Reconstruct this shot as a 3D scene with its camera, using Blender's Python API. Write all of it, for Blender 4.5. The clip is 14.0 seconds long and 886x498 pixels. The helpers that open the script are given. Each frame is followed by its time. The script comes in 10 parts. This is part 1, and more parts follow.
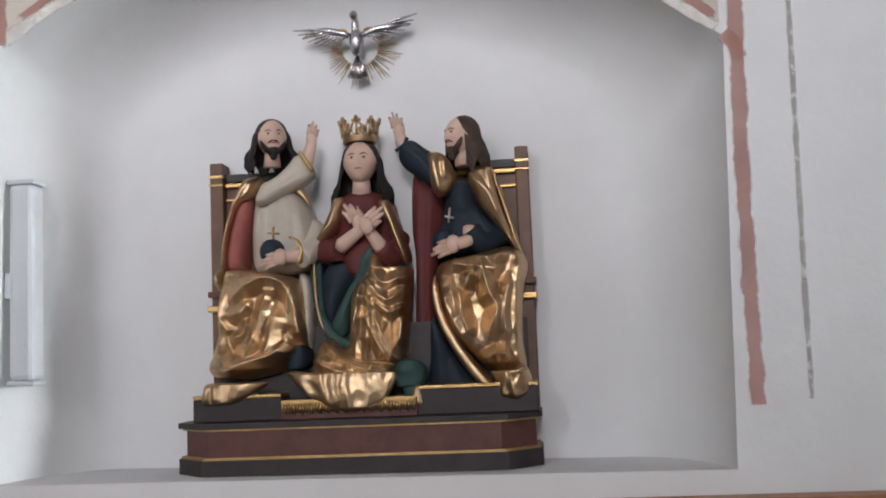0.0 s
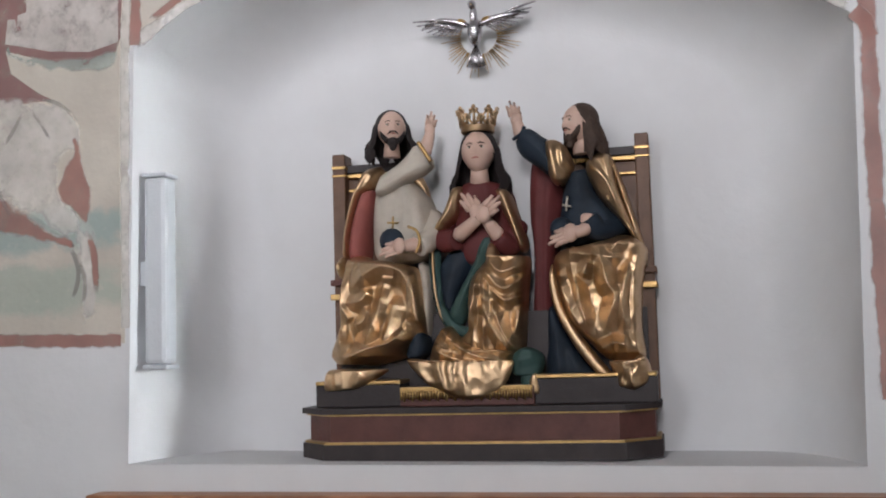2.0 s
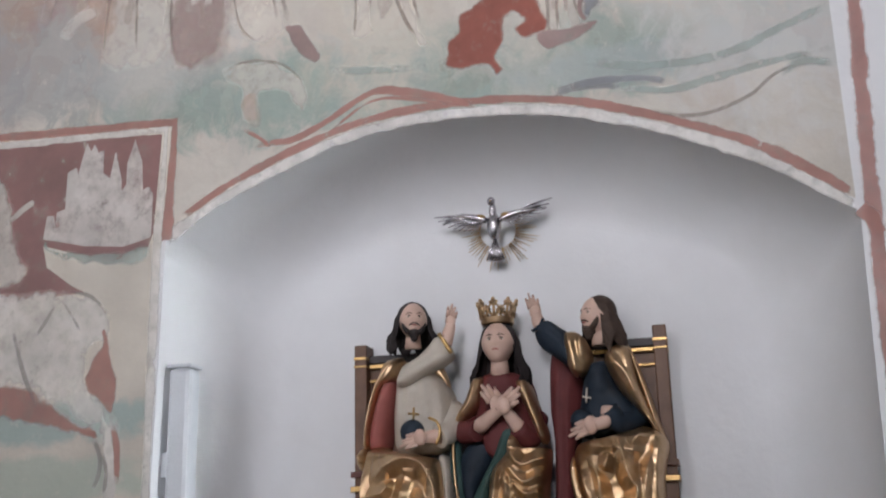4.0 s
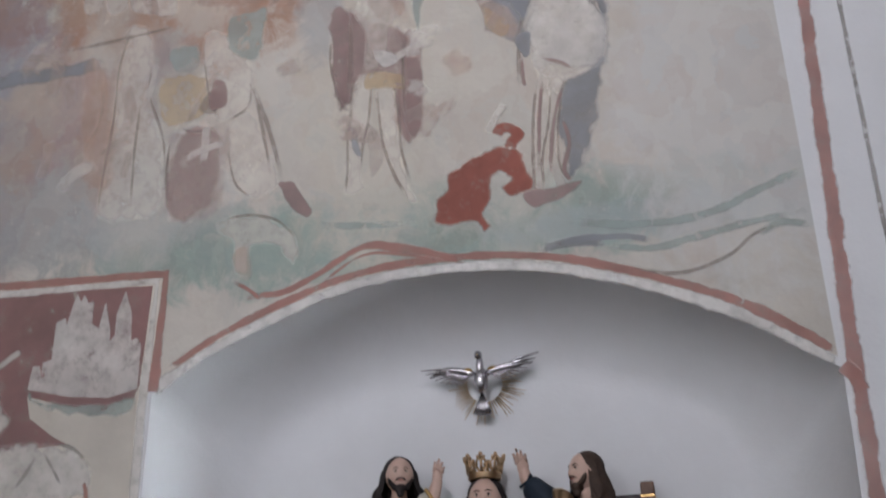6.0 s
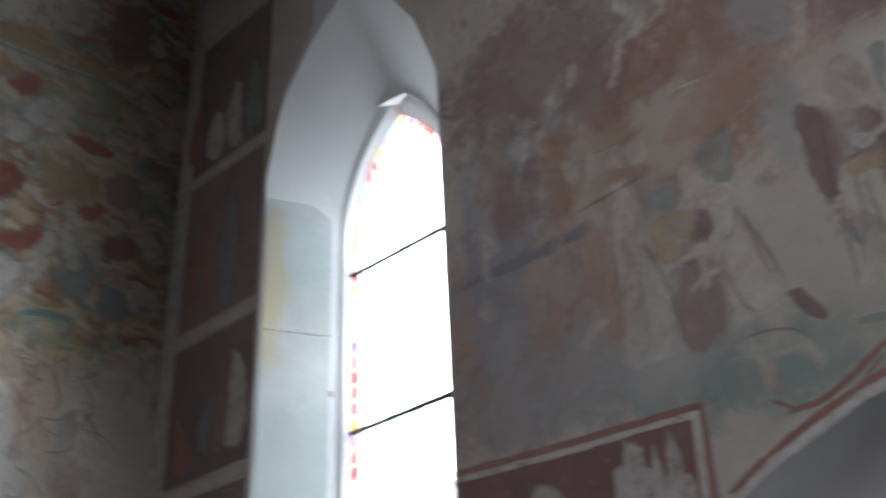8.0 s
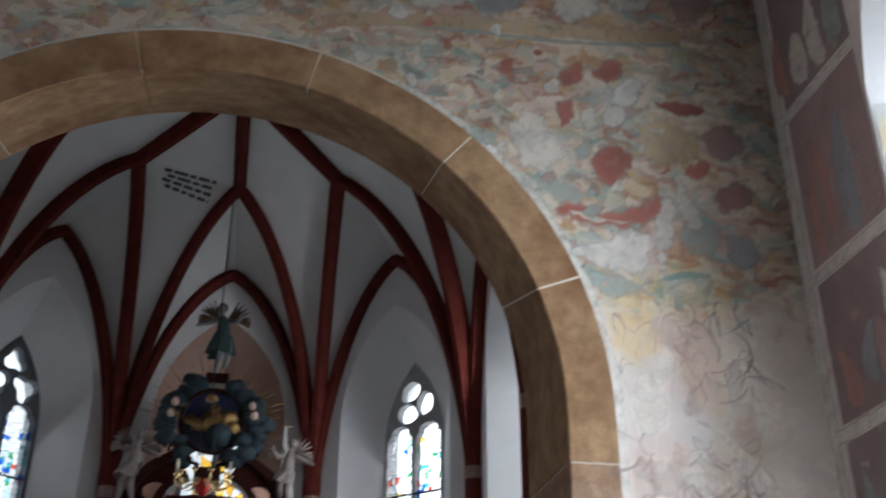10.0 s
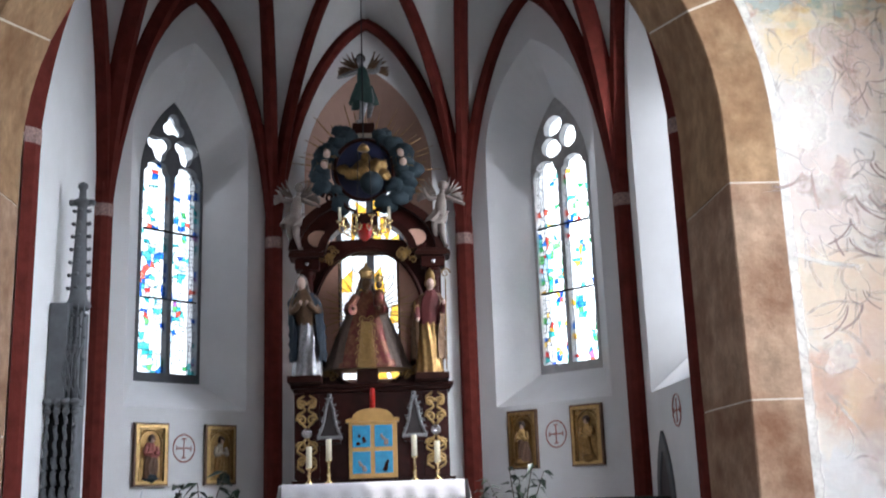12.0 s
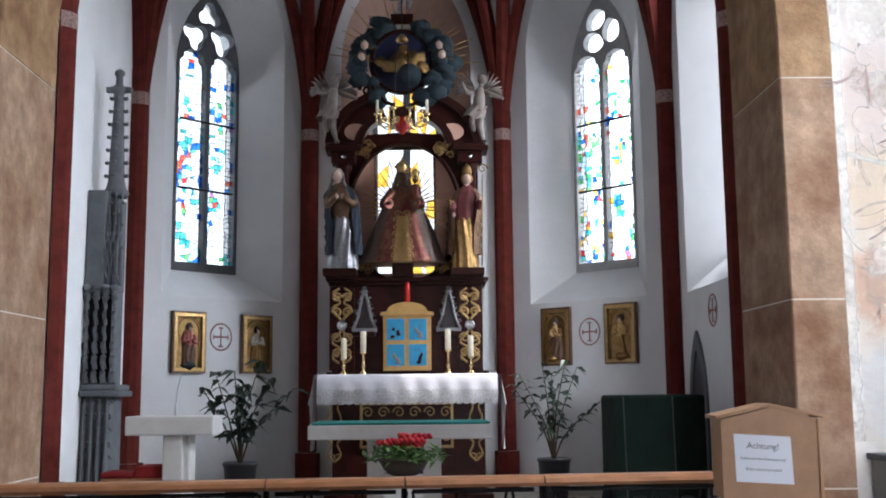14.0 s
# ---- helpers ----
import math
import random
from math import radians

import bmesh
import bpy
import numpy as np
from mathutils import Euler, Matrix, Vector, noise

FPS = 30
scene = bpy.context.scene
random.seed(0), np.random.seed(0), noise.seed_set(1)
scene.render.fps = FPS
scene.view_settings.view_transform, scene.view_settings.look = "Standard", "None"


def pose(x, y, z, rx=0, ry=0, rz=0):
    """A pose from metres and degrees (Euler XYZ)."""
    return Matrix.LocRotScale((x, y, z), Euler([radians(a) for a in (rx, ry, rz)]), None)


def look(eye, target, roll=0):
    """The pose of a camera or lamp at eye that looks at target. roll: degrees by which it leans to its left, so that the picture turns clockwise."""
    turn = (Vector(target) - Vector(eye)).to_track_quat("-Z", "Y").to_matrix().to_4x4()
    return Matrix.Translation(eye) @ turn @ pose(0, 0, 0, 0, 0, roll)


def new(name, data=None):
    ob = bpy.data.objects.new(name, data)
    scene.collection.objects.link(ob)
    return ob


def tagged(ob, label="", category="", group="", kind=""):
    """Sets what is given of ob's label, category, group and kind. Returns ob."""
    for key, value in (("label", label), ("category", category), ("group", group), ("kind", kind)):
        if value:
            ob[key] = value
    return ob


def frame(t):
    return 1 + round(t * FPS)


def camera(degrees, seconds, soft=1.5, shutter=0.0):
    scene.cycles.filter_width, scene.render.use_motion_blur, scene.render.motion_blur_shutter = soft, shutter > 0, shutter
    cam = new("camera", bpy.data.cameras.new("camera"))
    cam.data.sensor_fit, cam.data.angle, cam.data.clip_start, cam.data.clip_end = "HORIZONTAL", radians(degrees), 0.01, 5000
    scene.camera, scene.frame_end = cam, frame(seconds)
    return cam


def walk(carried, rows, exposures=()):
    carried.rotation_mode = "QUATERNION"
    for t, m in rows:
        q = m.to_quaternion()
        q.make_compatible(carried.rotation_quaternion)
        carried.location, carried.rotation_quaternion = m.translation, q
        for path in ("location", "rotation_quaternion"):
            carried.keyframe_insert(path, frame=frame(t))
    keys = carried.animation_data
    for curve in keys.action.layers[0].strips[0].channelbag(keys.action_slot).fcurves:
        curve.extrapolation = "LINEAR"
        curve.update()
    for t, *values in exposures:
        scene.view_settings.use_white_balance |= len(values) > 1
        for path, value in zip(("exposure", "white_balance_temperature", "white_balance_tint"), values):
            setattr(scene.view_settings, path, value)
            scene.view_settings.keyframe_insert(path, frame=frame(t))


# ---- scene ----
cam = camera(46.08, 14.0, soft=1.9, shutter=0.5)
PATH = [
    (0, (0.689, 0.177, 1.580), (4.654, 0.527, 1.968), -2.35),
    (0.5, (0.697, 0.161, 1.579), (4.657, 0.579, 1.951), -2.30),
    (1, (0.698, 0.149, 1.572), (4.648, 0.665, 1.933), -2.20),
    (1.5, (0.695, 0.117, 1.566), (4.612, 0.839, 1.932), -1.96),
    (2, (0.696, 0.090, 1.579), (4.581, 0.969, 1.941), -1.74),
    (2.5, (0.685, 0.056, 1.569), (4.544, 1.014, 2.012), -1.34),
    (3, (0.649, 0.029, 1.578), (4.463, 1.005, 2.287), -1.14),
    (3.2, (0.645, 0.017, 1.590), (4.442, 0.998, 2.375), -1.20),
    (5.3, (0.580, 0.146, 1.617), (4.257, 0.900, 2.999), -1.71),
    (5.5, (0.571, 0.140, 1.619), (4.234, 0.891, 3.039), -1.60),
    (6, (0.568, 0.089, 1.613), (4.158, 0.869, 3.195), -1.55),
    (6.5, (0.547, 0.013, 1.621), (4.000, 1.007, 3.378), -1.69),
    (7, (0.508, -0.044, 1.623), (3.761, 1.356, 3.485), -0.66),
    (7.5, (0.457, -0.027, 1.629), (3.430, 1.804, 3.580), -1.93),
    (7.8, (0.403, 0.004, 1.639), (3.148, 2.132, 3.624), -2.34),
    (8, (0.390, 0.021, 1.631), (2.944, 2.345, 3.650), -2.63),
    (8.5, (0.390, 0.066, 1.579), (2.410, 2.817, 3.664), -1.30),
    (9, (0.364, 0.075, 1.584), (1.800, 3.165, 3.679), 0.65),
    (9.2, (0.361, 0.083, 1.597), (1.567, 3.274, 3.685), 1.32),
    (11.3, (0.053, -0.130, 1.679), (0.335, 3.679, 2.869), -2.42),
    (11.5, (0.052, -0.118, 1.671), (0.309, 3.726, 2.749), -2.36),
    (12, (0.032, -0.087, 1.640), (0.247, 3.801, 2.557), -2.01),
    (12.5, (0.029, -0.051, 1.611), (0.200, 3.877, 2.343), -1.71),
    (13, (0.031, -0.036, 1.579), (0.167, 3.911, 2.212), -1.54),
    (13.5, (0.005, -0.004, 1.585), (0.117, 3.953, 2.160), -1.23),
    (14, (-0.001, 0.000, 1.598), (0.080, 3.962, 2.142), -0.52),
]
EXPOSURES = [(0, -0.05, 6600, 8), (3.2, -0.1, 6500, 9), (5.3, -0.4, 6350, 10), (6.0, -0.6, 6300, 10), (6.5, -1.1, 6200, 10), (7.0, -1.75, 6200, 10), (7.8, -2.0, 6250, 10), (8.5, -1.6, 6250, 10), (9.2, -1.35, 6300, 10), (10.2, -0.5, 6300, 12), (11.3, 0.03, 6300, 14), (14, -0.12, 6250, 14)]
walk(cam, [(t, look(eye, target, roll)) for t, eye, target, roll in PATH], EXPOSURES)

# ---- plan, metres: x south, y east, z up ----
SOUTH = 4.51        # nave face of the south wall
EAST = 6.9          # nave face of the chancel arch wall
BACK = 7.96         # chancel face of the chancel arch wall
AX = -0.2           # axis of the chancel
HALF = 3.12         # half width of the chancel
Y1, Y2, B2 = 11.79, 13.6, 1.3
FLOOR_C = 0.36      # chancel floor
CEIL = 9.6
NORTH, WEST = -5.2, -9.0

# ---- world, sun and window light ----
world = bpy.data.worlds.new("sky")
scene.world = world
world.use_nodes = True
_n = world.node_tree.nodes
_sky = _n.new("ShaderNodeTexSky")
_sky.sky_type = "NISHITA"
_sky.sun_disc = False
_sky.sun_elevation = radians(48)
_sky.sun_rotation = radians(110)
_n["Background"].inputs["Strength"].default_value = 0.12
world.node_tree.links.new(_sky.outputs[0], _n["Background"].inputs[0])

sun = new("sun", bpy.data.lights.new("sun", "SUN"))
sun.data.energy, sun.data.angle, sun.data.color = 4.0, radians(0.5), (1.0, 0.95, 0.87)
sun.matrix_world = look((30, -8, 36), (0, 2, 0))


def window_light(name, eye, target, w, h, watts, color=(0.90, 0.94, 1.0), spread=180):
    lamp = new(name, bpy.data.lights.new(name, "AREA"))
    lamp.data.shape, lamp.data.size, lamp.data.size_y = "RECTANGLE", w, h
    lamp.data.energy, lamp.data.color, lamp.data.spread = watts, color, radians(spread)
    lamp.matrix_world = look(eye, target)
    return lamp


window_light("sky_light_south_window", (5.21, 4.76, 4.85), (0, 4.76, 1.9), 1.12, 4.1, 190, (0.88, 0.95, 1.0), 120)
window_light("sky_light_chancel_south", (3.75, 10.45, 4.8), (-2.9, 11.2, 1.0), 1.1, 3.4, 112, (0.86, 0.93, 1.0), 95)
window_light("sky_light_chancel_right", (2.75, 13.25, 4.7), (1.0, 11.5, 3.2), 1.1, 4.2, 22)
window_light("sky_light_chancel_left", (-3.15, 13.25, 4.7), (-1.4, 11.5, 3.2), 1.1, 4.2, 18)
window_light("sky_light_chancel_back", (-0.2, 14.35, 4.2), (-0.2, 12, 4.2), 1.0, 3.4, 25)
for _y, _aim, _watts in ((4.3, -1.7, 52), (0.0, 0.4, 108)):
    window_light("sky_light_north_window", (-6.1, _y, 5.4), (0, _y + _aim, 5.4), 1.3, 3.0, _watts, (0.98, 0.94, 1.0), 66)
window_light("sky_light_west_window", (3.1, -9.9, 2.4), (3.25, 0, 1.9), 1.6, 2.4, 42, spread=26)

# plain sky glow outside the glazed windows
def sky_card(name, at, target, w, h, strength):
    me = bpy.data.meshes.new(name)
    me.from_pydata([(-w / 2, -h / 2, 0), (w / 2, -h / 2, 0), (w / 2, h / 2, 0), (-w / 2, h / 2, 0)], [], [(0, 1, 2, 3)])
    m = bpy.data.materials.new("sky_glow")
    m.use_nodes = True
    b = m.node_tree.nodes["Principled BSDF"]
    b.inputs["Base Color"].default_value = (0, 0, 0, 1)
    b.inputs["Emission Color"].default_value = (0.93, 0.97, 1.0, 1)
    b.inputs["Emission Strength"].default_value = strength
    me.materials.append(m)
    ob = tagged(new(name, me), "bright pale sky outside the window", "sky", kind="structure")
    ob.matrix_world = look(at, target)


sky_card("backdrop_south", (6.6, 4.6, 7.4), (0, 4.6, 7.4), 8.0, 9.2, 38.0)
sky_card("backdrop_chancel_right", (3.1, 13.8, 4.9), (1.0, 11.5, 4.9), 3.0, 6.5, 4.6)
sky_card("backdrop_chancel_left", (-3.5, 13.8, 4.9), (-1.4, 11.5, 4.9), 3.0, 6.5, 2.6)
sky_card("backdrop_chancel_back", (-0.2, 14.75, 4.9), (-0.2, 12, 4.9), 2.6, 6.0, 2.2)

# ---- materials ----


def mat(name, base, rough=0.6, metal=0.0, vary=0.12, scale=6.0, bump=0.2, bump_scale=60.0, tint=None, tint_scale=1.2, tint_at=(0.45, 0.65), spec=0.4, coat=0.0):
    """A procedural surface: two scales of colour, a second tint in patches, and fine relief."""
    m = bpy.data.materials.new(name)
    m.use_nodes = True
    nt = m.node_tree
    b = nt.nodes["Principled BSDF"]
    b.inputs["Roughness"].default_value, b.inputs["Metallic"].default_value = rough, metal
    b.inputs["Specular IOR Level"].default_value = spec
    b.inputs["Coat Weight"].default_value = coat
    geo = nt.nodes.new("ShaderNodeNewGeometry")

    def noise_node(s, detail=5.0, r=0.6):
        n = nt.nodes.new("ShaderNodeTexNoise")
        n.inputs["Scale"].default_value, n.inputs["Detail"].default_value, n.inputs["Roughness"].default_value = s, detail, r
        nt.links.new(geo.outputs["Position"], n.inputs["Vector"])
        return n

    n1 = noise_node(scale)
    ramp = nt.nodes.new("ShaderNodeValToRGB")
    lo = [max(0.0, c * (1 - vary)) for c in base]
    hi = [min(1.0, c * (1 + vary)) for c in base]
    ramp.color_ramp.elements[0].position, ramp.color_ramp.elements[1].position = 0.3, 0.7
    ramp.color_ramp.elements[0].color, ramp.color_ramp.elements[1].color = (*lo, 1), (*hi, 1)
    nt.links.new(n1.outputs["Fac"], ramp.inputs["Fac"])
    out = ramp.outputs["Color"]
    if tint:
        n2 = noise_node(tint_scale, 6.0, 0.65)
        r2 = nt.nodes.new("ShaderNodeValToRGB")
        r2.color_ramp.elements[0].position, r2.color_ramp.elements[1].position = tint_at
        r2.color_ramp.elements[0].color, r2.color_ramp.elements[1].color = (0, 0, 0, 1), (1, 1, 1, 1)
        nt.links.new(n2.outputs["Fac"], r2.inputs["Fac"])
        mix = nt.nodes.new("ShaderNodeMix")
        mix.data_type = "RGBA"
        nt.links.new(r2.outputs["Color"], mix.inputs["Factor"])
        nt.links.new(out, mix.inputs["A"])
        mix.inputs["B"].default_value = (*tint, 1)
        out = mix.outputs["Result"]
    nt.links.new(out, b.inputs["Base Color"])
    n3 = noise_node(bump_scale, 4.0)
    bp = nt.nodes.new("ShaderNodeBump")
    bp.inputs["Strength"].default_value, bp.inputs["Distance"].default_value = bump, 0.01
    nt.links.new(n3.outputs["Fac"], bp.inputs["Height"])
    nt.links.new(bp.outputs["Normal"], b.inputs["Normal"])
    return m


def pane_mat(name, color, tint=None, scale=9.0, haze=0.0):
    """Stained glass: clear coloured glass with streaks."""
    m = bpy.data.materials.new(name)
    m.use_nodes = True
    nt = m.node_tree
    for n in list(nt.nodes):
        if n.type != "OUTPUT_MATERIAL":
            nt.nodes.remove(n)
    out = nt.nodes["Material Output"]
    tr = nt.nodes.new("ShaderNodeBsdfTransparent")
    gl = nt.nodes.new("ShaderNodeBsdfGlossy")
    gl.inputs["Roughness"].default_value = 0.15
    mixs = nt.nodes.new("ShaderNodeMixShader")
    mixs.inputs["Fac"].default_value = 0.05
    geo = nt.nodes.new("ShaderNodeNewGeometry")
    n = nt.nodes.new("ShaderNodeTexNoise")
    n.inputs["Scale"].default_value, n.inputs["Detail"].default_value = scale, 3.0
    nt.links.new(geo.outputs["Position"], n.inputs["Vector"])
    r = nt.nodes.new("ShaderNodeValToRGB")
    r.color_ramp.elements[0].position, r.color_ramp.elements[1].position = 0.35, 0.65
    r.color_ramp.elements[0].color = (*color, 1)
    r.color_ramp.elements[1].color = (*(tint or [min(1, c * 1.5) for c in color]), 1)
    nt.links.new(n.outputs["Fac"], r.inputs["Fac"])
    nt.links.new(r.outputs["Color"], tr.inputs["Color"])
    nt.links.new(tr.outputs[0], mixs.inputs[1])
    nt.links.new(gl.outputs[0], mixs.inputs[2])
    nt.links.new(mixs.outputs[0], out.inputs["Surface"])
    return m


M_WHITE = mat("white_lime_plaster", (0.73, 0.74, 0.75), 0.9, vary=0.04, scale=2.0, bump=0.25, bump_scale=18, tint=(0.66, 0.66, 0.66), tint_scale=0.7, tint_at=(0.45, 0.8), spec=0.2)
M_VAULT = mat("grey_lime_plaster", (0.64, 0.65, 0.65), 0.9, vary=0.06, scale=2.0, bump=0.25, bump_scale=18, tint=(0.56, 0.56, 0.55), tint_scale=0.7, tint_at=(0.45, 0.8), spec=0.2)
M_PINKSPLAY = mat("dusty_pink_lime_paint", (0.36, 0.235, 0.19), 0.9, vary=0.08, scale=3.0, bump=0.25, bump_scale=18, spec=0.2)
M_CREAM = mat("cream_old_plaster", (0.60, 0.57, 0.53), 0.9, vary=0.08, scale=3.0, bump=0.3, bump_scale=16, tint=(0.50, 0.44, 0.38), tint_scale=1.3, spec=0.2)
M_SAND = mat("brown_sandstone", (0.33, 0.22, 0.15), 0.88, vary=0.30, scale=7, bump=0.6, bump_scale=28, tint=(0.19, 0.095, 0.055), tint_scale=1.7, tint_at=(0.42, 0.68), spec=0.15)
M_SANDO = mat("ochre_sandstone", (0.31, 0.195, 0.11), 0.88, vary=0.30, scale=7, bump=0.6, bump_scale=28, tint=(0.18, 0.093, 0.047), tint_scale=1.7, tint_at=(0.42, 0.68), spec=0.15)
M_JOINT = mat("lime_mortar", (0.62, 0.55, 0.47), 0.9, vary=0.1, spec=0.2)
M_RIB = mat("red_brown_painted_stone", (0.115, 0.023, 0.018), 0.8, vary=0.25, scale=7, bump=0.25, bump_scale=40, spec=0.07)
M_FLOOR = mat("grey_stone_floor", (0.17, 0.15, 0.135), 0.55, vary=0.2, scale=3, bump=0.15, bump_scale=30)
M_FLOORC = mat("pale_worn_limestone_floor", (0.36, 0.33, 0.30), 0.55, vary=0.15, scale=3, bump=0.15, bump_scale=30)
M_DARKWOOD = mat("dark_brown_wood", (0.026, 0.008, 0.006), 0.45, vary=0.3, scale=8, bump=0.15, bump_scale=70, spec=0.09)
M_THRONE = mat("brown_painted_wood", (0.14, 0.075, 0.045), 0.5, vary=0.25, scale=10, bump=0.2, bump_scale=60)
M_WOOD = mat("warm_varnished_wood", (0.36, 0.16, 0.075), 0.4, vary=0.2, scale=9, bump=0.12, bump_scale=80)
M_GOLD = mat("gold_leaf", (0.58, 0.41, 0.25), 0.42, 1.0, vary=0.1, scale=14, bump=0.08, bump_scale=60, tint=(0.46, 0.29, 0.13), tint_scale=9, tint_at=(0.5, 0.75))
M_GOLDTRIM = mat("dull_gilding", (0.50, 0.33, 0.14), 0.38, 1.0, vary=0.2, scale=20, bump=0.2, bump_scale=90)
M_SILVER = mat("silver_leaf", (0.52, 0.50, 0.52), 0.26, 1.0, vary=0.15, scale=20, bump=0.2, bump_scale=90)
M_STONEGREY = mat("dark_grey_sandstone", (0.12, 0.127, 0.137), 0.8, vary=0.2, scale=8, bump=0.35, bump_scale=50)
M_LEAD = mat("black_lead", (0.03, 0.03, 0.035), 0.5)
M_IRON = mat("black_iron", (0.02, 0.02, 0.022), 0.5, 0.6)
M_BAND = mat("pale_ornament_paint", (0.30, 0.20, 0.18), 0.8, vary=0.5, scale=40, spec=0.2)
M_FLESH = mat("painted_flesh", (0.60, 0.42, 0.34), 0.5, vary=0.08, scale=12, bump=0.05)
M_HAIR = mat("painted_dark_hair", (0.022, 0.016, 0.016), 0.7, vary=0.3, scale=30, bump=0.4, bump_scale=60)
M_HAIRB = mat("painted_brown_hair", (0.06, 0.038, 0.028), 0.7, vary=0.3, scale=30, bump=0.5, bump_scale=60)
M_ROBEW = mat("cream_white_paint", (0.52, 0.47, 0.40), 0.68, vary=0.1, scale=7, bump=0.15, bump_scale=40, tint=(0.36, 0.30, 0.24), tint_scale=5, tint_at=(0.5, 0.8))
M_ROBER = mat("dark_red_paint", (0.11, 0.022, 0.022), 0.68, vary=0.2, scale=8, bump=0.1)
M_PINK = mat("rose_red_lining", (0.36, 0.115, 0.10), 0.68, vary=0.15, scale=8, bump=0.1)
M_BLUE = mat("blue_black_paint", (0.012, 0.022, 0.036), 0.68, vary=0.3, scale=8, bump=0.1)
M_GREEN = mat("blue_green_lining", (0.035, 0.075, 0.068), 0.68, vary=0.2, scale=8, bump=0.1)
M_PLINTH = mat("oxblood_painted_wood", (0.105, 0.038, 0.03), 0.5, vary=0.25, scale=9, bump=0.15)
M_BLACKW = mat("black_brown_painted_wood", (0.030, 0.022, 0.022), 0.5, vary=0.25, scale=9, bump=0.15)
M_OLDGOLD = mat("darkened_gilding", (0.30, 0.185, 0.075), 0.42, 1.0, vary=0.3, scale=22, bump=0.3, bump_scale=70)
M_OLDSILVER = mat("tarnished_silver", (0.27, 0.27, 0.28), 0.38, 1.0, vary=0.3, scale=22, bump=0.3, bump_scale=70)

# ---- helpers for building ----


def mesh_of(name, bm, *mats, smooth=False):
    me = bpy.data.meshes.new(name)
    bmesh.ops.recalc_face_normals(bm, faces=bm.faces)
    bm.to_mesh(me)
    bm.free()
    for m in mats:
        me.materials.append(m)
    if smooth:
        me.polygons.foreach_set("use_smooth", [True] * len(me.polygons))
    return me


def part(name, bm, material, parent, label="", smooth=False):
    """Links a bmesh (in world metres) as one mesh under a thing or a part."""
    mats = material if isinstance(material, (list, tuple)) else (material,)
    ob = new(name, mesh_of(name, bm, *mats, smooth=smooth))
    if parent is not None:
        ob.parent = parent
        ob.matrix_parent_inverse = Matrix.Translation(-Vector(parent.get("base", (0, 0, 0))))
    if label:
        ob["label"] = label
    return ob


def thing(name, base, label, category, group="", kind=""):
    """An Empty at the base of a thing; its parts are given in world metres."""
    ob = new(name)
    ob.location = base
    ob["base"] = tuple(float(v) for v in base)
    ob.empty_display_size = 0.1
    return tagged(ob, label, category, group, kind)


def solo(name, bm, material, label, category, group="", kind="", smooth=False):
    """A thing of one mesh."""
    mats = material if isinstance(material, (list, tuple)) else (material,)
    return tagged(new(name, mesh_of(name, bm, *mats, smooth=smooth)), label, category, group, kind)


def B():
    return bmesh.new()


def box(bm, x0, x1, y0, y1, z0, z1, bev=0.0, m=None, mi=0):
    r = bmesh.ops.create_cube(bm, size=1.0)
    vs = r["verts"]
    bmesh.ops.scale(bm, vec=(abs(x1 - x0), abs(y1 - y0), abs(z1 - z0)), verts=vs)
    bmesh.ops.translate(bm, vec=((x0 + x1) / 2, (y0 + y1) / 2, (z0 + z1) / 2), verts=vs)
    faces = list({f for v in vs for f in v.link_faces})
    if bev:
        edges = list({e for v in vs for e in v.link_edges})
        r = bmesh.ops.bevel(bm, geom=edges, offset=bev, segments=2, affect="EDGES", profile=0.5)
        faces = list(set(r["faces"]) | {f for f in faces if f.is_valid})
        vs = list({v for f in faces for v in f.verts})
    for f in faces:
        f.material_index = mi
    if m is not None:
        bmesh.ops.transform(bm, matrix=m, verts=vs)
    return vs


def ball(bm, c, r, seg=14, m=None, mi=0):
    """An ellipsoid; r: a number or three half axes."""
    rr = (r, r, r) if isinstance(r, (int, float)) else r
    res = bmesh.ops.create_uvsphere(bm, u_segments=seg, v_segments=max(6, seg // 2 + 1), radius=1.0)
    vs = res["verts"]
    bmesh.ops.scale(bm, vec=rr, verts=vs)
    if m is not None:
        bmesh.ops.transform(bm, matrix=m, verts=vs)
    bmesh.ops.translate(bm, vec=c, verts=vs)
    for f in {f for v in vs for f in v.link_faces}:
        f.material_index = mi
        f.smooth = True
    return vs


def lathe(bm, prof, c=(0, 0, 0), seg=16, mi=0, m=None):
    """Turns a profile of (radius, height) round the vertical."""
    rings = []
    for r, h in prof:
        rings.append([bm.verts.new((max(r, 1e-4) * math.cos(2 * math.pi * i / seg), max(r, 1e-4) * math.sin(2 * math.pi * i / seg), h)) for i in range(seg)])
    vs = [v for ring in rings for v in ring]
    for a, b in zip(rings, rings[1:]):
        for i in range(seg):
            f = bm.faces.new((a[i], a[(i + 1) % seg], b[(i + 1) % seg], b[i]))
            f.material_index = mi
            f.smooth = True
    for ring in (rings[0], rings[-1]):
        bm.faces.new(ring).material_index = mi
    if m is not None:
        bmesh.ops.transform(bm, matrix=m, verts=vs)
    bmesh.ops.translate(bm, vec=c, verts=vs)
    return vs


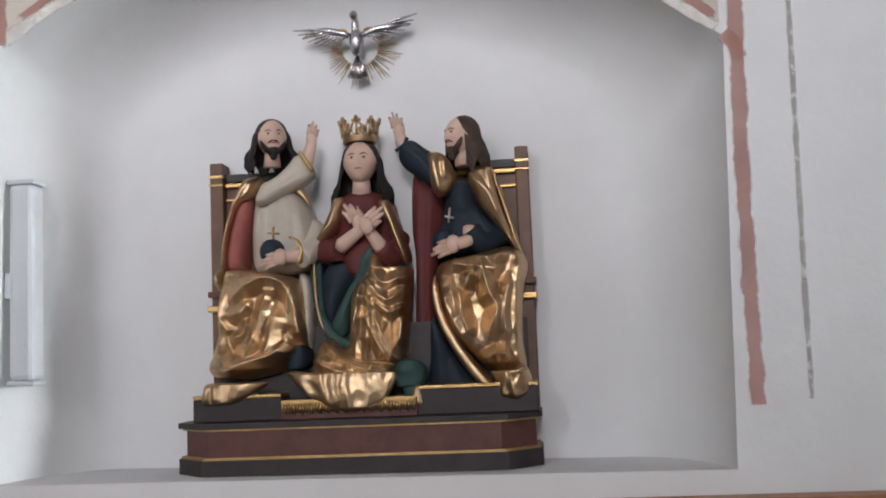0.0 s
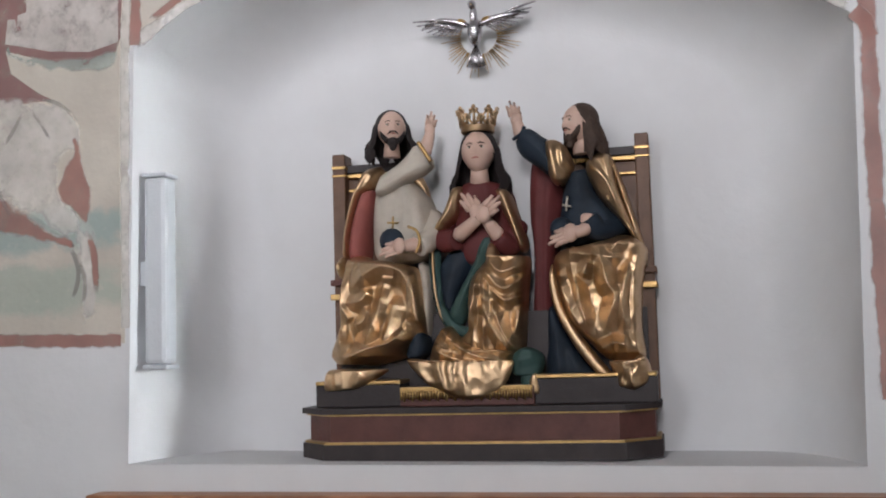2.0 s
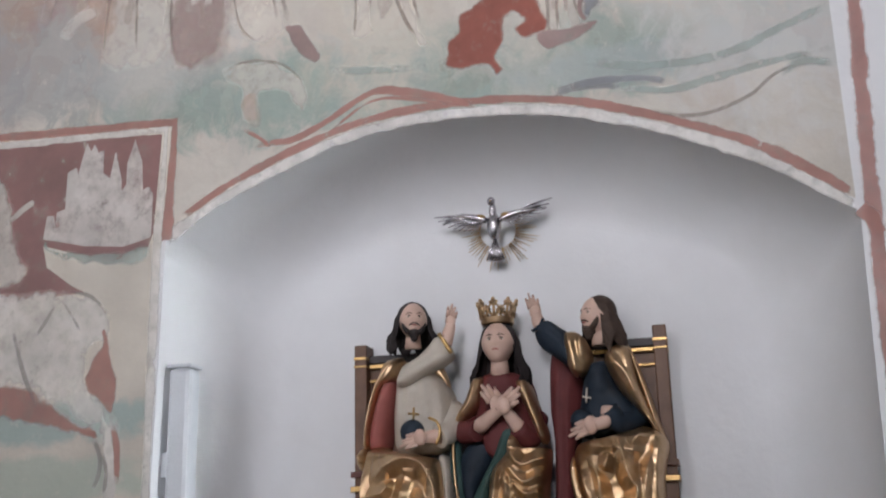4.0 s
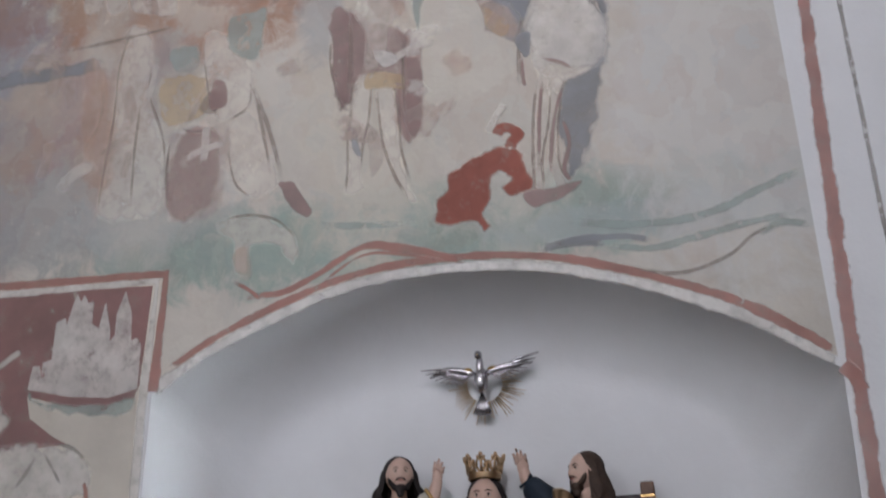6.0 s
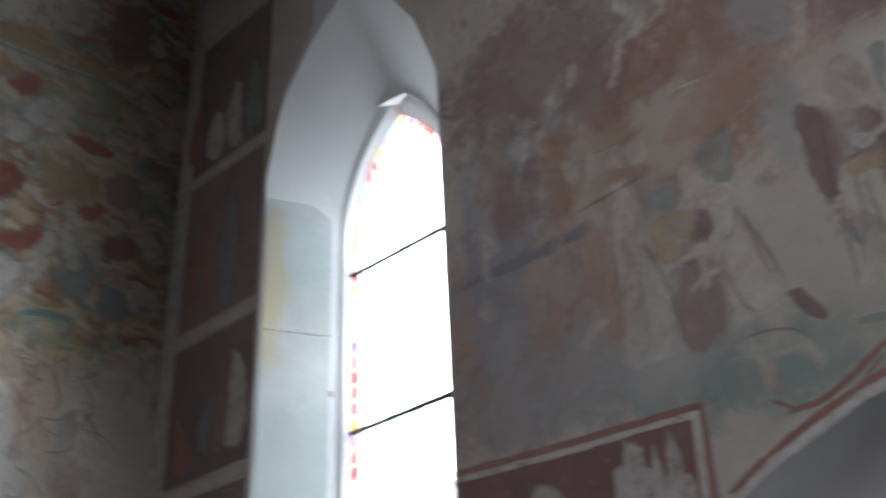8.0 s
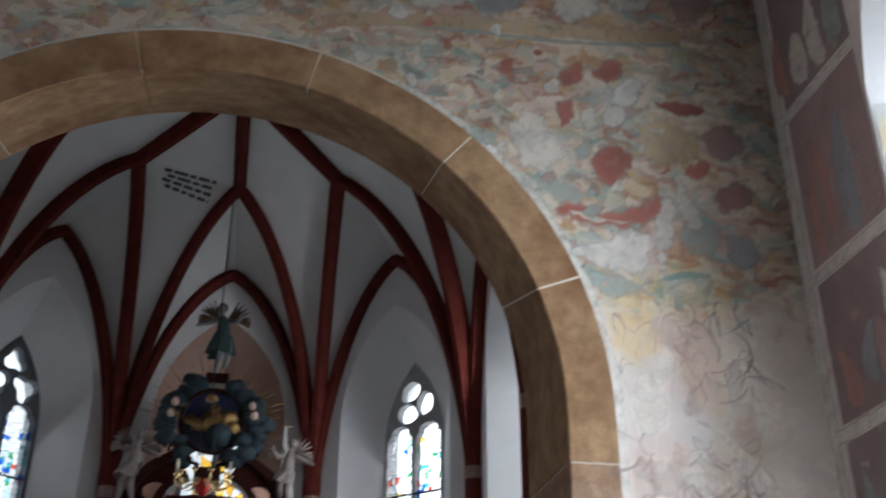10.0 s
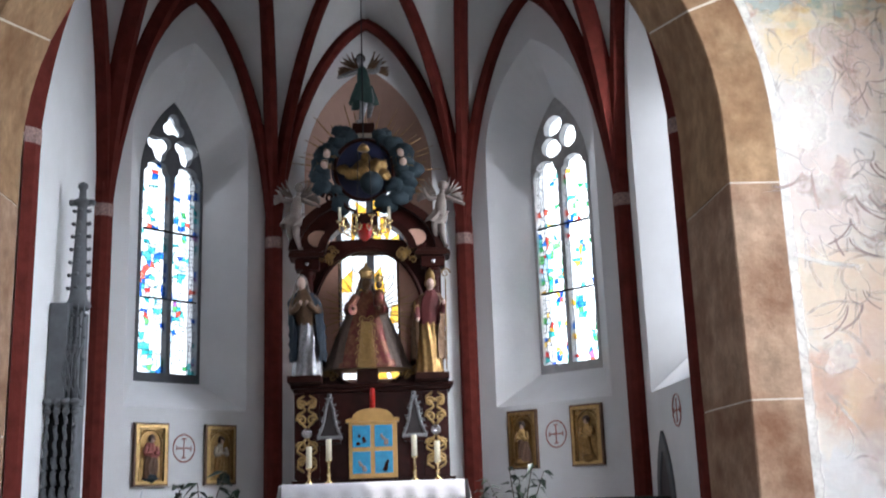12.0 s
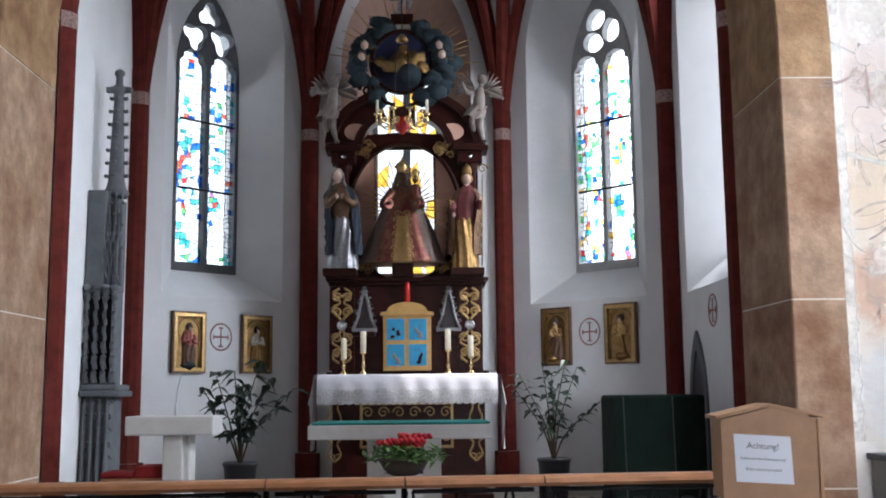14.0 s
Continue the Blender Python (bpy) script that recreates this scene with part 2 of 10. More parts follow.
def tube(bm, pts, r, seg=8, mi=0, flat=1.0, closed=False):
    """A round bar along a line of points; r: one radius or one for each point."""
    P = [Vector(p) for p in pts]
    rs = [r] * len(P) if isinstance(r, (int, float)) else list(r)
    rings, up = [], Vector((0.13, 0.21, 0.97))
    for i, p in enumerate(P):
        a = P[i - 1] if i else (P[-1] if closed else p)
        b = P[i + 1] if i + 1 < len(P) else (P[0] if closed else p)
        d = (b - a).normalized()
        u = d.cross(up)
        if u.length < 0.05:
            u = d.cross(Vector((1, 0, 0)))
        u.normalize()
        w = d.cross(u)
        rings.append([bm.verts.new(p + rs[i] * (math.cos(2 * math.pi * k / seg) * u + flat * math.sin(2 * math.pi * k / seg) * w)) for k in range(seg)])
    pairs = list(zip(rings, rings[1:])) + ([(rings[-1], rings[0])] if closed else [])
    for a, b in pairs:
        for k in range(seg):
            f = bm.faces.new((a[k], a[(k + 1) % seg], b[(k + 1) % seg], b[k]))
            f.material_index = mi
            f.smooth = True
    if not closed:
        bm.faces.new(rings[0]).material_index = mi
        bm.faces.new(rings[-1]).material_index = mi
    return rings


def sheet(bm, rows, mi=0, closed_u=False, smooth=True):
    """A surface through rows of points."""
    V = [[bm.verts.new(p) for p in row] for row in rows]
    n = len(V[0])
    for a, b in zip(V, V[1:]):
        for k in range(n if closed_u else n - 1):
            f = bm.faces.new((a[k], a[(k + 1) % n], b[(k + 1) % n], b[k]))
            f.material_index = mi
            f.smooth = smooth
    return V


def on_south(u, v, w):
    """u: along the wall (east), v: up, w: out of the wall into the nave."""
    return (SOUTH - w, u, v)


def on_east(u, v, w):
    return (u, EAST - w, v)


def plate(bm, loops, to, w0, w1, mi=0, sides=True):
    """A flat slab with holes between two depths of a wall."""
    from mathutils.geometry import tessellate_polygon
    flat = [p for loop in loops for p in loop]
    tris = tessellate_polygon([[Vector((p[0], p[1], 0)) for p in loop] for loop in loops])
    layers = []
    for w in ((w0, w1) if w1 is not None else (w0,)):
        vs = [bm.verts.new(to(p[0], p[1], w)) for p in flat]
        layers.append(vs)
        for t in tris:
            try:
                bm.faces.new([vs[i] for i in t]).material_index = mi
            except ValueError:
                pass
    if len(layers) == 2 and sides:
        k = 0
        for loop in loops:
            n = len(loop)
            for i in range(n):
                a, b = k + i, k + (i + 1) % n
                bm.faces.new((layers[0][a], layers[0][b], layers[1][b], layers[1][a])).material_index = mi
            k += n


def smooth_loop(pts, n=6):
    """A closed rounded outline through a few points."""
    out = []
    k = len(pts)
    for i in range(k):
        p0, p1, p2, p3 = (Vector(pts[(i + j) % k]) for j in (-1, 0, 1, 2))
        for s in range(n):
            t = s / n
            q = 0.5 * ((2 * p1) + (p2 - p0) * t + (2 * p0 - 5 * p1 + 4 * p2 - p3) * t * t + (3 * p1 - p0 - 3 * p2 + p3) * t ** 3)
            out.append((q[0], q[1]))
    return out


def smooth_line(pts, n=6):
    """An open rounded line through a few points (two or three coordinates)."""
    P = [Vector(p) for p in pts]
    P = [2 * P[0] - P[1]] + P + [2 * P[-1] - P[-2]]
    out = []
    for i in range(1, len(P) - 2):
        p0, p1, p2, p3 = P[i - 1:i + 3]
        for s in range(n):
            t = s / n
            out.append(0.5 * ((2 * p1) + (p2 - p0) * t + (2 * p0 - 5 * p1 + 4 * p2 - p3) * t * t + (3 * p1 - p0 - 3 * p2 + p3) * t ** 3))
    out.append(P[-2])
    return out


def pointed(c, half, spring, apex, base, n=12):
    """The outline of a pointed window: from the lower left up, over and down."""
    h = apex - spring
    # arcs whose centres lie on the springing line
    r = (h * h + half * half) / (2 * half)
    right = []
    for i in range(n + 1):
        a = math.asin(min(1.0, h / r)) * i / n
        right.append((c + half - r + r * math.cos(a), spring + r * math.sin(a)))
    left = [(2 * c - x, z) for x, z in right]
    return [(c - half, base), *left, *right[::-1][1:], (c + half, base)]


def loft(bm, a, b, to_a, to_b, mi=0, closed=True):
    """Side faces between two outlines of as many points."""
    va = [bm.verts.new(to_a(*p)) for p in a]
    vb = [bm.verts.new(to_b(*p)) for p in b]
    n = len(a)
    for i in range(n if closed else n - 1):
        f = bm.faces.new((va[i], va[(i + 1) % n], vb[(i + 1) % n], vb[i]))
        f.material_index = mi


# ---- the structure ----
# South wall of the nave: a front leaf with the niche and the window splay, and a back leaf.
# the flat arch of the niche is uneven: higher and steeper on its eastern side
NICHE_ARCH = [(p[0], p[1]) for p in smooth_line([(2.23, 2.83), (1.9, 3.02), (1.4, 3.20), (0.95, 3.245), (0.5, 3.20), (0.1, 3.07), (-0.25, 2.91), (-0.55, 2.69)], 5)]
NICHE = [(2.26, 1.14)] + NICHE_ARCH + [(-0.50, 1.12)]
WIN = pointed(4.69, 0.93, 6.25, 7.72, 2.6)
SPLAY_IN = pointed(4.73, 0.63, 5.85, 7.02, 2.85)
GLASS = pointed(4.76, 0.56, 5.75, 6.84, 2.95)
NICHE_BACK = SOUTH + 0.51
bm = B()
plate(bm, [[(WEST, 0), (EAST, 0), (EAST, CEIL), (WEST, CEIL)], NICHE, WIN], on_south, 0.0, -0.51)
south_wall = solo("wall_south", bm, M_WHITE, "old lime-plastered nave wall with a niche and a window", "wall", kind="structure")
bm = B()
plate(bm, [[(WEST, 0), (EAST, 0), (EAST, CEIL), (WEST, CEIL)], [(p[0] + (0.35 if p[0] > 4.69 else -0.1), p[1] + (0.1 if p[1] > 4 else -0.1)) for p in GLASS]], on_south, -0.512, -1.1)
solo("wall_south_back", bm, M_WHITE, "white plastered back of the wall niche", "wall", kind="structure")
# white reveal lining of the niche, rounded into its back
bm = B()
rings = []
for k in range(31):
    q = 0.5 * math.pi * k / 30
    t, ins = math.sin(q), 1 - math.cos(q)
    side, top = 0.04 * t + 0.30 * ins, 0.07 * t + 0.26 * ins
    ring = [(2.26 - 0.03 * q2 - side, 1.14 + (1.69 - top) * q2) for q2 in (0.0, 0.3, 0.6, 0.85, 0.96)] + [(u - side * max(0.0, 1 - (2.23 - u) / 0.7) ** 2 + side * max(0.0, 1 - (u + 0.55) / 0.7) ** 2, v - top) for u, v in NICHE_ARCH] + [(-0.50 - 0.05 * q2 + side, 1.12 + (1.57 - top) * q2) for q2 in (0.96, 0.85, 0.6, 0.3, 0.0)]
    rings.append([Vector(on_south(u, v, 0.004 - 0.514 * t)) for u, v in ring])
sheet(bm, rings)
solo("niche_reveal", bm, M_WHITE, "white plastered reveal of the wall niche", "wall", kind="structure", smooth=True)
# window splay and the moulded stone frame of the glass
splay = thing("window_splay", on_south(4.73, 2.6, 0.0), "white plastered splay of the tall pointed nave window", "window", kind="structure")
FRAME = pointed(4.73, 0.60, 5.80, 6.93, 2.9)
for nm, la, lb, wa, wb in (("plaster_splay", WIN, SPLAY_IN, 0.003, -0.53), ("stone_chamfer", SPLAY_IN, FRAME, -0.53, -0.57), ("stone_moulding", FRAME, GLASS, -0.57, -0.66)):
    bm = B()
    loft(bm, la, lb, lambda u, v: on_south(u, v, wa), lambda u, v: on_south(u, v, wb))
    part(nm, bm, M_WHITE, splay, smooth=True)

# Wall of the chancel arch
ARCH_IN, ARCH_OUT, ZF, ZB = 2.66, 3.03, 4.08, 4.40


def arch_line(r, zc, base, n=40):
    pts = [(AX - r, base)]
    pts += [(AX - r * math.cos(math.pi * i / n), zc + r * math.sin(math.pi * i / n)) for i in range(n + 1)]
    return pts + [(AX + r, base)]


bm = B()
hole = arch_line(ARCH_OUT - 0.01, ZF, 0.0)
wall = [(NORTH, 0), hole[0], *hole[1:-1], hole[-1], (SOUTH, 0), (SOUTH, CEIL), (NORTH, CEIL)]
plate(bm, [wall], on_east, 0.0, -0.5)
solo("wall_east", bm, M_CREAM, "old painted plaster wall round the chancel arch", "wall", kind="structure")
bm = B()
hole = arch_line(ARCH_IN + 0.12, ZB, 0.0)
plate(bm, [[(NORTH, 0), hole[0], *hole[1:-1], hole[-1], (SOUTH, 0), (SOUTH, CEIL), (NORTH, CEIL)]], on_east, -0.502, -1.05)
solo("wall_east_back", bm, M_WHITE, "white plastered chancel side of the arch wall", "wall", kind="structure")


def chord(P, Q):
    """Wall from P to Q (seen from inside, left to right): u along it, v up, w into the room."""
    P, Q = Vector((*P, 0)), Vector((*Q, 0))
    d = (Q - P).normalized()
    n = Vector((d.y, -d.x, 0))
    return (lambda u, v, w: tuple(P + d * u + n * w + Vector((0, 0, v)))), (Q - P).length


W_L, V_1, V_2, V_3, V_4, W_R = (AX - HALF, Y1 - 2 * B2), (AX - HALF, Y1), (AX - B2, Y2), (AX + B2, Y2), (AX + HALF, Y1), (AX + HALF, Y1 - 2 * B2)
BAYS = {"left": (W_L, V_1), "left_diagonal": (V_1, V_2), "back": (V_2, V_3), "right_diagonal": (V_3, V_4), "right": (V_4, W_R)}
SILL = {"left": None, "left_diagonal": 2.75, "back": 2.9, "right_diagonal": 2.70, "right": 2.66}
TO = {}
for nm, (P, Q) in BAYS.items():
    to, length = chord(P, Q)
    TO[nm] = to
    c = length / 2
    holes, back = [], []
    if SILL[nm]:
        holes = [pointed(c, 0.87, 6.0, 7.5, SILL[nm])]
        back = [pointed(c, 0.50, 5.75, 6.85, 3.0)]
    bm = B()
    plate(bm, [[(-0.02, 0), (length + 0.02, 0), (length + 0.02, 9.4), (-0.02, 9.4)]] + holes, to, 0.0, -0.45)
    solo("wall_chancel_" + nm, bm, M_WHITE, "white plastered wall of the polygonal chancel", "wall", kind="structure")
    bm = B()
    plate(bm, [[(-0.3, 0), (length + 0.3, 0), (length + 0.3, 9.4), (-0.3, 9.4)]] + back, to, -0.452, -0.8)
    solo("wall_chancel_outer_" + nm, bm, M_WHITE, "outer leaf of the chancel wall", "wall", kind="structure")
    if holes:
        bm = B()
        loft(bm, holes[0], pointed(c, 0.46, 5.7, 6.79, 3.12), lambda u, v: to(u, v, 0.003), lambda u, v: to(u, v, -0.47))
        solo("window_splay_" + nm, bm, M_PINKSPLAY if nm == "back" else M_WHITE, "dusty pink painted window splay behind the altar" if nm == "back" else "white plastered window splay with a sloping sill", "window", kind="structure")
for s, W in ((-1, W_L), (1, W_R)):
    bm = B()
    x = AX + s * HALF
    box(bm, x, x + s * 0.8, BACK - 0.05, W[1], 0, 9.4)
    solo("wall_chancel_west", bm, M_WHITE, "white plastered side wall of the chancel", "wall", kind="structure")

# Vault: ribs from wall shafts to nodes over each bay, with curved white webs between
CEN = Vector((AX, Y1 - B2, 0))
Z_SP, Z_AP, Z_N, Z_K = 5.0, 8.18, 8.85, 9.25


def arc3(P, Q, z0, z1, n=14, bulge=1.0):
    """A rising quarter curve from over P to over Q."""
    out = []
    for i in range(n + 1):
        t = i / n
        a = t * math.pi / 2
        k = 1 - math.cos(a)
        k = k * 0.75 + t * 0.25
        out.append(Vector((P[0] + (Q[0] - P[0]) * k, P[1] + (Q[1] - P[1]) * k, z0 + (z1 - z0) * (0.72 * math.sin(a) + 0.28 * t))))
    return out


def rib(bm, pts, w=0.085):
    """A ribbed bar with a blunt, chamfered underside."""
    up = Vector((0, 0, 1))
    rows = []
    for i, p in enumerate(pts):
        d = (pts[min(i + 1, len(pts) - 1)] - pts[max(i - 1, 0)]).normalized()
        s = d.cross(up)
        s = s.normalized() if s.length > 1e-3 else Vector((1, 0, 0))
        toc = (Vector((CEN.x, CEN.y, p.z - 2)) - p)
        n = (toc - d * toc.dot(d)).normalized()
        s = d.cross(n).normalized()
        rows.append([p + s * w - n * 0.05, p + s * w + n * 0.05, p + s * w * 0.45 + n * 0.17, p - s * w * 0.45 + n * 0.17, p - s * w + n * 0.05, p - s * w - n * 0.05])
    sheet(bm, rows, smooth=False, closed_u=True)


webs, nodes = B(), []
for nm, (P, Q) in BAYS.items():
    mid = (Vector((*P, 0)) + Vector((*Q, 0))) / 2
    N = CEN + (mid - CEN).normalized() * 1.81
    nodes.append(N)
    for V in (P, Q):
        f = arc3(V, mid, Z_SP, Z_AP)
        r = arc3(V, N, Z_SP, Z_N)
        sheet(webs, [[a.lerp(b, k / 5) + Vector((0, 0, 0.12 * math.sin(math.pi * k / 5) * (i / 14))) for i, (a, b) in enumerate(zip(f, r))] for k in range(6)])
        rb = thing("vault_rib", (V[0], V[1], Z_SP), "red-brown painted stone vault rib", "vault rib", "ribs of the chancel vault")
        b1, b2 = B(), B()
        rib(b1, f)
        part("wall_rib", b1, M_RIB, rb)
        rib(b2, r)
        part("cross_rib", b2, M_RIB, rb)
    rb = thing("ridge_rib", (N.x, N.y, Z_N), "red-brown painted rib at the crown of the vault", "vault rib", "ribs of the chancel vault")
    b1 = B()
    rib(b1, [Vector((N.x, N.y, Z_N)).lerp(Vector((CEN.x, CEN.y, Z_K)), k / 6) for k in range(7)])
    part("bar", b1, M_RIB, rb)
for i in range(len(nodes) - 1):
    V = list(BAYS.values())[i][1]
    a, b = arc3(V, nodes[i], Z_SP, Z_N), arc3(V, nodes[i + 1], Z_SP, Z_N)
    sheet(webs, [[p.lerp(q, k / 4) for p, q in zip(a, b)] for k in range(5)])
    k = Vector((CEN.x, CEN.y, Z_K + 0.05))
    webs.faces.new([webs.verts.new(v) for v in (nodes[i] + Vector((0, 0, Z_N)), nodes[i + 1] + Vector((0, 0, Z_N)), k)])
for s, i, W in ((-1, 0, W_L), (1, -1, W_R)):
    N, k = nodes[i], Vector((CEN.x, CEN.y, Z_K + 0.05))
    a = arc3(W, N, Z_SP, Z_N)
    sheet(webs, [[p, Vector((p.x, BACK - 0.02, p.z))] for p in a])
    sheet(webs, [[Vector((N.x, N.y, Z_N)), Vector((N.x, BACK - 0.02, Z_N))], [k, Vector((k.x, BACK - 0.02, Z_K + 0.05))]])
solo("ceiling_chancel", webs, M_VAULT, "grey-white plastered webs of the chancel vault", "vault", kind="structure")
# wall shafts
for P in (W_L, V_1, V_2, V_3, V_4, W_R):
    d = (CEN - Vector((*P, 0))).normalized()
    base = Vector((*P, 0)) + d * 0.03
    th = thing("wall_shaft", (base.x, base.y, FLOOR_C), "red-brown painted wall shaft with a pale ornament band", "wall shaft", "shafts of the chancel")
    s = Vector((-d.y, d.x, 0))
    prof = [s * 0.13, s * 0.10 + d * 0.10, s * 0.045 + d * 0.15, -s * 0.045 + d * 0.15, -s * 0.10 + d * 0.10, -s * 0.13]
    for nmm, z0, z1, k, m in (("shaft", 0.85, 5.3, 1.0, M_RIB), ("plinth", FLOOR_C, 0.85, 1.35, M_RIB), ("band", 4.9, 5.05, 1.03, None)):
        bm = B()
        sheet(bm, [[base + q * k + Vector((0, 0, z)) for q in prof] for z in (z0, z1)], smooth=False)
        if nmm == "band":
            m = M_BAND
        part(nmm, bm, m, th)

# Floors, ceiling and the walls round the camera
bm = B()
box(bm, NORTH - 0.1, SOUTH + 0.2, WEST - 0.1, EAST + 0.4, -0.2, 0)
solo("floor_nave", bm, M_FLOOR, "worn grey stone slab floor of the nave", "floor", kind="structure")
bm = B()
box(bm, AX - 3.4, AX + 3.4, EAST + 0.402, 14.2, -0.2, FLOOR_C)
box(bm, AX - 2.6, AX + 2.6, EAST - 0.25, EAST + 0.401, 0.002, FLOOR_C / 2)
solo("floor_chancel", bm, M_FLOORC, "raised stone floor of the chancel with one step", "floor", kind="structure")
bm = B()
box(bm, NORTH - 0.9, SOUTH + 1.1, WEST - 0.9, BACK, CEIL, CEIL + 0.3)
box(bm, AX - 4.2, AX + 4.2, BACK, 14.9, 9.42, 9.7)
solo("ceiling_nave", bm, M_THRONE, "flat brown timber nave ceiling", "ceiling", kind="structure")
NWIN = [pointed(y, 0.75, 6.4, 7.4, 3.4) for y in (0.0, 4.3)]
bm = B()
plate(bm, [[(WEST, 0), (EAST, 0), (EAST, CEIL), (WEST, CEIL)]] + NWIN, lambda u, v, w: (NORTH + w, u, v), 0, -0.8)
solo("wall_north", bm, M_WHITE, "white plastered north wall of the nave with windows", "wall", kind="structure")
bm = B()
plate(bm, [[(NORTH - 0.8, 0), (SOUTH + 1.1, 0), (SOUTH + 1.1, CEIL), (NORTH - 0.8, CEIL)], pointed(3.1, 0.9, 3.5, 4.3, 1.1)], lambda u, v, w: (u, WEST + w, v), 0, -0.8)
solo("wall_west", bm, M_WHITE, "white plastered west wall of the nave", "wall", kind="structure")

# ---- the niche: carved group on its throne ----


def NF(y, z, w):
    """A place in the niche: along the wall, up, and out from its back."""
    return Vector((NICHE_BACK - w, y, z))


def span(outline, z):
    """Where the level z cuts an outline: its least and greatest y."""
    ys = []
    n = len(outline)
    for i in range(n):
        (a, b), (c, d) = outline[i], outline[(i + 1) % n]
        if (b - z) * (d - z) <= 0 and abs(b - d) > 1e-9:
            ys.append(a + (c - a) * (z - b) / (d - b))
    return (min(ys), max(ys)) if ys else (None, None)


def near_line(p, line):
    """Distance from p to a drawn line, and how far along it (0 to 1) the nearest place lies."""
    best, at, n = 9.0, 0.0, len(line) - 1
    for i in range(n):
        a, b = line[i], line[i + 1]
        dx, dz = b[0] - a[0], b[1] - a[1]
        t = max(0.0, min(1.0, ((p[0] - a[0]) * dx + (p[1] - a[1]) * dz) / (dx * dx + dz * dz + 1e-9)))
        e = math.hypot(p[0] - a[0] - t * dx, p[1] - a[1] - t * dz)
        if e < best:
            best, at = e, (i + t) / n
    return best, at


def drape(bm, outline, w0, depth, mi, folds, rows=22, cols=18, power=0.5, crumple=0.0):
    """A carved cloth over an outline: a rounded body, sharp ridges along drawn fold lines, hollows beside them, and small facets."""
    pts = smooth_loop(outline, 5)
    lines = [([(p[0], p[1]) for p in smooth_line(l, 4)] if len(l) > 2 else l, wd, h) for l, wd, h in folds]
    z0, z1 = min(p[1] for p in pts), max(p[1] for p in pts)
    grid = []
    for j in range(rows + 1):
        t = 0.004 + 0.992 * j / rows
        z = z0 + (z1 - z0) * t
        a, b = span(pts, z)
        if a is None:
            continue
        cap = min(1.0, 3.0 * math.sqrt(max(0.0, 1 - t)) + 0.1) * min(1.0, 0.55 + 5 * t)
        row = []
        for i in range(cols + 1):
            s = i / cols
            y = a + (b - a) * s
            k = max(0.0, 1 - abs(2 * s - 1) ** 3) ** power * cap
            w, soft = w0 + depth * k, min(1.0, 2.5 * k)
            lift, second = 0.0, 0.0
            for line, wd, h in lines:
                e, at = near_line((y, z), line)
                if e < wd:
                    q = h * (1 - e / wd) * min(1.0, 0.35 + 3.5 * min(at, 1 - at))
                    lift, second = max(lift, q), (max(second, min(lift, q)))
            w += soft * (lift + 0.15 * second)
            if crumple:
                v = Vector((y * 17, z * 13, w0 * 31 + depth * 57))
                w += soft * crumple * (1 - 2.2 * abs(noise.noise(v)) + 0.5 * (1 - 2 * abs(noise.noise(v * 2.3))))
                # fine long creases that run down the cloth
                bend = 0.9 * noise.noise(Vector((y * 6, z * 5, w0 * 40)))
                w += soft * crumple * 3.8 * (1 - abs(math.sin((y * 46 + bend * 5 + 3 * z))) * 1.3) * (0.5 + noise.noise(Vector((y * 9, z * 9, 3.0 + depth * 20))))
            row.append(NF(y, z, w))
        grid.append(row)
    sheet(bm, grid, mi)


def limb(bm, pts, radii, mi, seg=10):
    line = smooth_line([tuple(NF(*p)) for p in pts], 4)
    n = len(line)
    rs = [radii[0] + (radii[-1] - radii[0]) * i / (n - 1) if len(radii) == 2 else radii[min(len(radii) - 1, int(i * len(radii) / n))] for i in range(n)]
    tube(bm, line, rs, seg, mi)


def blob(bm, y, z, w, ry, rz, rw, mi, tilt=0.0, seg=14):
    ball(bm, tuple(NF(y, z, w)), (rw, ry, rz), seg, Matrix.Rotation(radians(tilt), 4, "X"), mi)


def palm(bm, y, z, w, mi, d, s=1.0, spread=0.012):
    """A plain carved mitten of a hand pointing along d in the plane of the wall."""
    d = Vector((0, d[0], d[1])).normalized()
    n = Vector((0, -d.z, d.y))
    c = NF(y, z, w)
    ball(bm, tuple(c), (0.016 * s, 0.024 * s, 0.03 * s), 10, None, mi)
    for k, l in ((-1.5, 0.045), (-0.5, 0.062), (0.5, 0.05), (1.4, 0.03)):
        a = c + n * k * spread * s + d * 0.015 * s
        tube(bm, [a, a + d * l * s * 0.6 + Vector((-0.006, 0, 0)), a + d * l * s + n * k * 0.004], [0.009 * s, 0.008 * s, 0.005 * s], 6, mi)


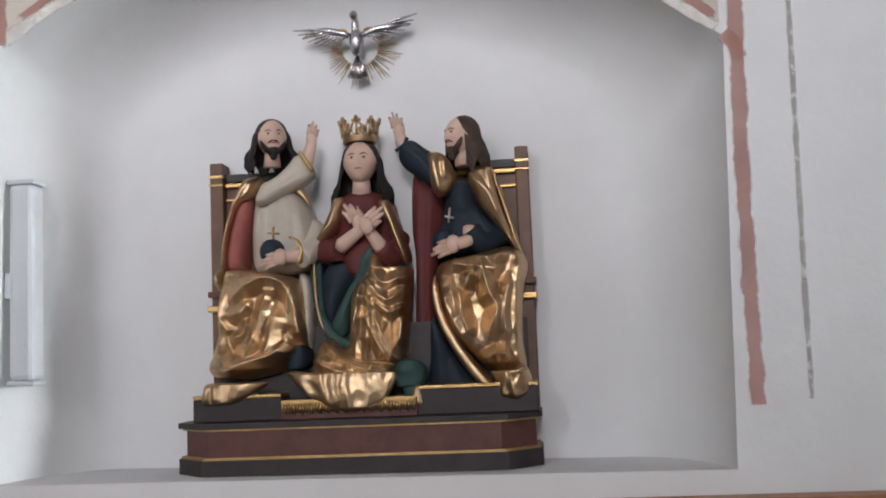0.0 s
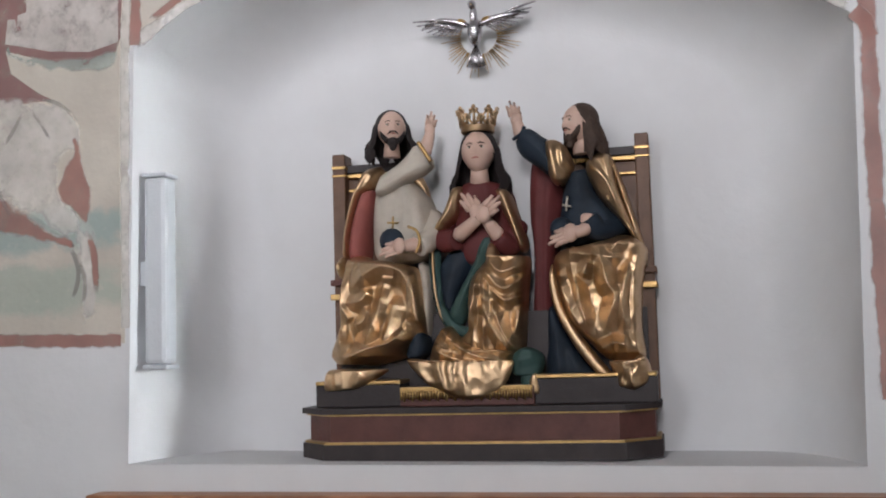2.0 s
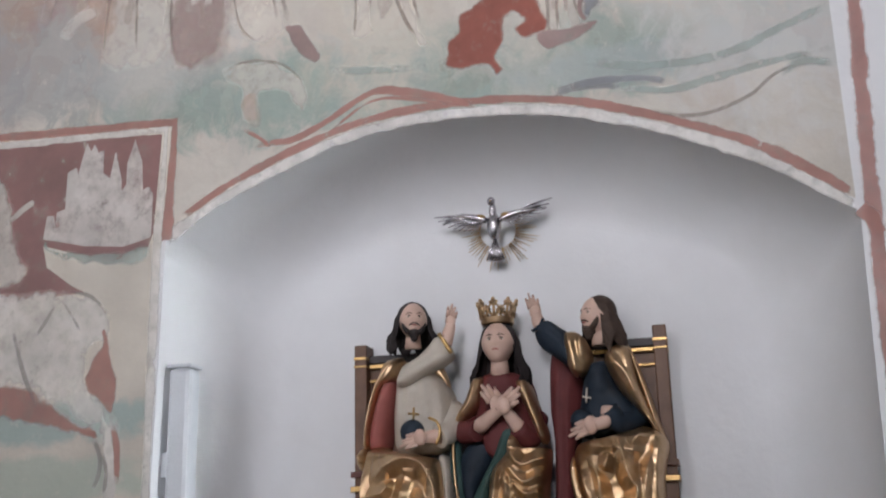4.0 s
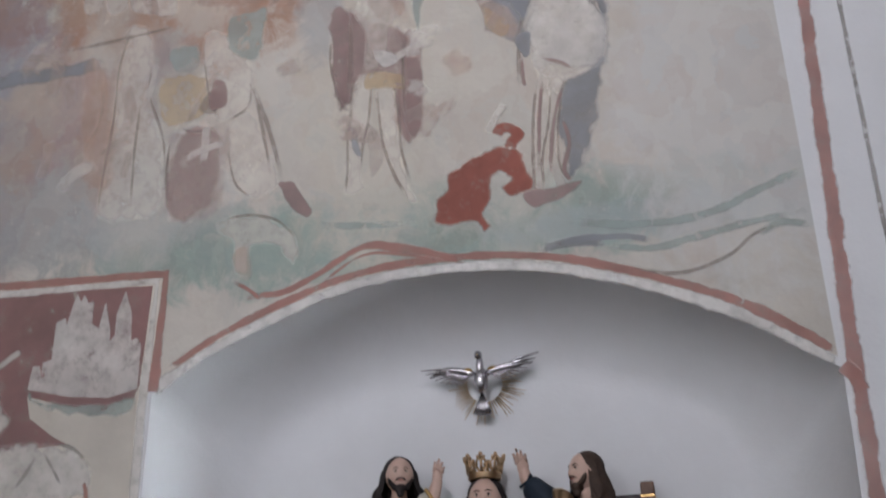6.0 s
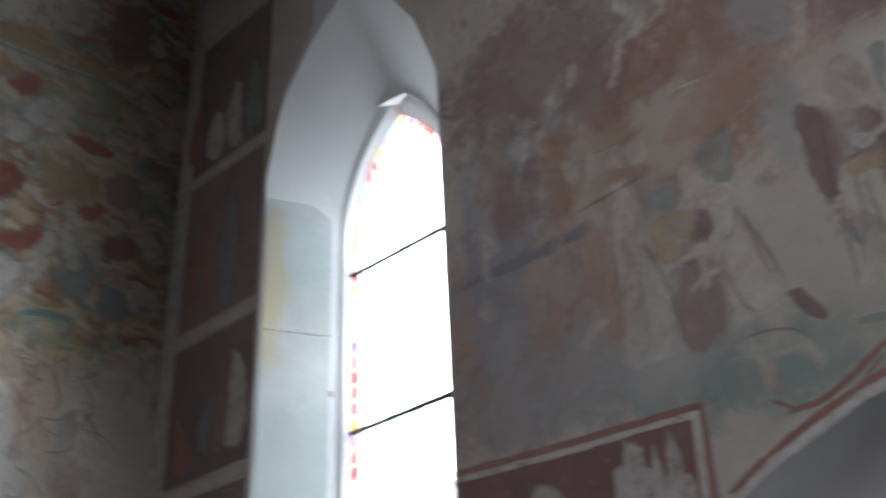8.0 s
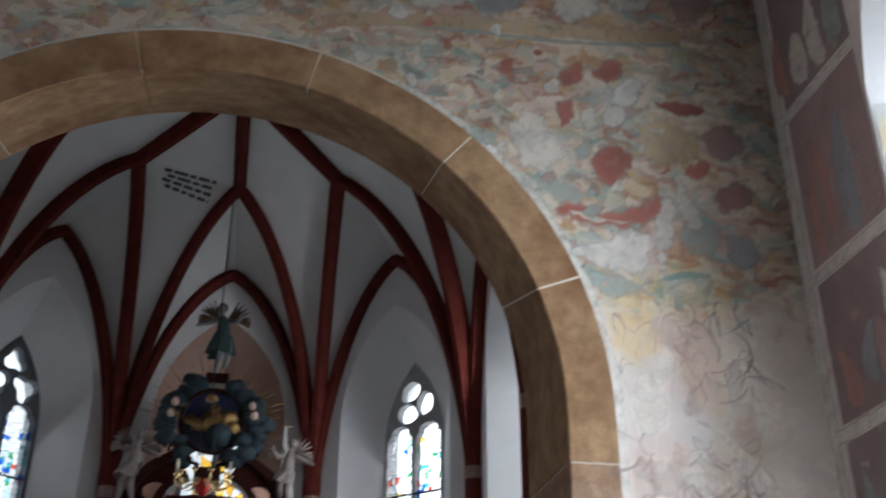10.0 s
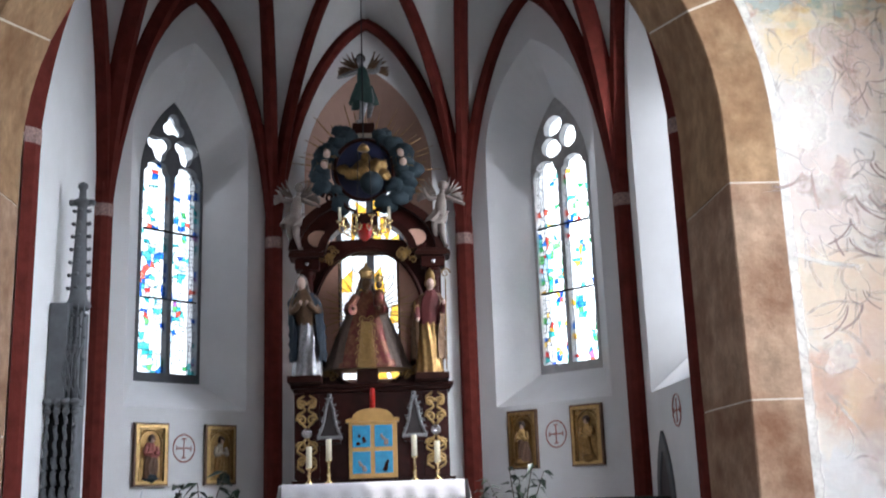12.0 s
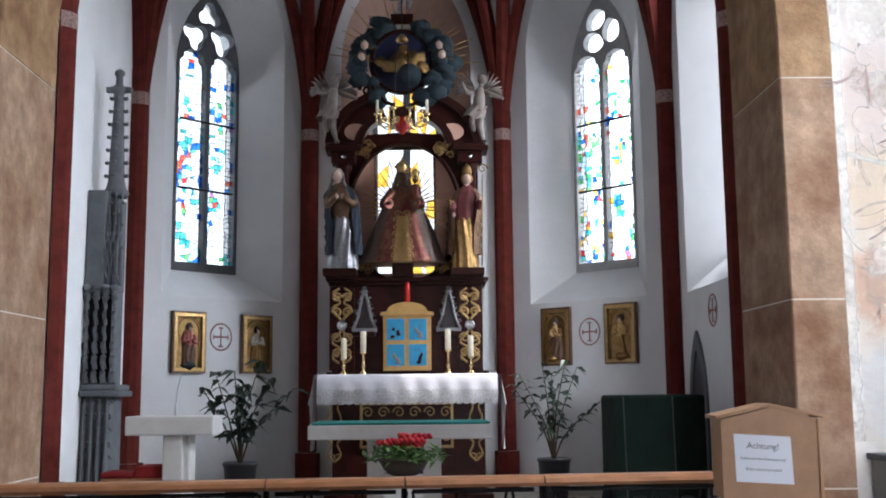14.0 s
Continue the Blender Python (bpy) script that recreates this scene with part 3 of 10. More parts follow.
def head(bm, y, z, w, r, flesh, hair, turn, beard=True, long=0.16):
    """Carved head: modelled face with brow, nose, lips and chin, and a mass of waved hair down to the shoulders."""
    yaw = radians(38 * turn)
    cy, sy = math.cos(yaw), math.sin(yaw)

    def H(s, u, f):
        return NF(y + r * (s * cy + f * sy), z + r * u, w + r * (f * cy - s * sy))

    def g(v, m, d):
        return math.exp(-((v - m) / d) ** 2)

    n, rows = 36, []
    for j in range(29):
        p = math.pi * (j / 28 - 0.5)
        u, c = math.sin(p), max(0.02, math.cos(p))
        row = []
        for i in range(n):
            a = 2 * math.pi * i / n
            jaw = 1 - 0.30 * max(0.0, -u) ** 1.6
            s, f = 0.83 * c * jaw * math.sin(a), 0.88 * c * math.cos(a)
            if f > 0:
                f += 0.20 * g(s, 0, 0.11) * max(0.0, min(1.0, (0.30 - u) / 0.42)) * (1 if u > -0.16 else g(u, -0.16, 0.07))
                f += -0.09 * (g(s, 0.29, 0.15) + g(s, -0.29, 0.15)) * g(u, 0.13, 0.10) + 0.05 * g(u, 0.30, 0.08) * g(s, 0, 0.45)
                f += 0.07 * g(u, -0.40, 0.09) * g(s, 0, 0.20) + 0.13 * g(u, -0.74, 0.16) * g(s, 0, 0.26) + 0.05 * (g(s, 0.36, 0.2) + g(s, -0.36, 0.2)) * g(u, -0.12, 0.2)
            row.append(H(s, u * 1.06, f))
        rows.append(row)
    k0 = len(bm.faces)
    sheet(bm, rows, flesh, closed_u=True)
    bm.faces.ensure_lookup_table()
    # neck
    tube(bm, [H(0, -0.6, -0.1), H(0, -1.6, -0.15)], [r * 0.40, r * 0.50], 14, flesh)
    for e in (-1, 1):
        ball(bm, tuple(H(e * 0.29, 0.12, 0.735)), (r * 0.05, r * 0.125, r * 0.055), 10, Matrix.Rotation(-yaw, 4, "Z"), WH)
        ball(bm, tuple(H(e * 0.29, 0.12, 0.765)), (r * 0.03, r * 0.05, r * 0.05), 8, Matrix.Rotation(-yaw, 4, "Z"), hair)
        tube(bm, [H(e * 0.13, 0.29, 0.86), H(e * 0.29, 0.345, 0.82), H(e * 0.46, 0.28, 0.70)], [r * 0.02, r * 0.028, r * 0.012], 6, hair)
        tube(bm, [H(e * 0.16, 0.15, 0.80), H(e * 0.29, 0.195, 0.79), H(e * 0.42, 0.15, 0.70)], [r * 0.016, r * 0.022, r * 0.012], 6, hair)
    tube(bm, [H(-0.17, -0.40, 0.83), H(0, -0.385, 0.90), H(0.17, -0.40, 0.83)], [r * 0.022, r * 0.045, r * 0.022], 8, PI)
    # cap of hair and a waved curtain round the back and sides
    ball(bm, tuple(H(0, 0.22, -0.22)), (r * 0.93, r * 0.93, r * 0.95), 20, Matrix.Rotation(-yaw, 4, "Z"), hair)
    L, rows = long / r, []
    for j in range(17):
        t = j / 16
        row = []
        for i in range(41):
            th = radians(62 + 236 * i / 40)
            u = 0.62 - (0.62 + L * (1 + 0.16 * math.sin(th * 9 + 1.0) + 0.10 * math.sin(th * 17))) * t
            edge = min(1.0, min(i, 40 - i) / 5)
            q = (0.92 + 0.80 * t ** 1.5 + 0.075 * math.sin(th * 13 + 5 * t + 1.8 * math.sin(8 * t))) * (0.80 + 0.20 * edge) * min(1.0, 0.80 + 1.4 * t)
            q *= 1.0 if t < 0.85 else 1.0 - 1.6 * (t - 0.85)
            row.append(H(q * math.sin(th), u, q * 0.94 * math.cos(th) - 0.10))
        rows.append(row)
    sheet(bm, rows, hair)
    if beard:
        tube(bm, [H(-0.30, -0.40, 0.72), H(-0.15, -0.29, 0.88), H(0, -0.27, 0.93), H(0.15, -0.29, 0.88), H(0.30, -0.40, 0.72)], [r * 0.035, r * 0.05, r * 0.04, r * 0.05, r * 0.035], 8, hair)
        ball(bm, tuple(H(0, -0.80, 0.50)), (r * 0.38, r * 0.36, r * 0.30), 14, Matrix.Rotation(-yaw, 4, "Z"), hair)
        ball(bm, tuple(H(0, -1.08, 0.58)), (r * 0.24, r * 0.22, r * 0.26), 12, Matrix.Rotation(-yaw, 4, "Z"), hair)
        for e in (-1, 1):
            tube(bm, [H(e * 0.64, 0.0, 0.30), H(e * 0.56, -0.45, 0.46), H(e * 0.30, -0.80, 0.60)], [r * 0.10, r * 0.15, r * 0.18], 8, hair)


FIG = [M_GOLD, M_ROBEW, M_ROBER, M_PINK, M_BLUE, M_GREEN, M_FLESH, M_HAIR, M_HAIRB, M_GOLDTRIM]
GO, WH, RE, PI, BL, GR, FL, HA, HB, GT = range(10)


def hem(bm, pts, w, r=0.008, mi=0):
    tube(bm, smooth_line([tuple(NF(p[0], p[1], w)) for p in pts], 4), r, 6, mi)


# plinth with canted ends
base = thing("plinth", (NICHE_BACK - 0.2, 0.9, 1.13), "oxblood and black painted wooden plinth with gilt lines", "plinth")


def canted(bm, y0, y1, z0, z1, w, cut, mi=0):
    pts = [(y0, 0.02), (y0, w - cut), (y0 + cut, w), (y1 - cut, w), (y1, w - cut), (y1, 0.02)]
    lo, hi = [bm.verts.new(NF(y, z0, q)) for y, q in pts], [bm.verts.new(NF(y, z1, q)) for y, q in pts]
    for a, b in zip(range(6), [1, 2, 3, 4, 5, 0]):
        bm.faces.new((lo[a], lo[b], hi[b], hi[a]))
    bm.faces.new(lo)
    bm.faces.new(hi)


for nm, z0, z1, e, m in (("foot_moulding", 1.13, 1.195, 0.025, M_BLACKW), ("gilt_line", 1.195, 1.204, 0.018, M_GOLDTRIM), ("frieze", 1.204, 1.305, 0.0, M_PLINTH), ("gilt_line", 1.305, 1.313, 0.012, M_GOLDTRIM), ("top_moulding", 1.313, 1.335, 0.026, M_BLACKW)):
    bm = B()
    canted(bm, 0.205 - e, 1.595 + e, z0, z1, 0.36 + e, 0.13)
    part(nm, bm, m, base)

throne = thing("throne", (NICHE_BACK - 0.1, 0.87, 1.335), "brown painted wooden bench throne with gilt mouldings", "throne")
for nm, y0, y1, z0, z1, w0, w1, m, bev in (
    ("post", 1.462, 1.518, 1.335, 2.40, 0.02, 0.12, M_THRONE, 0.006), ("post", 0.185, 0.240, 1.335, 2.40, 0.02, 0.12, M_THRONE, 0.006),
    ("back_panel", 1.24, 1.462, 1.40, 2.32, 0.02, 0.06, M_THRONE, 0.0), ("back_panel", 0.24, 0.50, 1.40, 2.32, 0.02, 0.06, M_THRONE, 0.0),
    ("top_rail", 1.24, 1.462, 2.32, 2.355, 0.02, 0.085, M_BLACKW, 0.004), ("top_rail", 0.24, 0.50, 2.32, 2.355, 0.02, 0.085, M_BLACKW, 0.004),
    ("gilt_moulding", 1.24, 1.462, 2.298, 2.318, 0.06, 0.085, M_GOLDTRIM, 0.004), ("gilt_moulding", 0.24, 0.50, 2.298, 2.318, 0.06, 0.085, M_GOLDTRIM, 0.004),
    ("gilt_moulding", 1.24, 1.462, 2.240, 2.252, 0.06, 0.078, M_GOLDTRIM, 0.003), ("gilt_moulding", 0.24, 0.50, 2.240, 2.252, 0.06, 0.078, M_GOLDTRIM, 0.003),
    ("gilt_cap", 1.460, 1.520, 2.335, 2.348, 0.018, 0.124, M_GOLDTRIM, 0.002), ("gilt_cap", 0.183, 0.242, 2.335, 2.348, 0.018, 0.124, M_GOLDTRIM, 0.002),
    ("gilt_cap", 1.460, 1.520, 2.302, 2.311, 0.018, 0.124, M_GOLDTRIM, 0.002), ("gilt_cap", 0.183, 0.242, 2.302, 2.311, 0.018, 0.124, M_GOLDTRIM, 0.002),
    ("arm_rail", 1.30, 1.528, 1.775, 1.80, 0.02, 0.15, M_GOLDTRIM, 0.004), ("arm_rail", 0.175, 0.34, 1.775, 1.80, 0.02, 0.15, M_GOLDTRIM, 0.004),
    ("arm_rail", 1.30, 1.526, 1.835, 1.86, 0.02, 0.15, M_PLINTH, 0.004), ("arm_rail", 0.175, 0.34, 1.835, 1.86, 0.02, 0.15, M_THRONE, 0.004),
    ("seat", 0.22, 1.48, 1.335, 1.70, 0.02, 0.16, M_BLACKW, 0.0),
    ("footboard", 1.19, 1.545, 1.336, 1.425, 0.02, 0.30, M_BLACKW, 0.004), ("footboard", 0.19, 0.655, 1.336, 1.435, 0.02, 0.30, M_BLACKW, 0.004),
    ("gilt_step", 1.19, 1.545, 1.425, 1.440, 0.02, 0.305, M_GOLDTRIM, 0.003), ("gilt_step", 0.19, 0.655, 1.435, 1.450, 0.02, 0.305, M_GOLDTRIM, 0.003),
    ("cushion_board", 0.655, 1.19, 1.336, 1.41, 0.02, 0.315, M_PLINTH, 0.004)):
    bm = B()
    a, b = NF(y0, z0, w0), NF(y1, z1, w1)
    box(bm, b.x, a.x, y0, y1, z0, z1, bev)
    part(nm, bm, m, throne)
bm = B()
for k in range(46):
    y = 0.665 + 0.515 * k / 45
    tube(bm, [NF(y, 1.405, 0.322), NF(y + 0.002, 1.362 + 0.006 * math.sin(k * 2.1), 0.326)], 0.0048, 5)
box(bm, NICHE_BACK - 0.326, NICHE_BACK - 0.316, 0.66, 1.185, 1.395, 1.412)
part("fringe", bm, M_GOLDTRIM, throne, "gilded carved fringe")

# figure in white on the eastern end
bm = B()
drape(bm, [(1.313, 2.247), (1.260, 2.307), (1.177, 2.316), (1.120, 2.236), (1.080, 2.164), (1.060, 2.059), (1.077, 1.945), (1.199, 1.914), (1.316, 1.929), (1.337, 2.050)], 0.080, 0.150, WH, [([(1.239, 2.208), (1.250, 2.115), (1.267, 2.023)], 0.051, 0.015), ([(1.179, 2.228), (1.166, 2.111), (1.184, 2.042)], 0.051, 0.015), ([(1.122, 2.178), (1.106, 2.085), (1.115, 2.016)], 0.051, 0.018), ([(1.286, 2.187), (1.302, 2.048)], 0.051, 0.015)], 42, 36, 0.40, 0.0000)
drape(bm, [(1.278, 2.265), (1.208, 2.307), (1.160, 2.344), (1.101, 2.396), (1.050, 2.319), (1.081, 2.277), (1.163, 2.234), (1.245, 2.194), (1.292, 2.197)], 0.190, 0.090, WH, [([(1.264, 2.212), (1.174, 2.253), (1.080, 2.300)], 0.041, 0.022), ([(1.244, 2.256), (1.162, 2.298), (1.102, 2.352)], 0.041, 0.018), ([(1.175, 2.241), (1.127, 2.273)], 0.032, 0.015)], 33, 33, 0.40, 0.0000)
hem(bm, [(1.095, 2.395), (1.070, 2.357), (1.044, 2.310)], 0.285, 0.008, GT)
drape(bm, [(1.154, 2.261), (1.114, 2.275), (1.085, 2.222), (1.079, 2.184), (1.108, 2.219)], 0.160, 0.050, GO, [], 12, 9, 0.40, 0.0000)
limb(bm, [(1.078, 2.357, 0.250), (1.061, 2.402, 0.250), (1.050, 2.438, 0.250)], (0.030, 0.020), FL, 12)
palm(bm, 1.052, 2.450, 0.250, FL, (-0.25, 1.0), 0.95)
drape(bm, [(1.378, 2.215), (1.325, 2.240), (1.330, 2.123), (1.354, 2.007), (1.370, 1.938), (1.439, 1.937), (1.439, 2.035), (1.410, 2.146)], 0.070, 0.120, PI, [([(1.362, 2.195), (1.393, 2.079), (1.408, 1.952)], 0.051, 0.019)], 30, 15, 0.40, 0.0000)
drape(bm, [(1.356, 2.318), (1.290, 2.324), (1.306, 2.247), (1.366, 2.211), (1.398, 2.142), (1.424, 2.032), (1.431, 1.939), (1.455, 1.940), (1.443, 2.056), (1.412, 2.183), (1.384, 2.263)], 0.110, 0.100, GO, [([(1.321, 2.312), (1.377, 2.228), (1.421, 2.101), (1.442, 1.963)], 0.032, 0.022), ([(1.310, 2.283), (1.354, 2.234)], 0.025, 0.015)], 45, 21, 0.40, 0.0000)
limb(bm, [(1.086, 2.103, 0.120), (1.071, 2.013, 0.200), (1.112, 1.975, 0.260)], (0.05, 0.046), WH, 12)
hem(bm, [(1.142, 2.052), (1.106, 2.032), (1.096, 1.987), (1.113, 1.943)], 0.300, 0.006, GT)
limb(bm, [(1.110, 1.983, 0.250), (1.165, 1.976, 0.280)], (0.034, 0.022), FL, 12)
palm(bm, 1.183, 1.976, 0.290, FL, (1.0, -0.3), 1.15)
blob(bm, 1.227, 2.003, 0.240, 0.052, 0.052, 0.05, BL)
tube(bm, [NF(1.220, 2.103, 0.240), NF(1.223, 2.053, 0.240)], 0.004, 6, GT)
tube(bm, [NF(1.244, 2.079, 0.240), NF(1.197, 2.075, 0.240)], 0.004, 6, GT)
drape(bm, [(1.139, 1.922), (1.084, 1.878), (1.074, 1.740), (1.092, 1.599), (1.120, 1.623), (1.127, 1.788)], 0.080, 0.120, WH, [([(1.101, 1.878), (1.098, 1.741), (1.106, 1.627)], 0.032, 0.019)], 27, 12, 0.40, 0.0000)
drape(bm, [(1.431, 1.941), (1.375, 1.956), (1.329, 1.931), (1.259, 1.923), (1.179, 1.906), (1.122, 1.871), (1.106, 1.773), (1.090, 1.622), (1.130, 1.587), (1.172, 1.558), (1.182, 1.529), (1.247, 1.511), (1.339, 1.497), (1.431, 1.509), (1.496, 1.507), (1.514, 1.562), (1.460, 1.664), (1.466, 1.755), (1.447, 1.845)], 0.110, 0.160, GO, [([(1.390, 1.815), (1.307, 1.873), (1.237, 1.897), (1.168, 1.867), (1.143, 1.786)], 0.067, 0.071), ([(1.426, 1.753), (1.344, 1.761), (1.304, 1.811)], 0.053, 0.057), ([(1.248, 1.813), (1.264, 1.724), (1.301, 1.635), (1.337, 1.575)], 0.060, 0.071), ([(1.194, 1.777), (1.219, 1.676), (1.257, 1.570)], 0.053, 0.061), ([(1.145, 1.854), (1.130, 1.740), (1.112, 1.640)], 0.051, 0.057), ([(1.436, 1.523), (1.314, 1.568), (1.222, 1.591), (1.170, 1.638)], 0.055, 0.065), ([(1.431, 1.735), (1.395, 1.679)], 0.044, 0.041), ([(1.451, 1.914), (1.437, 1.776), (1.449, 1.641), (1.426, 1.545)], 0.051, 0.057), ([(1.337, 1.587), (1.254, 1.660)], 0.039, 0.038), ([(1.364, 1.910), (1.260, 1.914)], 0.051, 0.038), ([(1.382, 1.661), (1.335, 1.681), (1.310, 1.748)], 0.046, 0.045), ([(1.261, 1.848), (1.192, 1.845)], 0.044, 0.036)], 110, 100, 0.30, 0.0035)
drape(bm, [(1.486, 1.895), (1.474, 1.936), (1.438, 1.953), (1.427, 1.892), (1.454, 1.852)], 0.140, 0.070, GO, [([(1.472, 1.929), (1.454, 1.882)], 0.032, 0.026)], 15, 15, 0.40, 0.0000)
drape(bm, [(1.498, 1.478), (1.449, 1.489), (1.347, 1.481), (1.238, 1.486), (1.298, 1.442), (1.383, 1.407), (1.444, 1.412), (1.506, 1.407)], 0.290, 0.040, GO, [([(1.479, 1.482), (1.490, 1.411)], 0.023, 0.021), ([(1.447, 1.485), (1.444, 1.414)], 0.023, 0.021), ([(1.347, 1.472), (1.371, 1.416)], 0.032, 0.011)], 24, 36, 0.40, 0.0000)
drape(bm, [(1.187, 1.536), (1.165, 1.593), (1.115, 1.632), (1.085, 1.592), (1.095, 1.537), (1.153, 1.517)], 0.140, 0.130, BL, [], 15, 15, 0.40, 0.0000)
head(bm, 1.230, 2.475, 0.190, 0.073, FL, HA, -0.55, True, 0.125)
solo("statue", bm, FIG, "carved seated figure in a white robe and gilded mantle", "statue", "carved group in the niche")

# kneeling crowned figure in the middle
bm = B()
drape(bm, [(0.958, 2.216), (0.906, 2.243), (0.864, 2.248), (0.818, 2.239), (0.750, 2.200), (0.722, 2.088), (0.717, 1.973), (0.760, 1.925), (0.865, 1.866), (0.967, 1.928), (0.992, 2.010), (0.979, 2.125)], 0.080, 0.150, RE, [([(0.912, 2.202), (0.920, 2.098)], 0.04, 0.012), ([(0.831, 2.198), (0.818, 2.093)], 0.04, 0.012)], 33, 27, 0.40, 0.0000)
drape(bm, [(0.978, 2.210), (0.925, 2.217), (0.941, 2.144), (0.955, 2.087), (1.014, 2.028), (1.063, 2.040), (1.028, 2.102), (0.999, 2.158)], 0.130, 0.100, GO, [([(0.956, 2.202), (0.986, 2.112), (1.041, 2.057)], 0.037, 0.026), ([(0.940, 2.167), (0.963, 2.099)], 0.025, 0.015)], 30, 21, 0.40, 0.0000)
drape(bm, [(0.800, 2.205), (0.748, 2.189), (0.702, 2.062), (0.676, 1.965), (0.702, 1.935), (0.723, 1.984), (0.753, 2.060), (0.793, 2.145)], 0.130, 0.100, GO, [([(0.771, 2.185), (0.730, 2.064), (0.697, 1.960)], 0.037, 0.022)], 33, 15, 0.40, 0.0000)
drape(bm, [(1.003, 1.953), (0.875, 1.970), (0.906, 1.869), (0.959, 1.780), (0.994, 1.695), (1.032, 1.733), (1.056, 1.876)], 0.100, 0.110, BL, [([(0.969, 1.917), (1.009, 1.759)], 0.051, 0.013)], 27, 18, 0.40, 0.0000)
drape(bm, [(0.866, 2.000), (0.801, 2.024), (0.814, 1.907), (0.899, 1.820), (0.941, 1.660), (1.006, 1.694), (0.955, 1.800), (0.904, 1.888)], 0.175, 0.050, GR, [([(0.832, 1.998), (0.893, 1.865), (0.967, 1.700)], 0.037, 0.021)], 36, 18, 0.40, 0.0000)
limb(bm, [(1.065, 2.045, 0.150), (1.063, 1.877, 0.170), (1.042, 1.738, 0.190), (0.990, 1.649, 0.210), (0.903, 1.609, 0.220)], (0.026, 0.022), GR, 12)
hem(bm, [(1.061, 2.034), (1.063, 1.874), (1.047, 1.728), (0.999, 1.636), (0.904, 1.596)], 0.215, 0.006, GO)
limb(bm, [(0.998, 2.063, 0.130), (1.021, 1.997, 0.200), (0.953, 1.993, 0.250)], (0.05, 0.042), RE, 12)
limb(bm, [(0.729, 2.049, 0.130), (0.748, 1.960, 0.200), (0.789, 1.999, 0.250)], (0.05, 0.040), RE, 12)
limb(bm, [(0.950, 2.008, 0.240), (0.851, 2.071, 0.300)], (0.032, 0.022), FL, 12)
limb(bm, [(0.782, 1.995, 0.240), (0.827, 2.065, 0.280)], (0.032, 0.022), FL, 12)
palm(bm, 0.831, 2.084, 0.310, FL, (-0.75, 0.6), 1.25, 0.013)
palm(bm, 0.859, 2.096, 0.300, FL, (0.55, 0.85), 1.25, 0.013)
drape(bm, [(0.846, 1.906), (0.811, 1.995), (0.752, 1.879), (0.670, 1.916), (0.681, 1.787), (0.692, 1.632), (0.706, 1.540), (0.752, 1.508), (0.877, 1.524), (0.965, 1.581), (0.923, 1.637), (0.916, 1.775), (0.903, 1.837)], 0.150, 0.140, GO, [([(0.830, 1.928), (0.771, 1.853), (0.680, 1.880)], 0.039, 0.045), ([(0.847, 1.884), (0.764, 1.786), (0.682, 1.836)], 0.044, 0.048), ([(0.822, 1.804), (0.757, 1.741), (0.689, 1.765)], 0.039, 0.041), ([(0.866, 1.862), (0.888, 1.729), (0.919, 1.632)], 0.039, 0.051), ([(0.855, 1.772), (0.816, 1.655), (0.746, 1.541)], 0.044, 0.051), ([(0.816, 1.744), (0.762, 1.608), (0.719, 1.544)], 0.039, 0.045), ([(0.839, 1.850), (0.836, 1.727), (0.852, 1.594)], 0.039, 0.038), ([(0.908, 1.819), (0.909, 1.641)], 0.030, 0.036), ([(0.702, 1.721), (0.721, 1.611)], 0.032, 0.032)], 105, 75, 0.30, 0.0035)
drape(bm, [(1.081, 1.510), (1.051, 1.598), (0.993, 1.649), (0.935, 1.584), (0.828, 1.549), (0.735, 1.545), (0.759, 1.487), (0.875, 1.476), (1.009, 1.495)], 0.200, 0.100, GO, [([(1.016, 1.636), (0.918, 1.548), (0.781, 1.503)], 0.037, 0.045), ([(0.960, 1.634), (0.861, 1.572), (0.744, 1.533)], 0.037, 0.041), ([(1.052, 1.558), (0.963, 1.521), (0.841, 1.490)], 0.032, 0.038), ([(1.040, 1.591), (0.985, 1.555)], 0.032, 0.026)], 51, 66, 0.30, 0.0035)
drape(bm, [(1.159, 1.519), (1.047, 1.510), (0.870, 1.481), (0.740, 1.513), (0.754, 1.438), (0.807, 1.384), (0.896, 1.361), (0.984, 1.377), (1.083, 1.428)], 0.300, 0.040, GO, [([(0.991, 1.501), (0.978, 1.424), (0.984, 1.381)], 0.028, 0.021), ([(0.947, 1.484), (0.939, 1.390)], 0.032, 0.013), ([(1.047, 1.503), (1.016, 1.415)], 0.032, 0.011)], 33, 54, 0.40, 0.0040)
drape(bm, [(0.745, 1.524), (0.689, 1.557), (0.628, 1.530), (0.621, 1.486), (0.642, 1.446), (0.702, 1.439), (0.746, 1.454)], 0.230, 0.070, GR, [([(0.728, 1.501), (0.650, 1.520)], 0.032, 0.011)], 21, 21, 0.40, 0.0000)
drape(bm, [(0.711, 1.457), (0.640, 1.454), (0.645, 1.328), (0.680, 1.347), (0.709, 1.381)], 0.240, 0.050, GR, [], 15, 12, 0.40, 0.0000)
drape(bm, [(0.678, 1.420), (0.650, 1.456), (0.633, 1.384), (0.658, 1.378)], 0.280, 0.030, GO, [], 12, 9, 0.40, 0.0000)
head(bm, 0.865, 2.353, 0.19, 0.084, FL, HA, 0.0, False, 0.20)
solo("statue", bm, FIG, "carved kneeling figure with folded arms in a gilded mantle", "statue", "carved group in the niche")

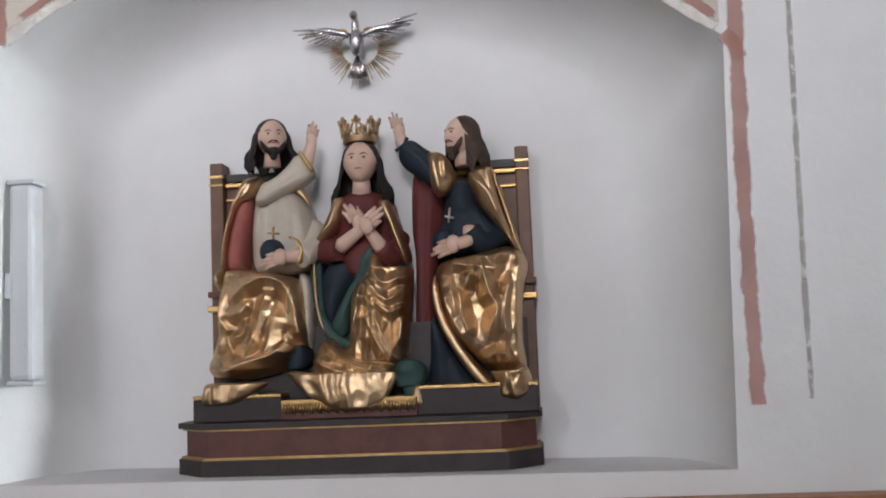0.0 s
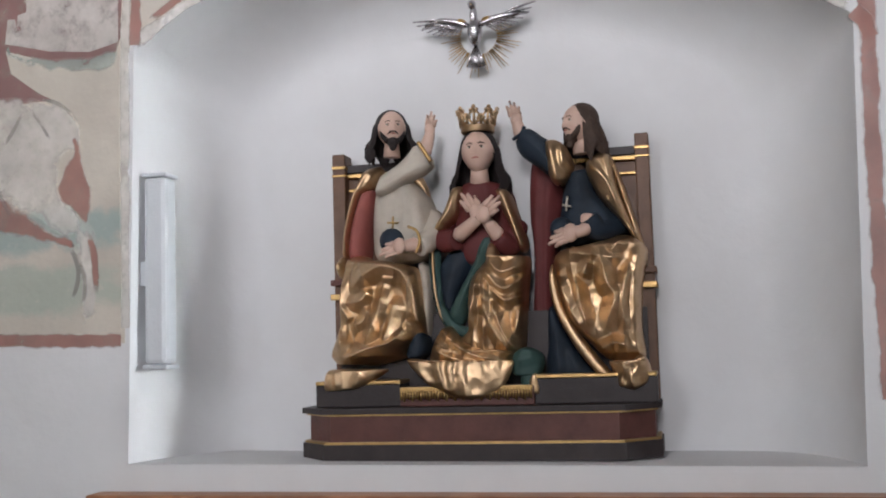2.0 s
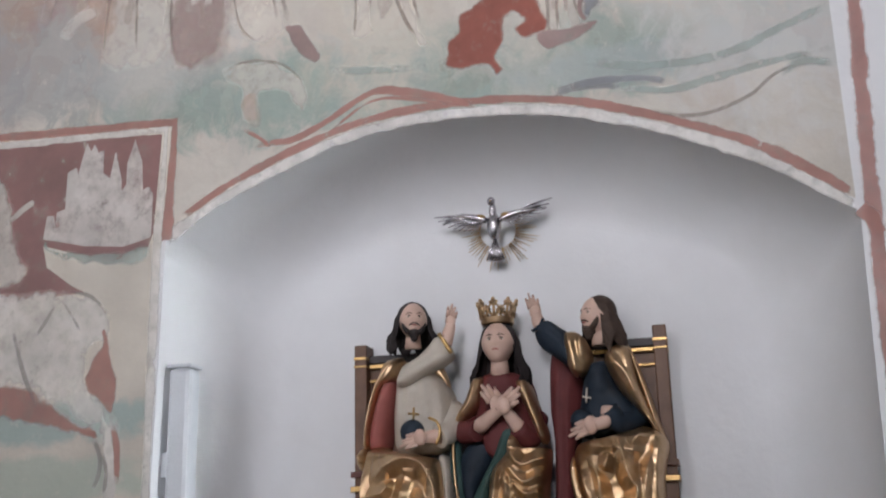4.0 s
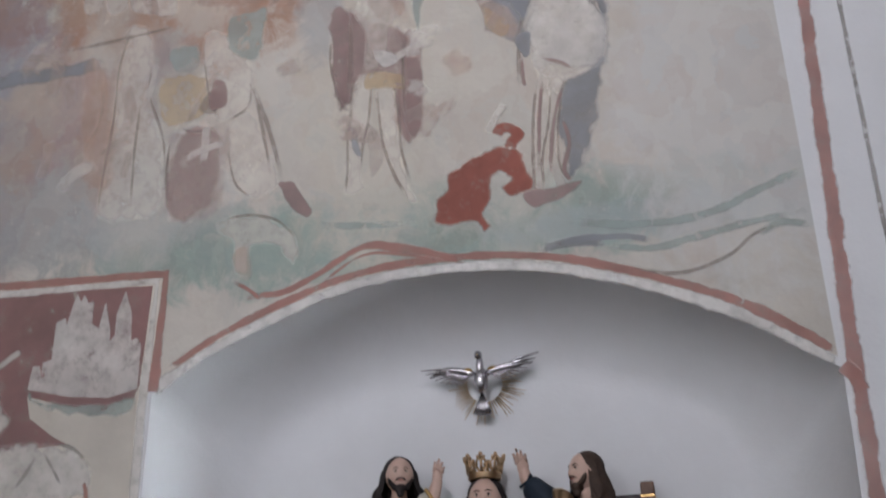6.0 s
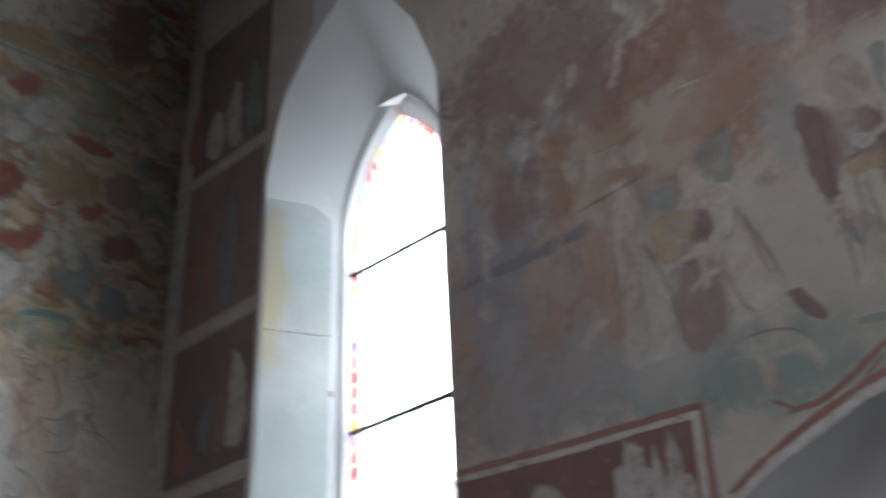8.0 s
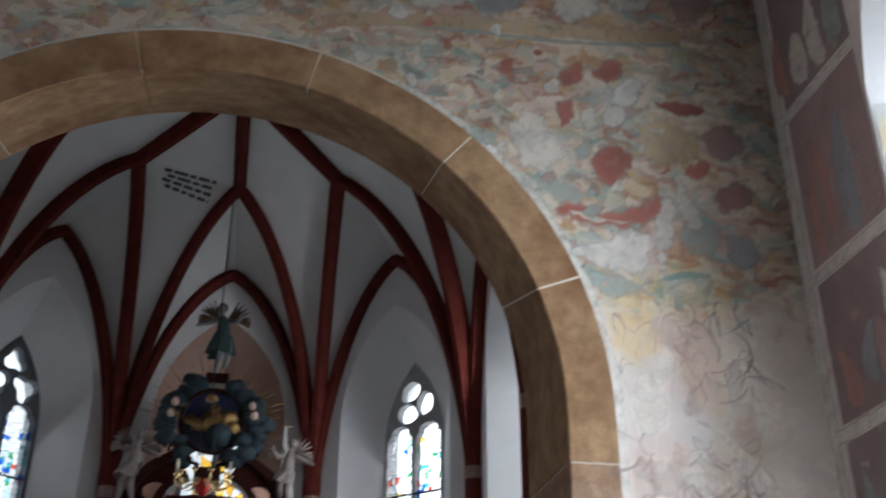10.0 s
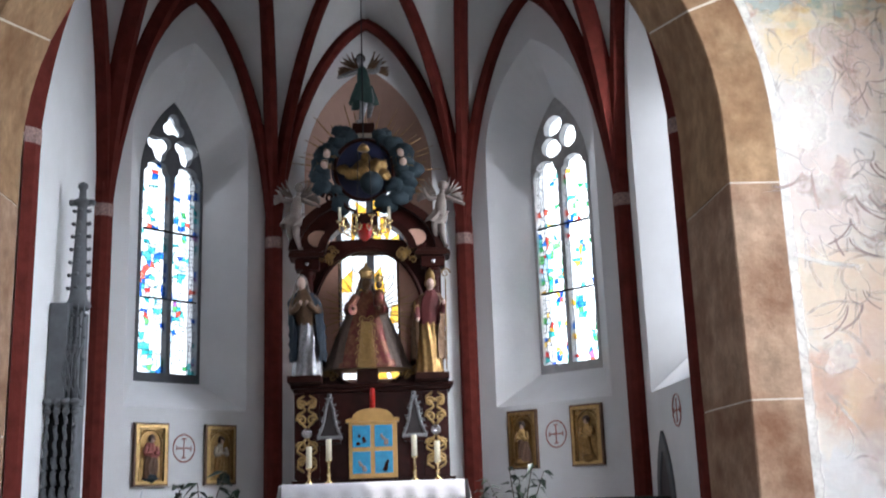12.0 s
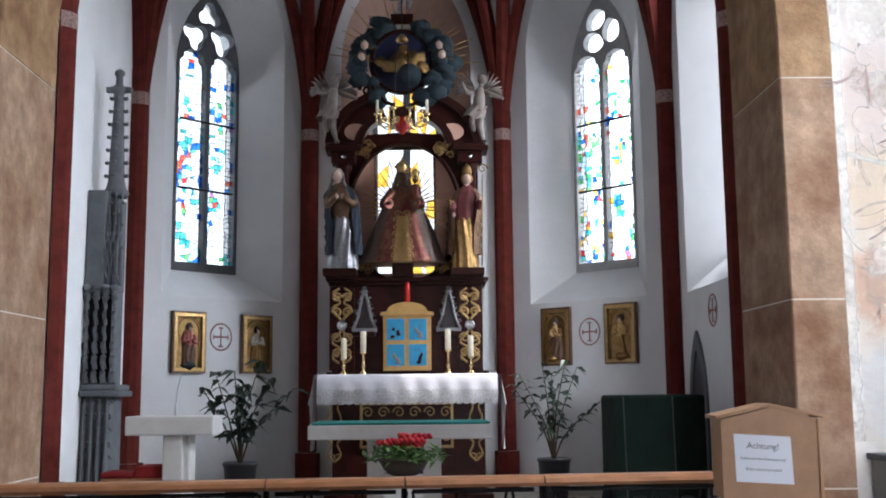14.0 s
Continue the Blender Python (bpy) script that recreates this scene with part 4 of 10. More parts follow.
# crown
crown = thing("crown", tuple(NF(0.868, 2.435, 0.18)), "tall gilded openwork crown resting on the kneeling figure", "crown")
cy, cz = (0.868, 2.435)
bm = B()
c0 = NF(cy, cz, 0.17)
lathe(bm, [(0.066, 0), (0.07, 0.006), (0.068, 0.022), (0.072, 0.028), (0.066, 0.028), (0.062, 0.0)], tuple(c0), 28)
part("band", bm, M_GOLD, crown)
for k in range(8):
    a = 2 * math.pi * k / 8
    bm = B()
    o = Vector((math.cos(a), math.sin(a), 0))
    t = Vector((-o.y, o.x, 0))
    r0 = c0 + o * 0.068 + Vector((0, 0, 0.026))
    tube(bm, [r0, r0 + o * 0.006 + Vector((0, 0, 0.03)), r0 + o * 0.014 + Vector((0, 0, 0.062))], [0.008, 0.006, 0.005], 6)
    for s in (-1, 1):
        tube(bm, smooth_line([tuple(r0 + t * s * 0.004), tuple(r0 + t * s * 0.022 + Vector((0, 0, 0.02))), tuple(r0 + o * 0.008 + t * s * 0.016 + Vector((0, 0, 0.045))), tuple(r0 + o * 0.01 + Vector((0, 0, 0.05)))], 3), 0.0045, 5)
        ball(bm, tuple(r0 + o * 0.012 + t * s * 0.012 + Vector((0, 0, 0.058))), 0.008, 8)
    ball(bm, tuple(r0 + o * 0.015 + Vector((0, 0, 0.07))), 0.009, 8)
    part("fleuron", bm, M_GOLD, crown)

# figure in dark blue on the western end
bm = B()
drape(bm, [(0.663, 2.318), (0.592, 2.330), (0.525, 2.251), (0.543, 2.042), (0.572, 1.904), (0.588, 1.720), (0.590, 1.515), (0.605, 1.420), (0.685, 1.427), (0.665, 1.908), (0.678, 2.095)], 0.050, 0.080, RE, [([(0.632, 2.257), (0.646, 2.023), (0.651, 1.540)], 0.060, 0.030), ([(0.583, 2.254), (0.605, 1.998), (0.623, 1.539)], 0.060, 0.030)], 44, 18, 0.30, 0.0000)
drape(bm, [(0.709, 2.384), (0.661, 2.434), (0.599, 2.396), (0.541, 2.346), (0.519, 2.231), (0.560, 2.224), (0.626, 2.278), (0.688, 2.327)], 0.170, 0.090, BL, [([(0.679, 2.396), (0.612, 2.339), (0.547, 2.255)], 0.041, 0.018), ([(0.648, 2.417), (0.578, 2.349)], 0.032, 0.013)], 30, 27, 0.40, 0.0000)
hem(bm, [(0.712, 2.382), (0.684, 2.403), (0.662, 2.434)], 0.250, 0.007, BL)
drape(bm, [(0.581, 2.372), (0.518, 2.359), (0.483, 2.298), (0.476, 2.248), (0.500, 2.204), (0.537, 2.188), (0.569, 2.217), (0.587, 2.288)], 0.200, 0.080, GO, [([(0.564, 2.355), (0.551, 2.275), (0.536, 2.195)], 0.037, 0.026), ([(0.519, 2.341), (0.512, 2.250)], 0.032, 0.021)], 30, 24, 0.40, 0.0000)
drape(bm, [(0.494, 2.246), (0.425, 2.258), (0.384, 2.148), (0.310, 2.060), (0.286, 1.991), (0.392, 1.974), (0.495, 1.950), (0.568, 1.983), (0.545, 2.100), (0.523, 2.201)], 0.080, 0.170, BL, [([(0.461, 2.221), (0.454, 2.118)], 0.051, 0.013), ([(0.408, 2.138), (0.322, 2.031)], 0.051, 0.015)], 36, 30, 0.40, 0.0000)
drape(bm, [(0.435, 2.254), (0.380, 2.319), (0.327, 2.289), (0.310, 2.174), (0.261, 2.019), (0.248, 1.964), (0.288, 2.016), (0.333, 2.072), (0.388, 2.142)], 0.160, 0.100, GO, [([(0.412, 2.266), (0.341, 2.181), (0.305, 2.079)], 0.037, 0.032), ([(0.354, 2.291), (0.326, 2.175), (0.286, 2.056)], 0.032, 0.028), ([(0.402, 2.225), (0.353, 2.218)], 0.028, 0.021)], 42, 24, 0.40, 0.0000)
drape(bm, [(0.343, 2.320), (0.305, 2.242), (0.230, 1.993), (0.216, 1.924), (0.256, 1.939), (0.286, 2.064)], 0.090, 0.100, GO, [([(0.315, 2.231), (0.265, 2.067), (0.237, 1.952)], 0.032, 0.019)], 30, 12, 0.40, 0.0000)
limb(bm, [(0.312, 2.036, 0.160), (0.389, 2.002, 0.240), (0.425, 2.052, 0.270)], (0.05, 0.04), BL, 12)
limb(bm, [(0.426, 2.056, 0.260), (0.435, 2.007, 0.280), (0.480, 1.993, 0.290)], (0.028, 0.024), FL, 12)
palm(bm, 0.493, 1.993, 0.290, FL, (1.0, -0.35), 1.25)
blob(bm, 0.532, 2.014, 0.240, 0.048, 0.048, 0.05, BL)
tube(bm, [NF(0.503, 2.141, 0.260), NF(0.510, 2.083, 0.260)], 0.0045, 6, WH)
tube(bm, [NF(0.524, 2.108, 0.260), NF(0.489, 2.099, 0.260)], 0.0045, 6, WH)
limb(bm, [(0.665, 2.380, 0.220), (0.686, 2.421, 0.230), (0.696, 2.458, 0.230)], (0.032, 0.022), FL, 12)
palm(bm, 0.697, 2.467, 0.235, FL, (0.22, 1.0), 1.05)
drape(bm, [(0.578, 1.867), (0.560, 1.925), (0.481, 1.943), (0.391, 1.961), (0.300, 1.988), (0.246, 1.967), (0.206, 1.916), (0.230, 1.789), (0.238, 1.613), (0.231, 1.503), (0.302, 1.480), (0.367, 1.493), (0.410, 1.528), (0.516, 1.642), (0.551, 1.714), (0.567, 1.804)], 0.120, 0.170, GO, [([(0.387, 1.930), (0.358, 1.795), (0.330, 1.736), (0.375, 1.614)], 0.051, 0.065), ([(0.425, 1.887), (0.455, 1.817)], 0.044, 0.045), ([(0.548, 1.826), (0.513, 1.713), (0.447, 1.595)], 0.051, 0.051), ([(0.270, 1.879), (0.304, 1.726), (0.296, 1.611)], 0.046, 0.054), ([(0.231, 1.944), (0.256, 1.790), (0.258, 1.565)], 0.044, 0.051), ([(0.410, 1.528), (0.342, 1.564), (0.288, 1.549)], 0.044, 0.045), ([(0.504, 1.917), (0.393, 1.899), (0.301, 1.881)], 0.046, 0.038), ([(0.349, 1.790), (0.270, 1.773)], 0.039, 0.036), ([(0.489, 1.845), (0.464, 1.711), (0.439, 1.621)], 0.044, 0.038), ([(0.302, 1.959), (0.348, 1.905)], 0.044, 0.038), ([(0.337, 1.661), (0.301, 1.737), (0.274, 1.835)], 0.039, 0.038)], 110, 90, 0.30, 0.0035)
drape(bm, [(0.573, 1.878), (0.554, 1.802), (0.531, 1.712), (0.470, 1.596), (0.404, 1.506), (0.342, 1.422), (0.374, 1.408), (0.453, 1.487), (0.525, 1.598), (0.568, 1.692), (0.588, 1.803)], 0.250, 0.050, GO, [], 51, 12, 0.40, 0.0000)
drape(bm, [(0.369, 1.494), (0.300, 1.481), (0.244, 1.518), (0.214, 1.471), (0.219, 1.413), (0.272, 1.385), (0.330, 1.396), (0.350, 1.440)], 0.240, 0.080, GO, [([(0.289, 1.485), (0.278, 1.394)], 0.030, 0.026), ([(0.245, 1.494), (0.293, 1.410)], 0.030, 0.022)], 27, 27, 0.40, 0.0060)
drape(bm, [(0.598, 1.718), (0.543, 1.626), (0.458, 1.500), (0.356, 1.405), (0.485, 1.401), (0.626, 1.415), (0.613, 1.562)], 0.120, 0.100, BL, [([(0.576, 1.650), (0.562, 1.426)], 0.060, 0.025), ([(0.523, 1.558), (0.484, 1.423)], 0.06, 0.02)], 24, 24, 0.30, 0.0000)
head(bm, 0.453, 2.438, 0.190, 0.075, FL, HB, 1.35, True, 0.135)
solo("statue", bm, FIG, "carved seated figure in a dark blue robe and gilded mantle", "statue", "carved group in the niche")

# silver bird with gilded rays
bm = B()
dy, dz = (0.88, 2.89)
for k in range(44):
    a = radians(-215 + 250 * k / 43) + random.uniform(-0.03, 0.03)
    l = random.uniform(0.12, 0.19)
    c = NF(dy, dz, 0.012)
    tube(bm, [c + Vector((0, math.cos(a) * 0.08, math.sin(a) * 0.08)), c + Vector((0, math.cos(a) * l, math.sin(a) * l))], [0.003, 0.001], 5, 1)
blob(bm, dy, dz - 0.005, 0.10, 0.032, 0.062, 0.036, 0)
blob(bm, dy + 0.002, dz + 0.06, 0.11, 0.017, 0.045, 0.02, 0)
blob(bm, dy + 0.006, dz + 0.105, 0.12, 0.018, 0.02, 0.02, 0)
tube(bm, [NF(dy + 0.006, dz + 0.104, 0.136), NF(dy + 0.006, dz + 0.098, 0.15)], [0.006, 0.001], 6, 1)
for s in (-1, 1):
    for k in range(9):
        t = k / 8
        r0 = NF(dy + s * (0.03 + 0.05 * t), dz + 0.03 + 0.012 * t, 0.09)
        l = 0.075 + 0.115 * t
        a = radians(-38 + 44 * t if s > 0 else -34 + 52 * t)
        tip = r0 + Vector((-0.01, s * math.cos(a) * l, math.sin(a) * l))
        tube(bm, [r0, r0.lerp(tip, 0.5) + Vector((-0.014, 0, 0.004)), tip], [0.012, 0.014, 0.005], 8, 0, 0.35)
    tube(bm, smooth_line([tuple(NF(dy + s * 0.03, dz + 0.02, 0.115)), tuple(NF(dy + s * 0.09, dz + 0.040, 0.12)), tuple(NF(dy + s * 0.16, dz + 0.050, 0.11)), tuple(NF(dy + s * 0.232, dz + 0.062 - 0.035 * (s > 0), 0.09))], 4), [0.014] * 8 + [0.012, 0.010, 0.008, 0.006, 0.004], 8, 0)
    ball(bm, tuple(NF(dy + s * 0.06, dz + 0.035, 0.12)), (0.012, 0.028, 0.016), 8, None, 1)
for k in range(7):
    a = radians(-112 + 44 * k / 6)
    c = NF(dy, dz - 0.06, 0.09)
    tip = c + Vector((0, math.cos(a) * 0.10, math.sin(a) * 0.10))
    tube(bm, [c, c.lerp(tip, 0.6), tip], [0.008, 0.011, 0.009], 8, 0, 0.4)
solo("bird_relief", bm, [M_SILVER, M_GOLDTRIM], "silvered carved bird with gilded rays on the niche wall", "relief")

# column loudspeaker on the niche wall
M_GREYPL = mat("pale_grey_plastic", (0.60, 0.63, 0.66), 0.45, vary=0.03, scale=5)
sp = thing("column_loudspeaker", (4.60, 2.19, 1.52), "slim pale grey column loudspeaker fixed upright to the niche side", "loudspeaker")
bm = B()
box(bm, 4.55, 4.65, 2.115, 2.215, 1.53, 2.295, 0.02)
part("cabinet", bm, M_GREYPL, sp)
for z0, z1 in ((1.51, 1.53), (2.295, 2.312)):
    bm = B()
    box(bm, 4.545, 4.655, 2.11, 2.22, z0, z1, 0.006)
    part("end_cap", bm, M_GREYPL, sp)
bm = B()
box(bm, 4.57, 4.63, 2.21, 2.27, 1.85, 1.95)
part("bracket", bm, M_GREYPL, sp)

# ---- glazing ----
# one tracery stone in two tones: pale where lit, dark where backlit
M_TRACERY_LIT = mat("lit_stone_tracery", (0.40, 0.40, 0.40), 0.8, vary=0.15, scale=10, bump=0.2)
M_TRACERY_BACKLIT = mat("backlit_stone_tracery", (0.10, 0.105, 0.115), 0.8, vary=0.15, scale=10, bump=0.2)
CLEAR = pane_mat("clear_glass", (0.82, 0.88, 0.90), (0.95, 0.98, 1.0))
PANES = [pane_mat("blue_glass", (0.01, 0.06, 0.42), (0.03, 0.25, 0.75)), pane_mat("teal_glass", (0.02, 0.38, 0.42), (0.15, 0.62, 0.62)), pane_mat("red_glass", (0.55, 0.03, 0.04), (0.75, 0.16, 0.10)), pane_mat("green_glass", (0.03, 0.30, 0.12), (0.2, 0.55, 0.2)), pane_mat("amber_glass", (0.75, 0.38, 0.03), (0.95, 0.65, 0.12)), pane_mat("violet_glass", (0.22, 0.05, 0.35), (0.5, 0.25, 0.55)), pane_mat("pale_blue_glass", (0.45, 0.68, 0.88), (0.75, 0.90, 1.0))]


def trefoil(u, v, r, a0, n=8):
    """Three round lobes about a point."""
    out = []
    for k in range(3):
        a = a0 + 2 * math.pi * k / 3
        cu, cv = u + r * 0.55 * math.cos(a), v + r * 0.55 * math.sin(a)
        for i in range(n):
            b = a - 1.75 + 3.5 * i / (n - 1)
            out.append((cu + r * 0.5 * math.cos(b), cv + r * 0.5 * math.sin(b)))
    return out


def light_shape(u0, u1, z0, z1):
    """A window light with a cusped head."""
    c, r = (u0 + u1) / 2, (u1 - u0) / 2
    head = [(c + r * (1.0 - 0.18 * (math.sin(3 * a) > 0.75)) * math.cos(a), z1 + r * 1.15 * math.sin(a)) for a in [math.pi * i / 12 for i in range(13)]]
    return [(u0, z0), (u1, z0)] + head


def glaze(win, to, w, u0, u1, z0, z1, nu, nv, rng, tints, p_color):
    """Leaded panes over one panel: uneven pieces of glass, coloured ones gathered as the drawing needs."""
    gu = [[u0 + (u1 - u0) * i / nu + (rng.uniform(-0.42, 0.42) * (u1 - u0) / nu if 0 < i < nu else 0) for i in range(nu + 1)] for _ in range(nv + 1)]
    gv = [[z0 + (z1 - z0) * j / nv + (rng.uniform(-0.42, 0.42) * (z1 - z0) / nv if 0 < j < nv else 0) for i in range(nu + 1)] for j in range(nv + 1)]
    bm = B()
    for j in range(1, nv):
        tube(bm, [to(gu[j][i], gv[j][i], w + 0.004) for i in range(nu + 1)], 0.0045, 4)
    for i in range(1, nu):
        tube(bm, [to(gu[j][i], gv[j][i], w + 0.004) for j in range(nv + 1)], 0.0045, 4)
    part("lead_cames", bm, M_LEAD, win)
    for j in range(nv):
        for i in range(nu):
            me = bpy.data.meshes.new("pane")
            q = [(gu[j][i], gv[j][i]), (gu[j][i + 1], gv[j][i + 1]), (gu[j + 1][i + 1], gv[j + 1][i + 1]), (gu[j + 1][i], gv[j + 1][i])]
            me.from_pydata([to(a, b, w) for a, b in q], [], [(0, 1, 2, 3)])
            edge = i in (0, nu - 1) or j == 0
            # colours gather in figures and along the edges
            cl = noise.noise(Vector((q[0][0] * 6 + z0 * 3.7, q[0][1] * 3.2, u0 * 9)))
            pc = 0.72 if cl > 0.36 - p_color * 0.5 else (0.30 if edge else 0.25 * p_color)
            pick = tints[int(len(tints) * (0.5 + 0.5 * noise.noise(Vector((q[0][0] * 4, q[0][1] * 3, z0 + 40))))) % len(tints)]
            me.materials.append((pick if rng.random() < 0.7 else rng.choice(tints)) if rng.random() < pc else CLEAR)
            ob = new("pane", me)
            ob.parent = win
            ob.matrix_parent_inverse = Matrix.Translation(-Vector(win["base"]))


for nm, seed, pal in (("left_diagonal", 4, (0, 1, 6, 1, 6, 0, 2, 3, 5)), ("right_diagonal", 9, (4, 2, 0, 1, 3, 6, 4, 5))):
    to, c, w = TO[nm], 1.285, -0.47
    rng = random.Random(seed)
    win = thing("window_" + nm, to(c, 3.16, w), "two-light pointed window with stone tracery and stained glass", "window", kind="structure")
    shapes = []
    L = [(c - 0.425, c - 0.03), (c + 0.03, c + 0.425)]
    for a, b in L:
        shapes.append(light_shape(a, b, 3.22, 5.72))
    if nm == "left_diagonal":
        shapes += [trefoil(c - 0.2, 6.14, 0.185, 0.6), trefoil(c + 0.2, 6.14, 0.185, math.pi - 0.6), trefoil(c, 6.46, 0.165, math.pi / 2)]
    else:
        for k in range(3):
            a = radians(100 + 120 * k)
            cu, cv = c + 0.16 * math.cos(a), 6.24 + 0.16 * math.sin(a)
            shapes.append(smooth_loop([(cu + 0.148 * math.cos(a + s) * f, cv + 0.148 * math.sin(a + s) * f) for s, f in ((0, 1.0), (1.1, 1.15), (2.0, 1.3), (3.0, 0.8), (4.2, 0.75), (5.3, 0.9))], 4))
    bm = B()
    plate(bm, [pointed(c, 0.47, 5.7, 6.8, 3.10)] + shapes, to, w + 0.02, w - 0.10)
    # right window gets the lit tone of the stone, left the backlit tone
    part("tracery", bm, M_TRACERY_LIT if nm == "right_diagonal" else M_TRACERY_BACKLIT, win)
    for z in (4.15, 5.03):
        bm = B()
        a, b = Vector(to(c - 0.40, z, w + 0.01)), Vector(to(c + 0.40, z, w + 0.01))
        tube(bm, [a, b], 0.016, 6)
        part("iron_bar", bm, M_IRON, win)
    tints = [PANES[k] for k in pal]
    for li, (a, b) in enumerate(L):
        for z0, z1 in ((3.2, 4.15), (4.15, 5.03), (5.03, 5.95)):
            glaze(win, to, w - 0.04, a - 0.01, b + 0.01, z0, z1, 7, 15, rng, tints, 0.30 if nm == "left_diagonal" else (0.10 + 0.30 * (li == 0 and z0 > 4 and z0 < 5) + 0.18 * (li == 1 and z0 > 5)))
    bm = B()
    plate(bm, [[(c - 0.42, 5.95), (c + 0.42, 5.95), (c + 0.3, 6.4), (c, 6.75), (c - 0.3, 6.4)]], to, w - 0.045, None)
    part("tracery_glass", bm, CLEAR, win)

# window behind the altar
to, c = TO["back"], 1.3
win = thing("window_back", to(c, 3.1, -0.47), "two-light window with pale and amber glass behind the altar", "window", kind="structure")
bm = B()
plate(bm, [pointed(c, 0.47, 5.7, 6.8, 3.08), light_shape(c - 0.40, c - 0.05, 3.16, 5.72), light_shape(c + 0.05, c + 0.40, 3.16, 5.72)], to, -0.45, -0.55)
part("tracery", bm, M_TRACERY_BACKLIT, win)
rng = random.Random(3)
for a, b in ((c - 0.41, c - 0.04), (c + 0.04, c + 0.41)):
    for z0, z1 in ((3.15, 4.4), (4.4, 5.95)):
        glaze(win, to, -0.51, a, b, z0, z1, 3, 6, rng, [PANES[4], PANES[4], CLEAR], 0.22)

# nave window
win = thing("window_nave", on_south(4.76, 2.95, -0.66), "tall pointed nave window of clear leaded glass with a coloured edge", "window", kind="structure")
bm = B()
plate(bm, [GLASS], on_south, -0.672, None)
part("clear_glazing", bm, CLEAR, win)
rng = random.Random(5)
edge = GLASS
for (a, b), (c2, d) in zip(edge, edge[1:]):
    n = max(1, int(math.hypot(c2 - a, d - b) / 0.12))
    for k in range(n):
        u, v = a + (c2 - a) * (k + 0.5) / n, b + (d - b) * (k + 0.5) / n
        if v < 3.2:
            continue
        bm = B()
        s = -1 if u > 4.76 else 1
        plate(bm, [[(u - 0.01 * s, v - 0.05), (u + s * rng.uniform(0.03, 0.055), v - 0.05), (u + s * rng.uniform(0.03, 0.055), v + 0.05), (u - 0.01 * s, v + 0.05)]], on_south, -0.666, None)
        part("pane", bm, rng.choice([PANES[2], PANES[4], PANES[2], PANES[6], PANES[5]]), win)
for z in (3.1, 4.28, 5.57):
    bm = B()
    tube(bm, [on_south(4.2, z, -0.645), on_south(5.32, z, -0.645)], 0.02, 6)
    part("iron_bar", bm, M_IRON, win)

# ---- chancel furnishings ----
M_CLOTH = mat("white_linen", (0.74, 0.73, 0.76), 0.9, vary=0.04, scale=20, bump=0.3, bump_scale=140, spec=0.2)
M_LACE = mat("open_lace", (0.70, 0.70, 0.75), 0.9, vary=0.45, scale=70, bump=0.5, bump_scale=90, spec=0.2)
M_TEAL = mat("teal_cloth", (0.02, 0.17, 0.15), 0.85, vary=0.12, scale=12, spec=0.2)
M_ALTARWOOD = mat("red_brown_polished_wood", (0.030, 0.0065, 0.005), 0.42, vary=0.3, scale=8, bump=0.1, spec=0.12)
M_STONEW = mat("pale_limestone", (0.58, 0.57, 0.55), 0.6, vary=0.06, scale=8)
M_SAPPHIRE = mat("sky_blue_enamel", (0.015, 0.24, 0.42), 0.35, vary=0.2, scale=14)
M_OCHREWOOD = mat("honey_gilded_wood", (0.46, 0.27, 0.09), 0.4, 0.4, vary=0.15, scale=10)
M_WAX = mat("cream_wax", (0.76, 0.70, 0.54), 0.5, vary=0.04)
M_BRASS = mat("polished_brass", (0.70, 0.50, 0.24), 0.25, 1.0, vary=0.1)
M_CLOUD = mat("blue_grey_painted_cloud", (0.030, 0.046, 0.056), 0.6, vary=0.3, scale=9, bump=0.3, bump_scale=30, spec=0.15)
M_NIGHT = mat("dark_blue_ground", (0.012, 0.016, 0.05), 0.5, vary=0.3, scale=9)
M_WHITECARVE = mat("old_white_painted_carving", (0.22, 0.18, 0.16), 0.55, vary=0.15, scale=14, bump=0.3, bump_scale=40)
M_GARB = mat("gold_brocade", (0.20, 0.085, 0.05), 0.4, 0.55, vary=0.4, scale=26, bump=0.4, bump_scale=60, tint=(0.14, 0.03, 0.03), tint_scale=11, tint_at=(0.45, 0.6))
M_VEIL = mat("brown_gauze", (0.11, 0.075, 0.058), 0.6, vary=0.3, scale=20)
M_PINKWALL = mat("dusty_pink_board", (0.60, 0.35, 0.26), 0.7, vary=0.08, scale=6)
M_REDGLASS = mat("ruby_glass", (0.45, 0.02, 0.015), 0.15, vary=0.2, scale=20, spec=0.8)
M_ROSE = mat("red_petals", (0.42, 0.01, 0.02), 0.6, vary=0.3, scale=50)
M_LEAF = mat("dark_green_leaf", (0.018, 0.036, 0.022), 0.4, vary=0.4, scale=12)
M_LEAF2 = mat("fresh_green_leaf", (0.07, 0.16, 0.035), 0.5, vary=0.4, scale=30)
M_SAINTBROWN = mat("worn_bronze_paint", (0.13, 0.075, 0.042), 0.45, 0.5, vary=0.35, scale=18, bump=0.4, bump_scale=45)
M_STEM = mat("brown_stem", (0.07, 0.05, 0.03), 0.8)
M_POT = mat("dark_plastic_pot", (0.025, 0.025, 0.03), 0.5)
M_BASKET = mat("dark_wicker", (0.05, 0.035, 0.028), 0.7, vary=0.4, scale=60, bump=0.8, bump_scale=80)
M_GREENCLOTH = mat("bottle_green_cloth", (0.006, 0.016, 0.011), 0.8, vary=0.3, scale=6, spec=0.2)
M_REDCUSHION = mat("red_cloth", (0.20, 0.015, 0.015), 0.8, vary=0.15, scale=20, spec=0.2)
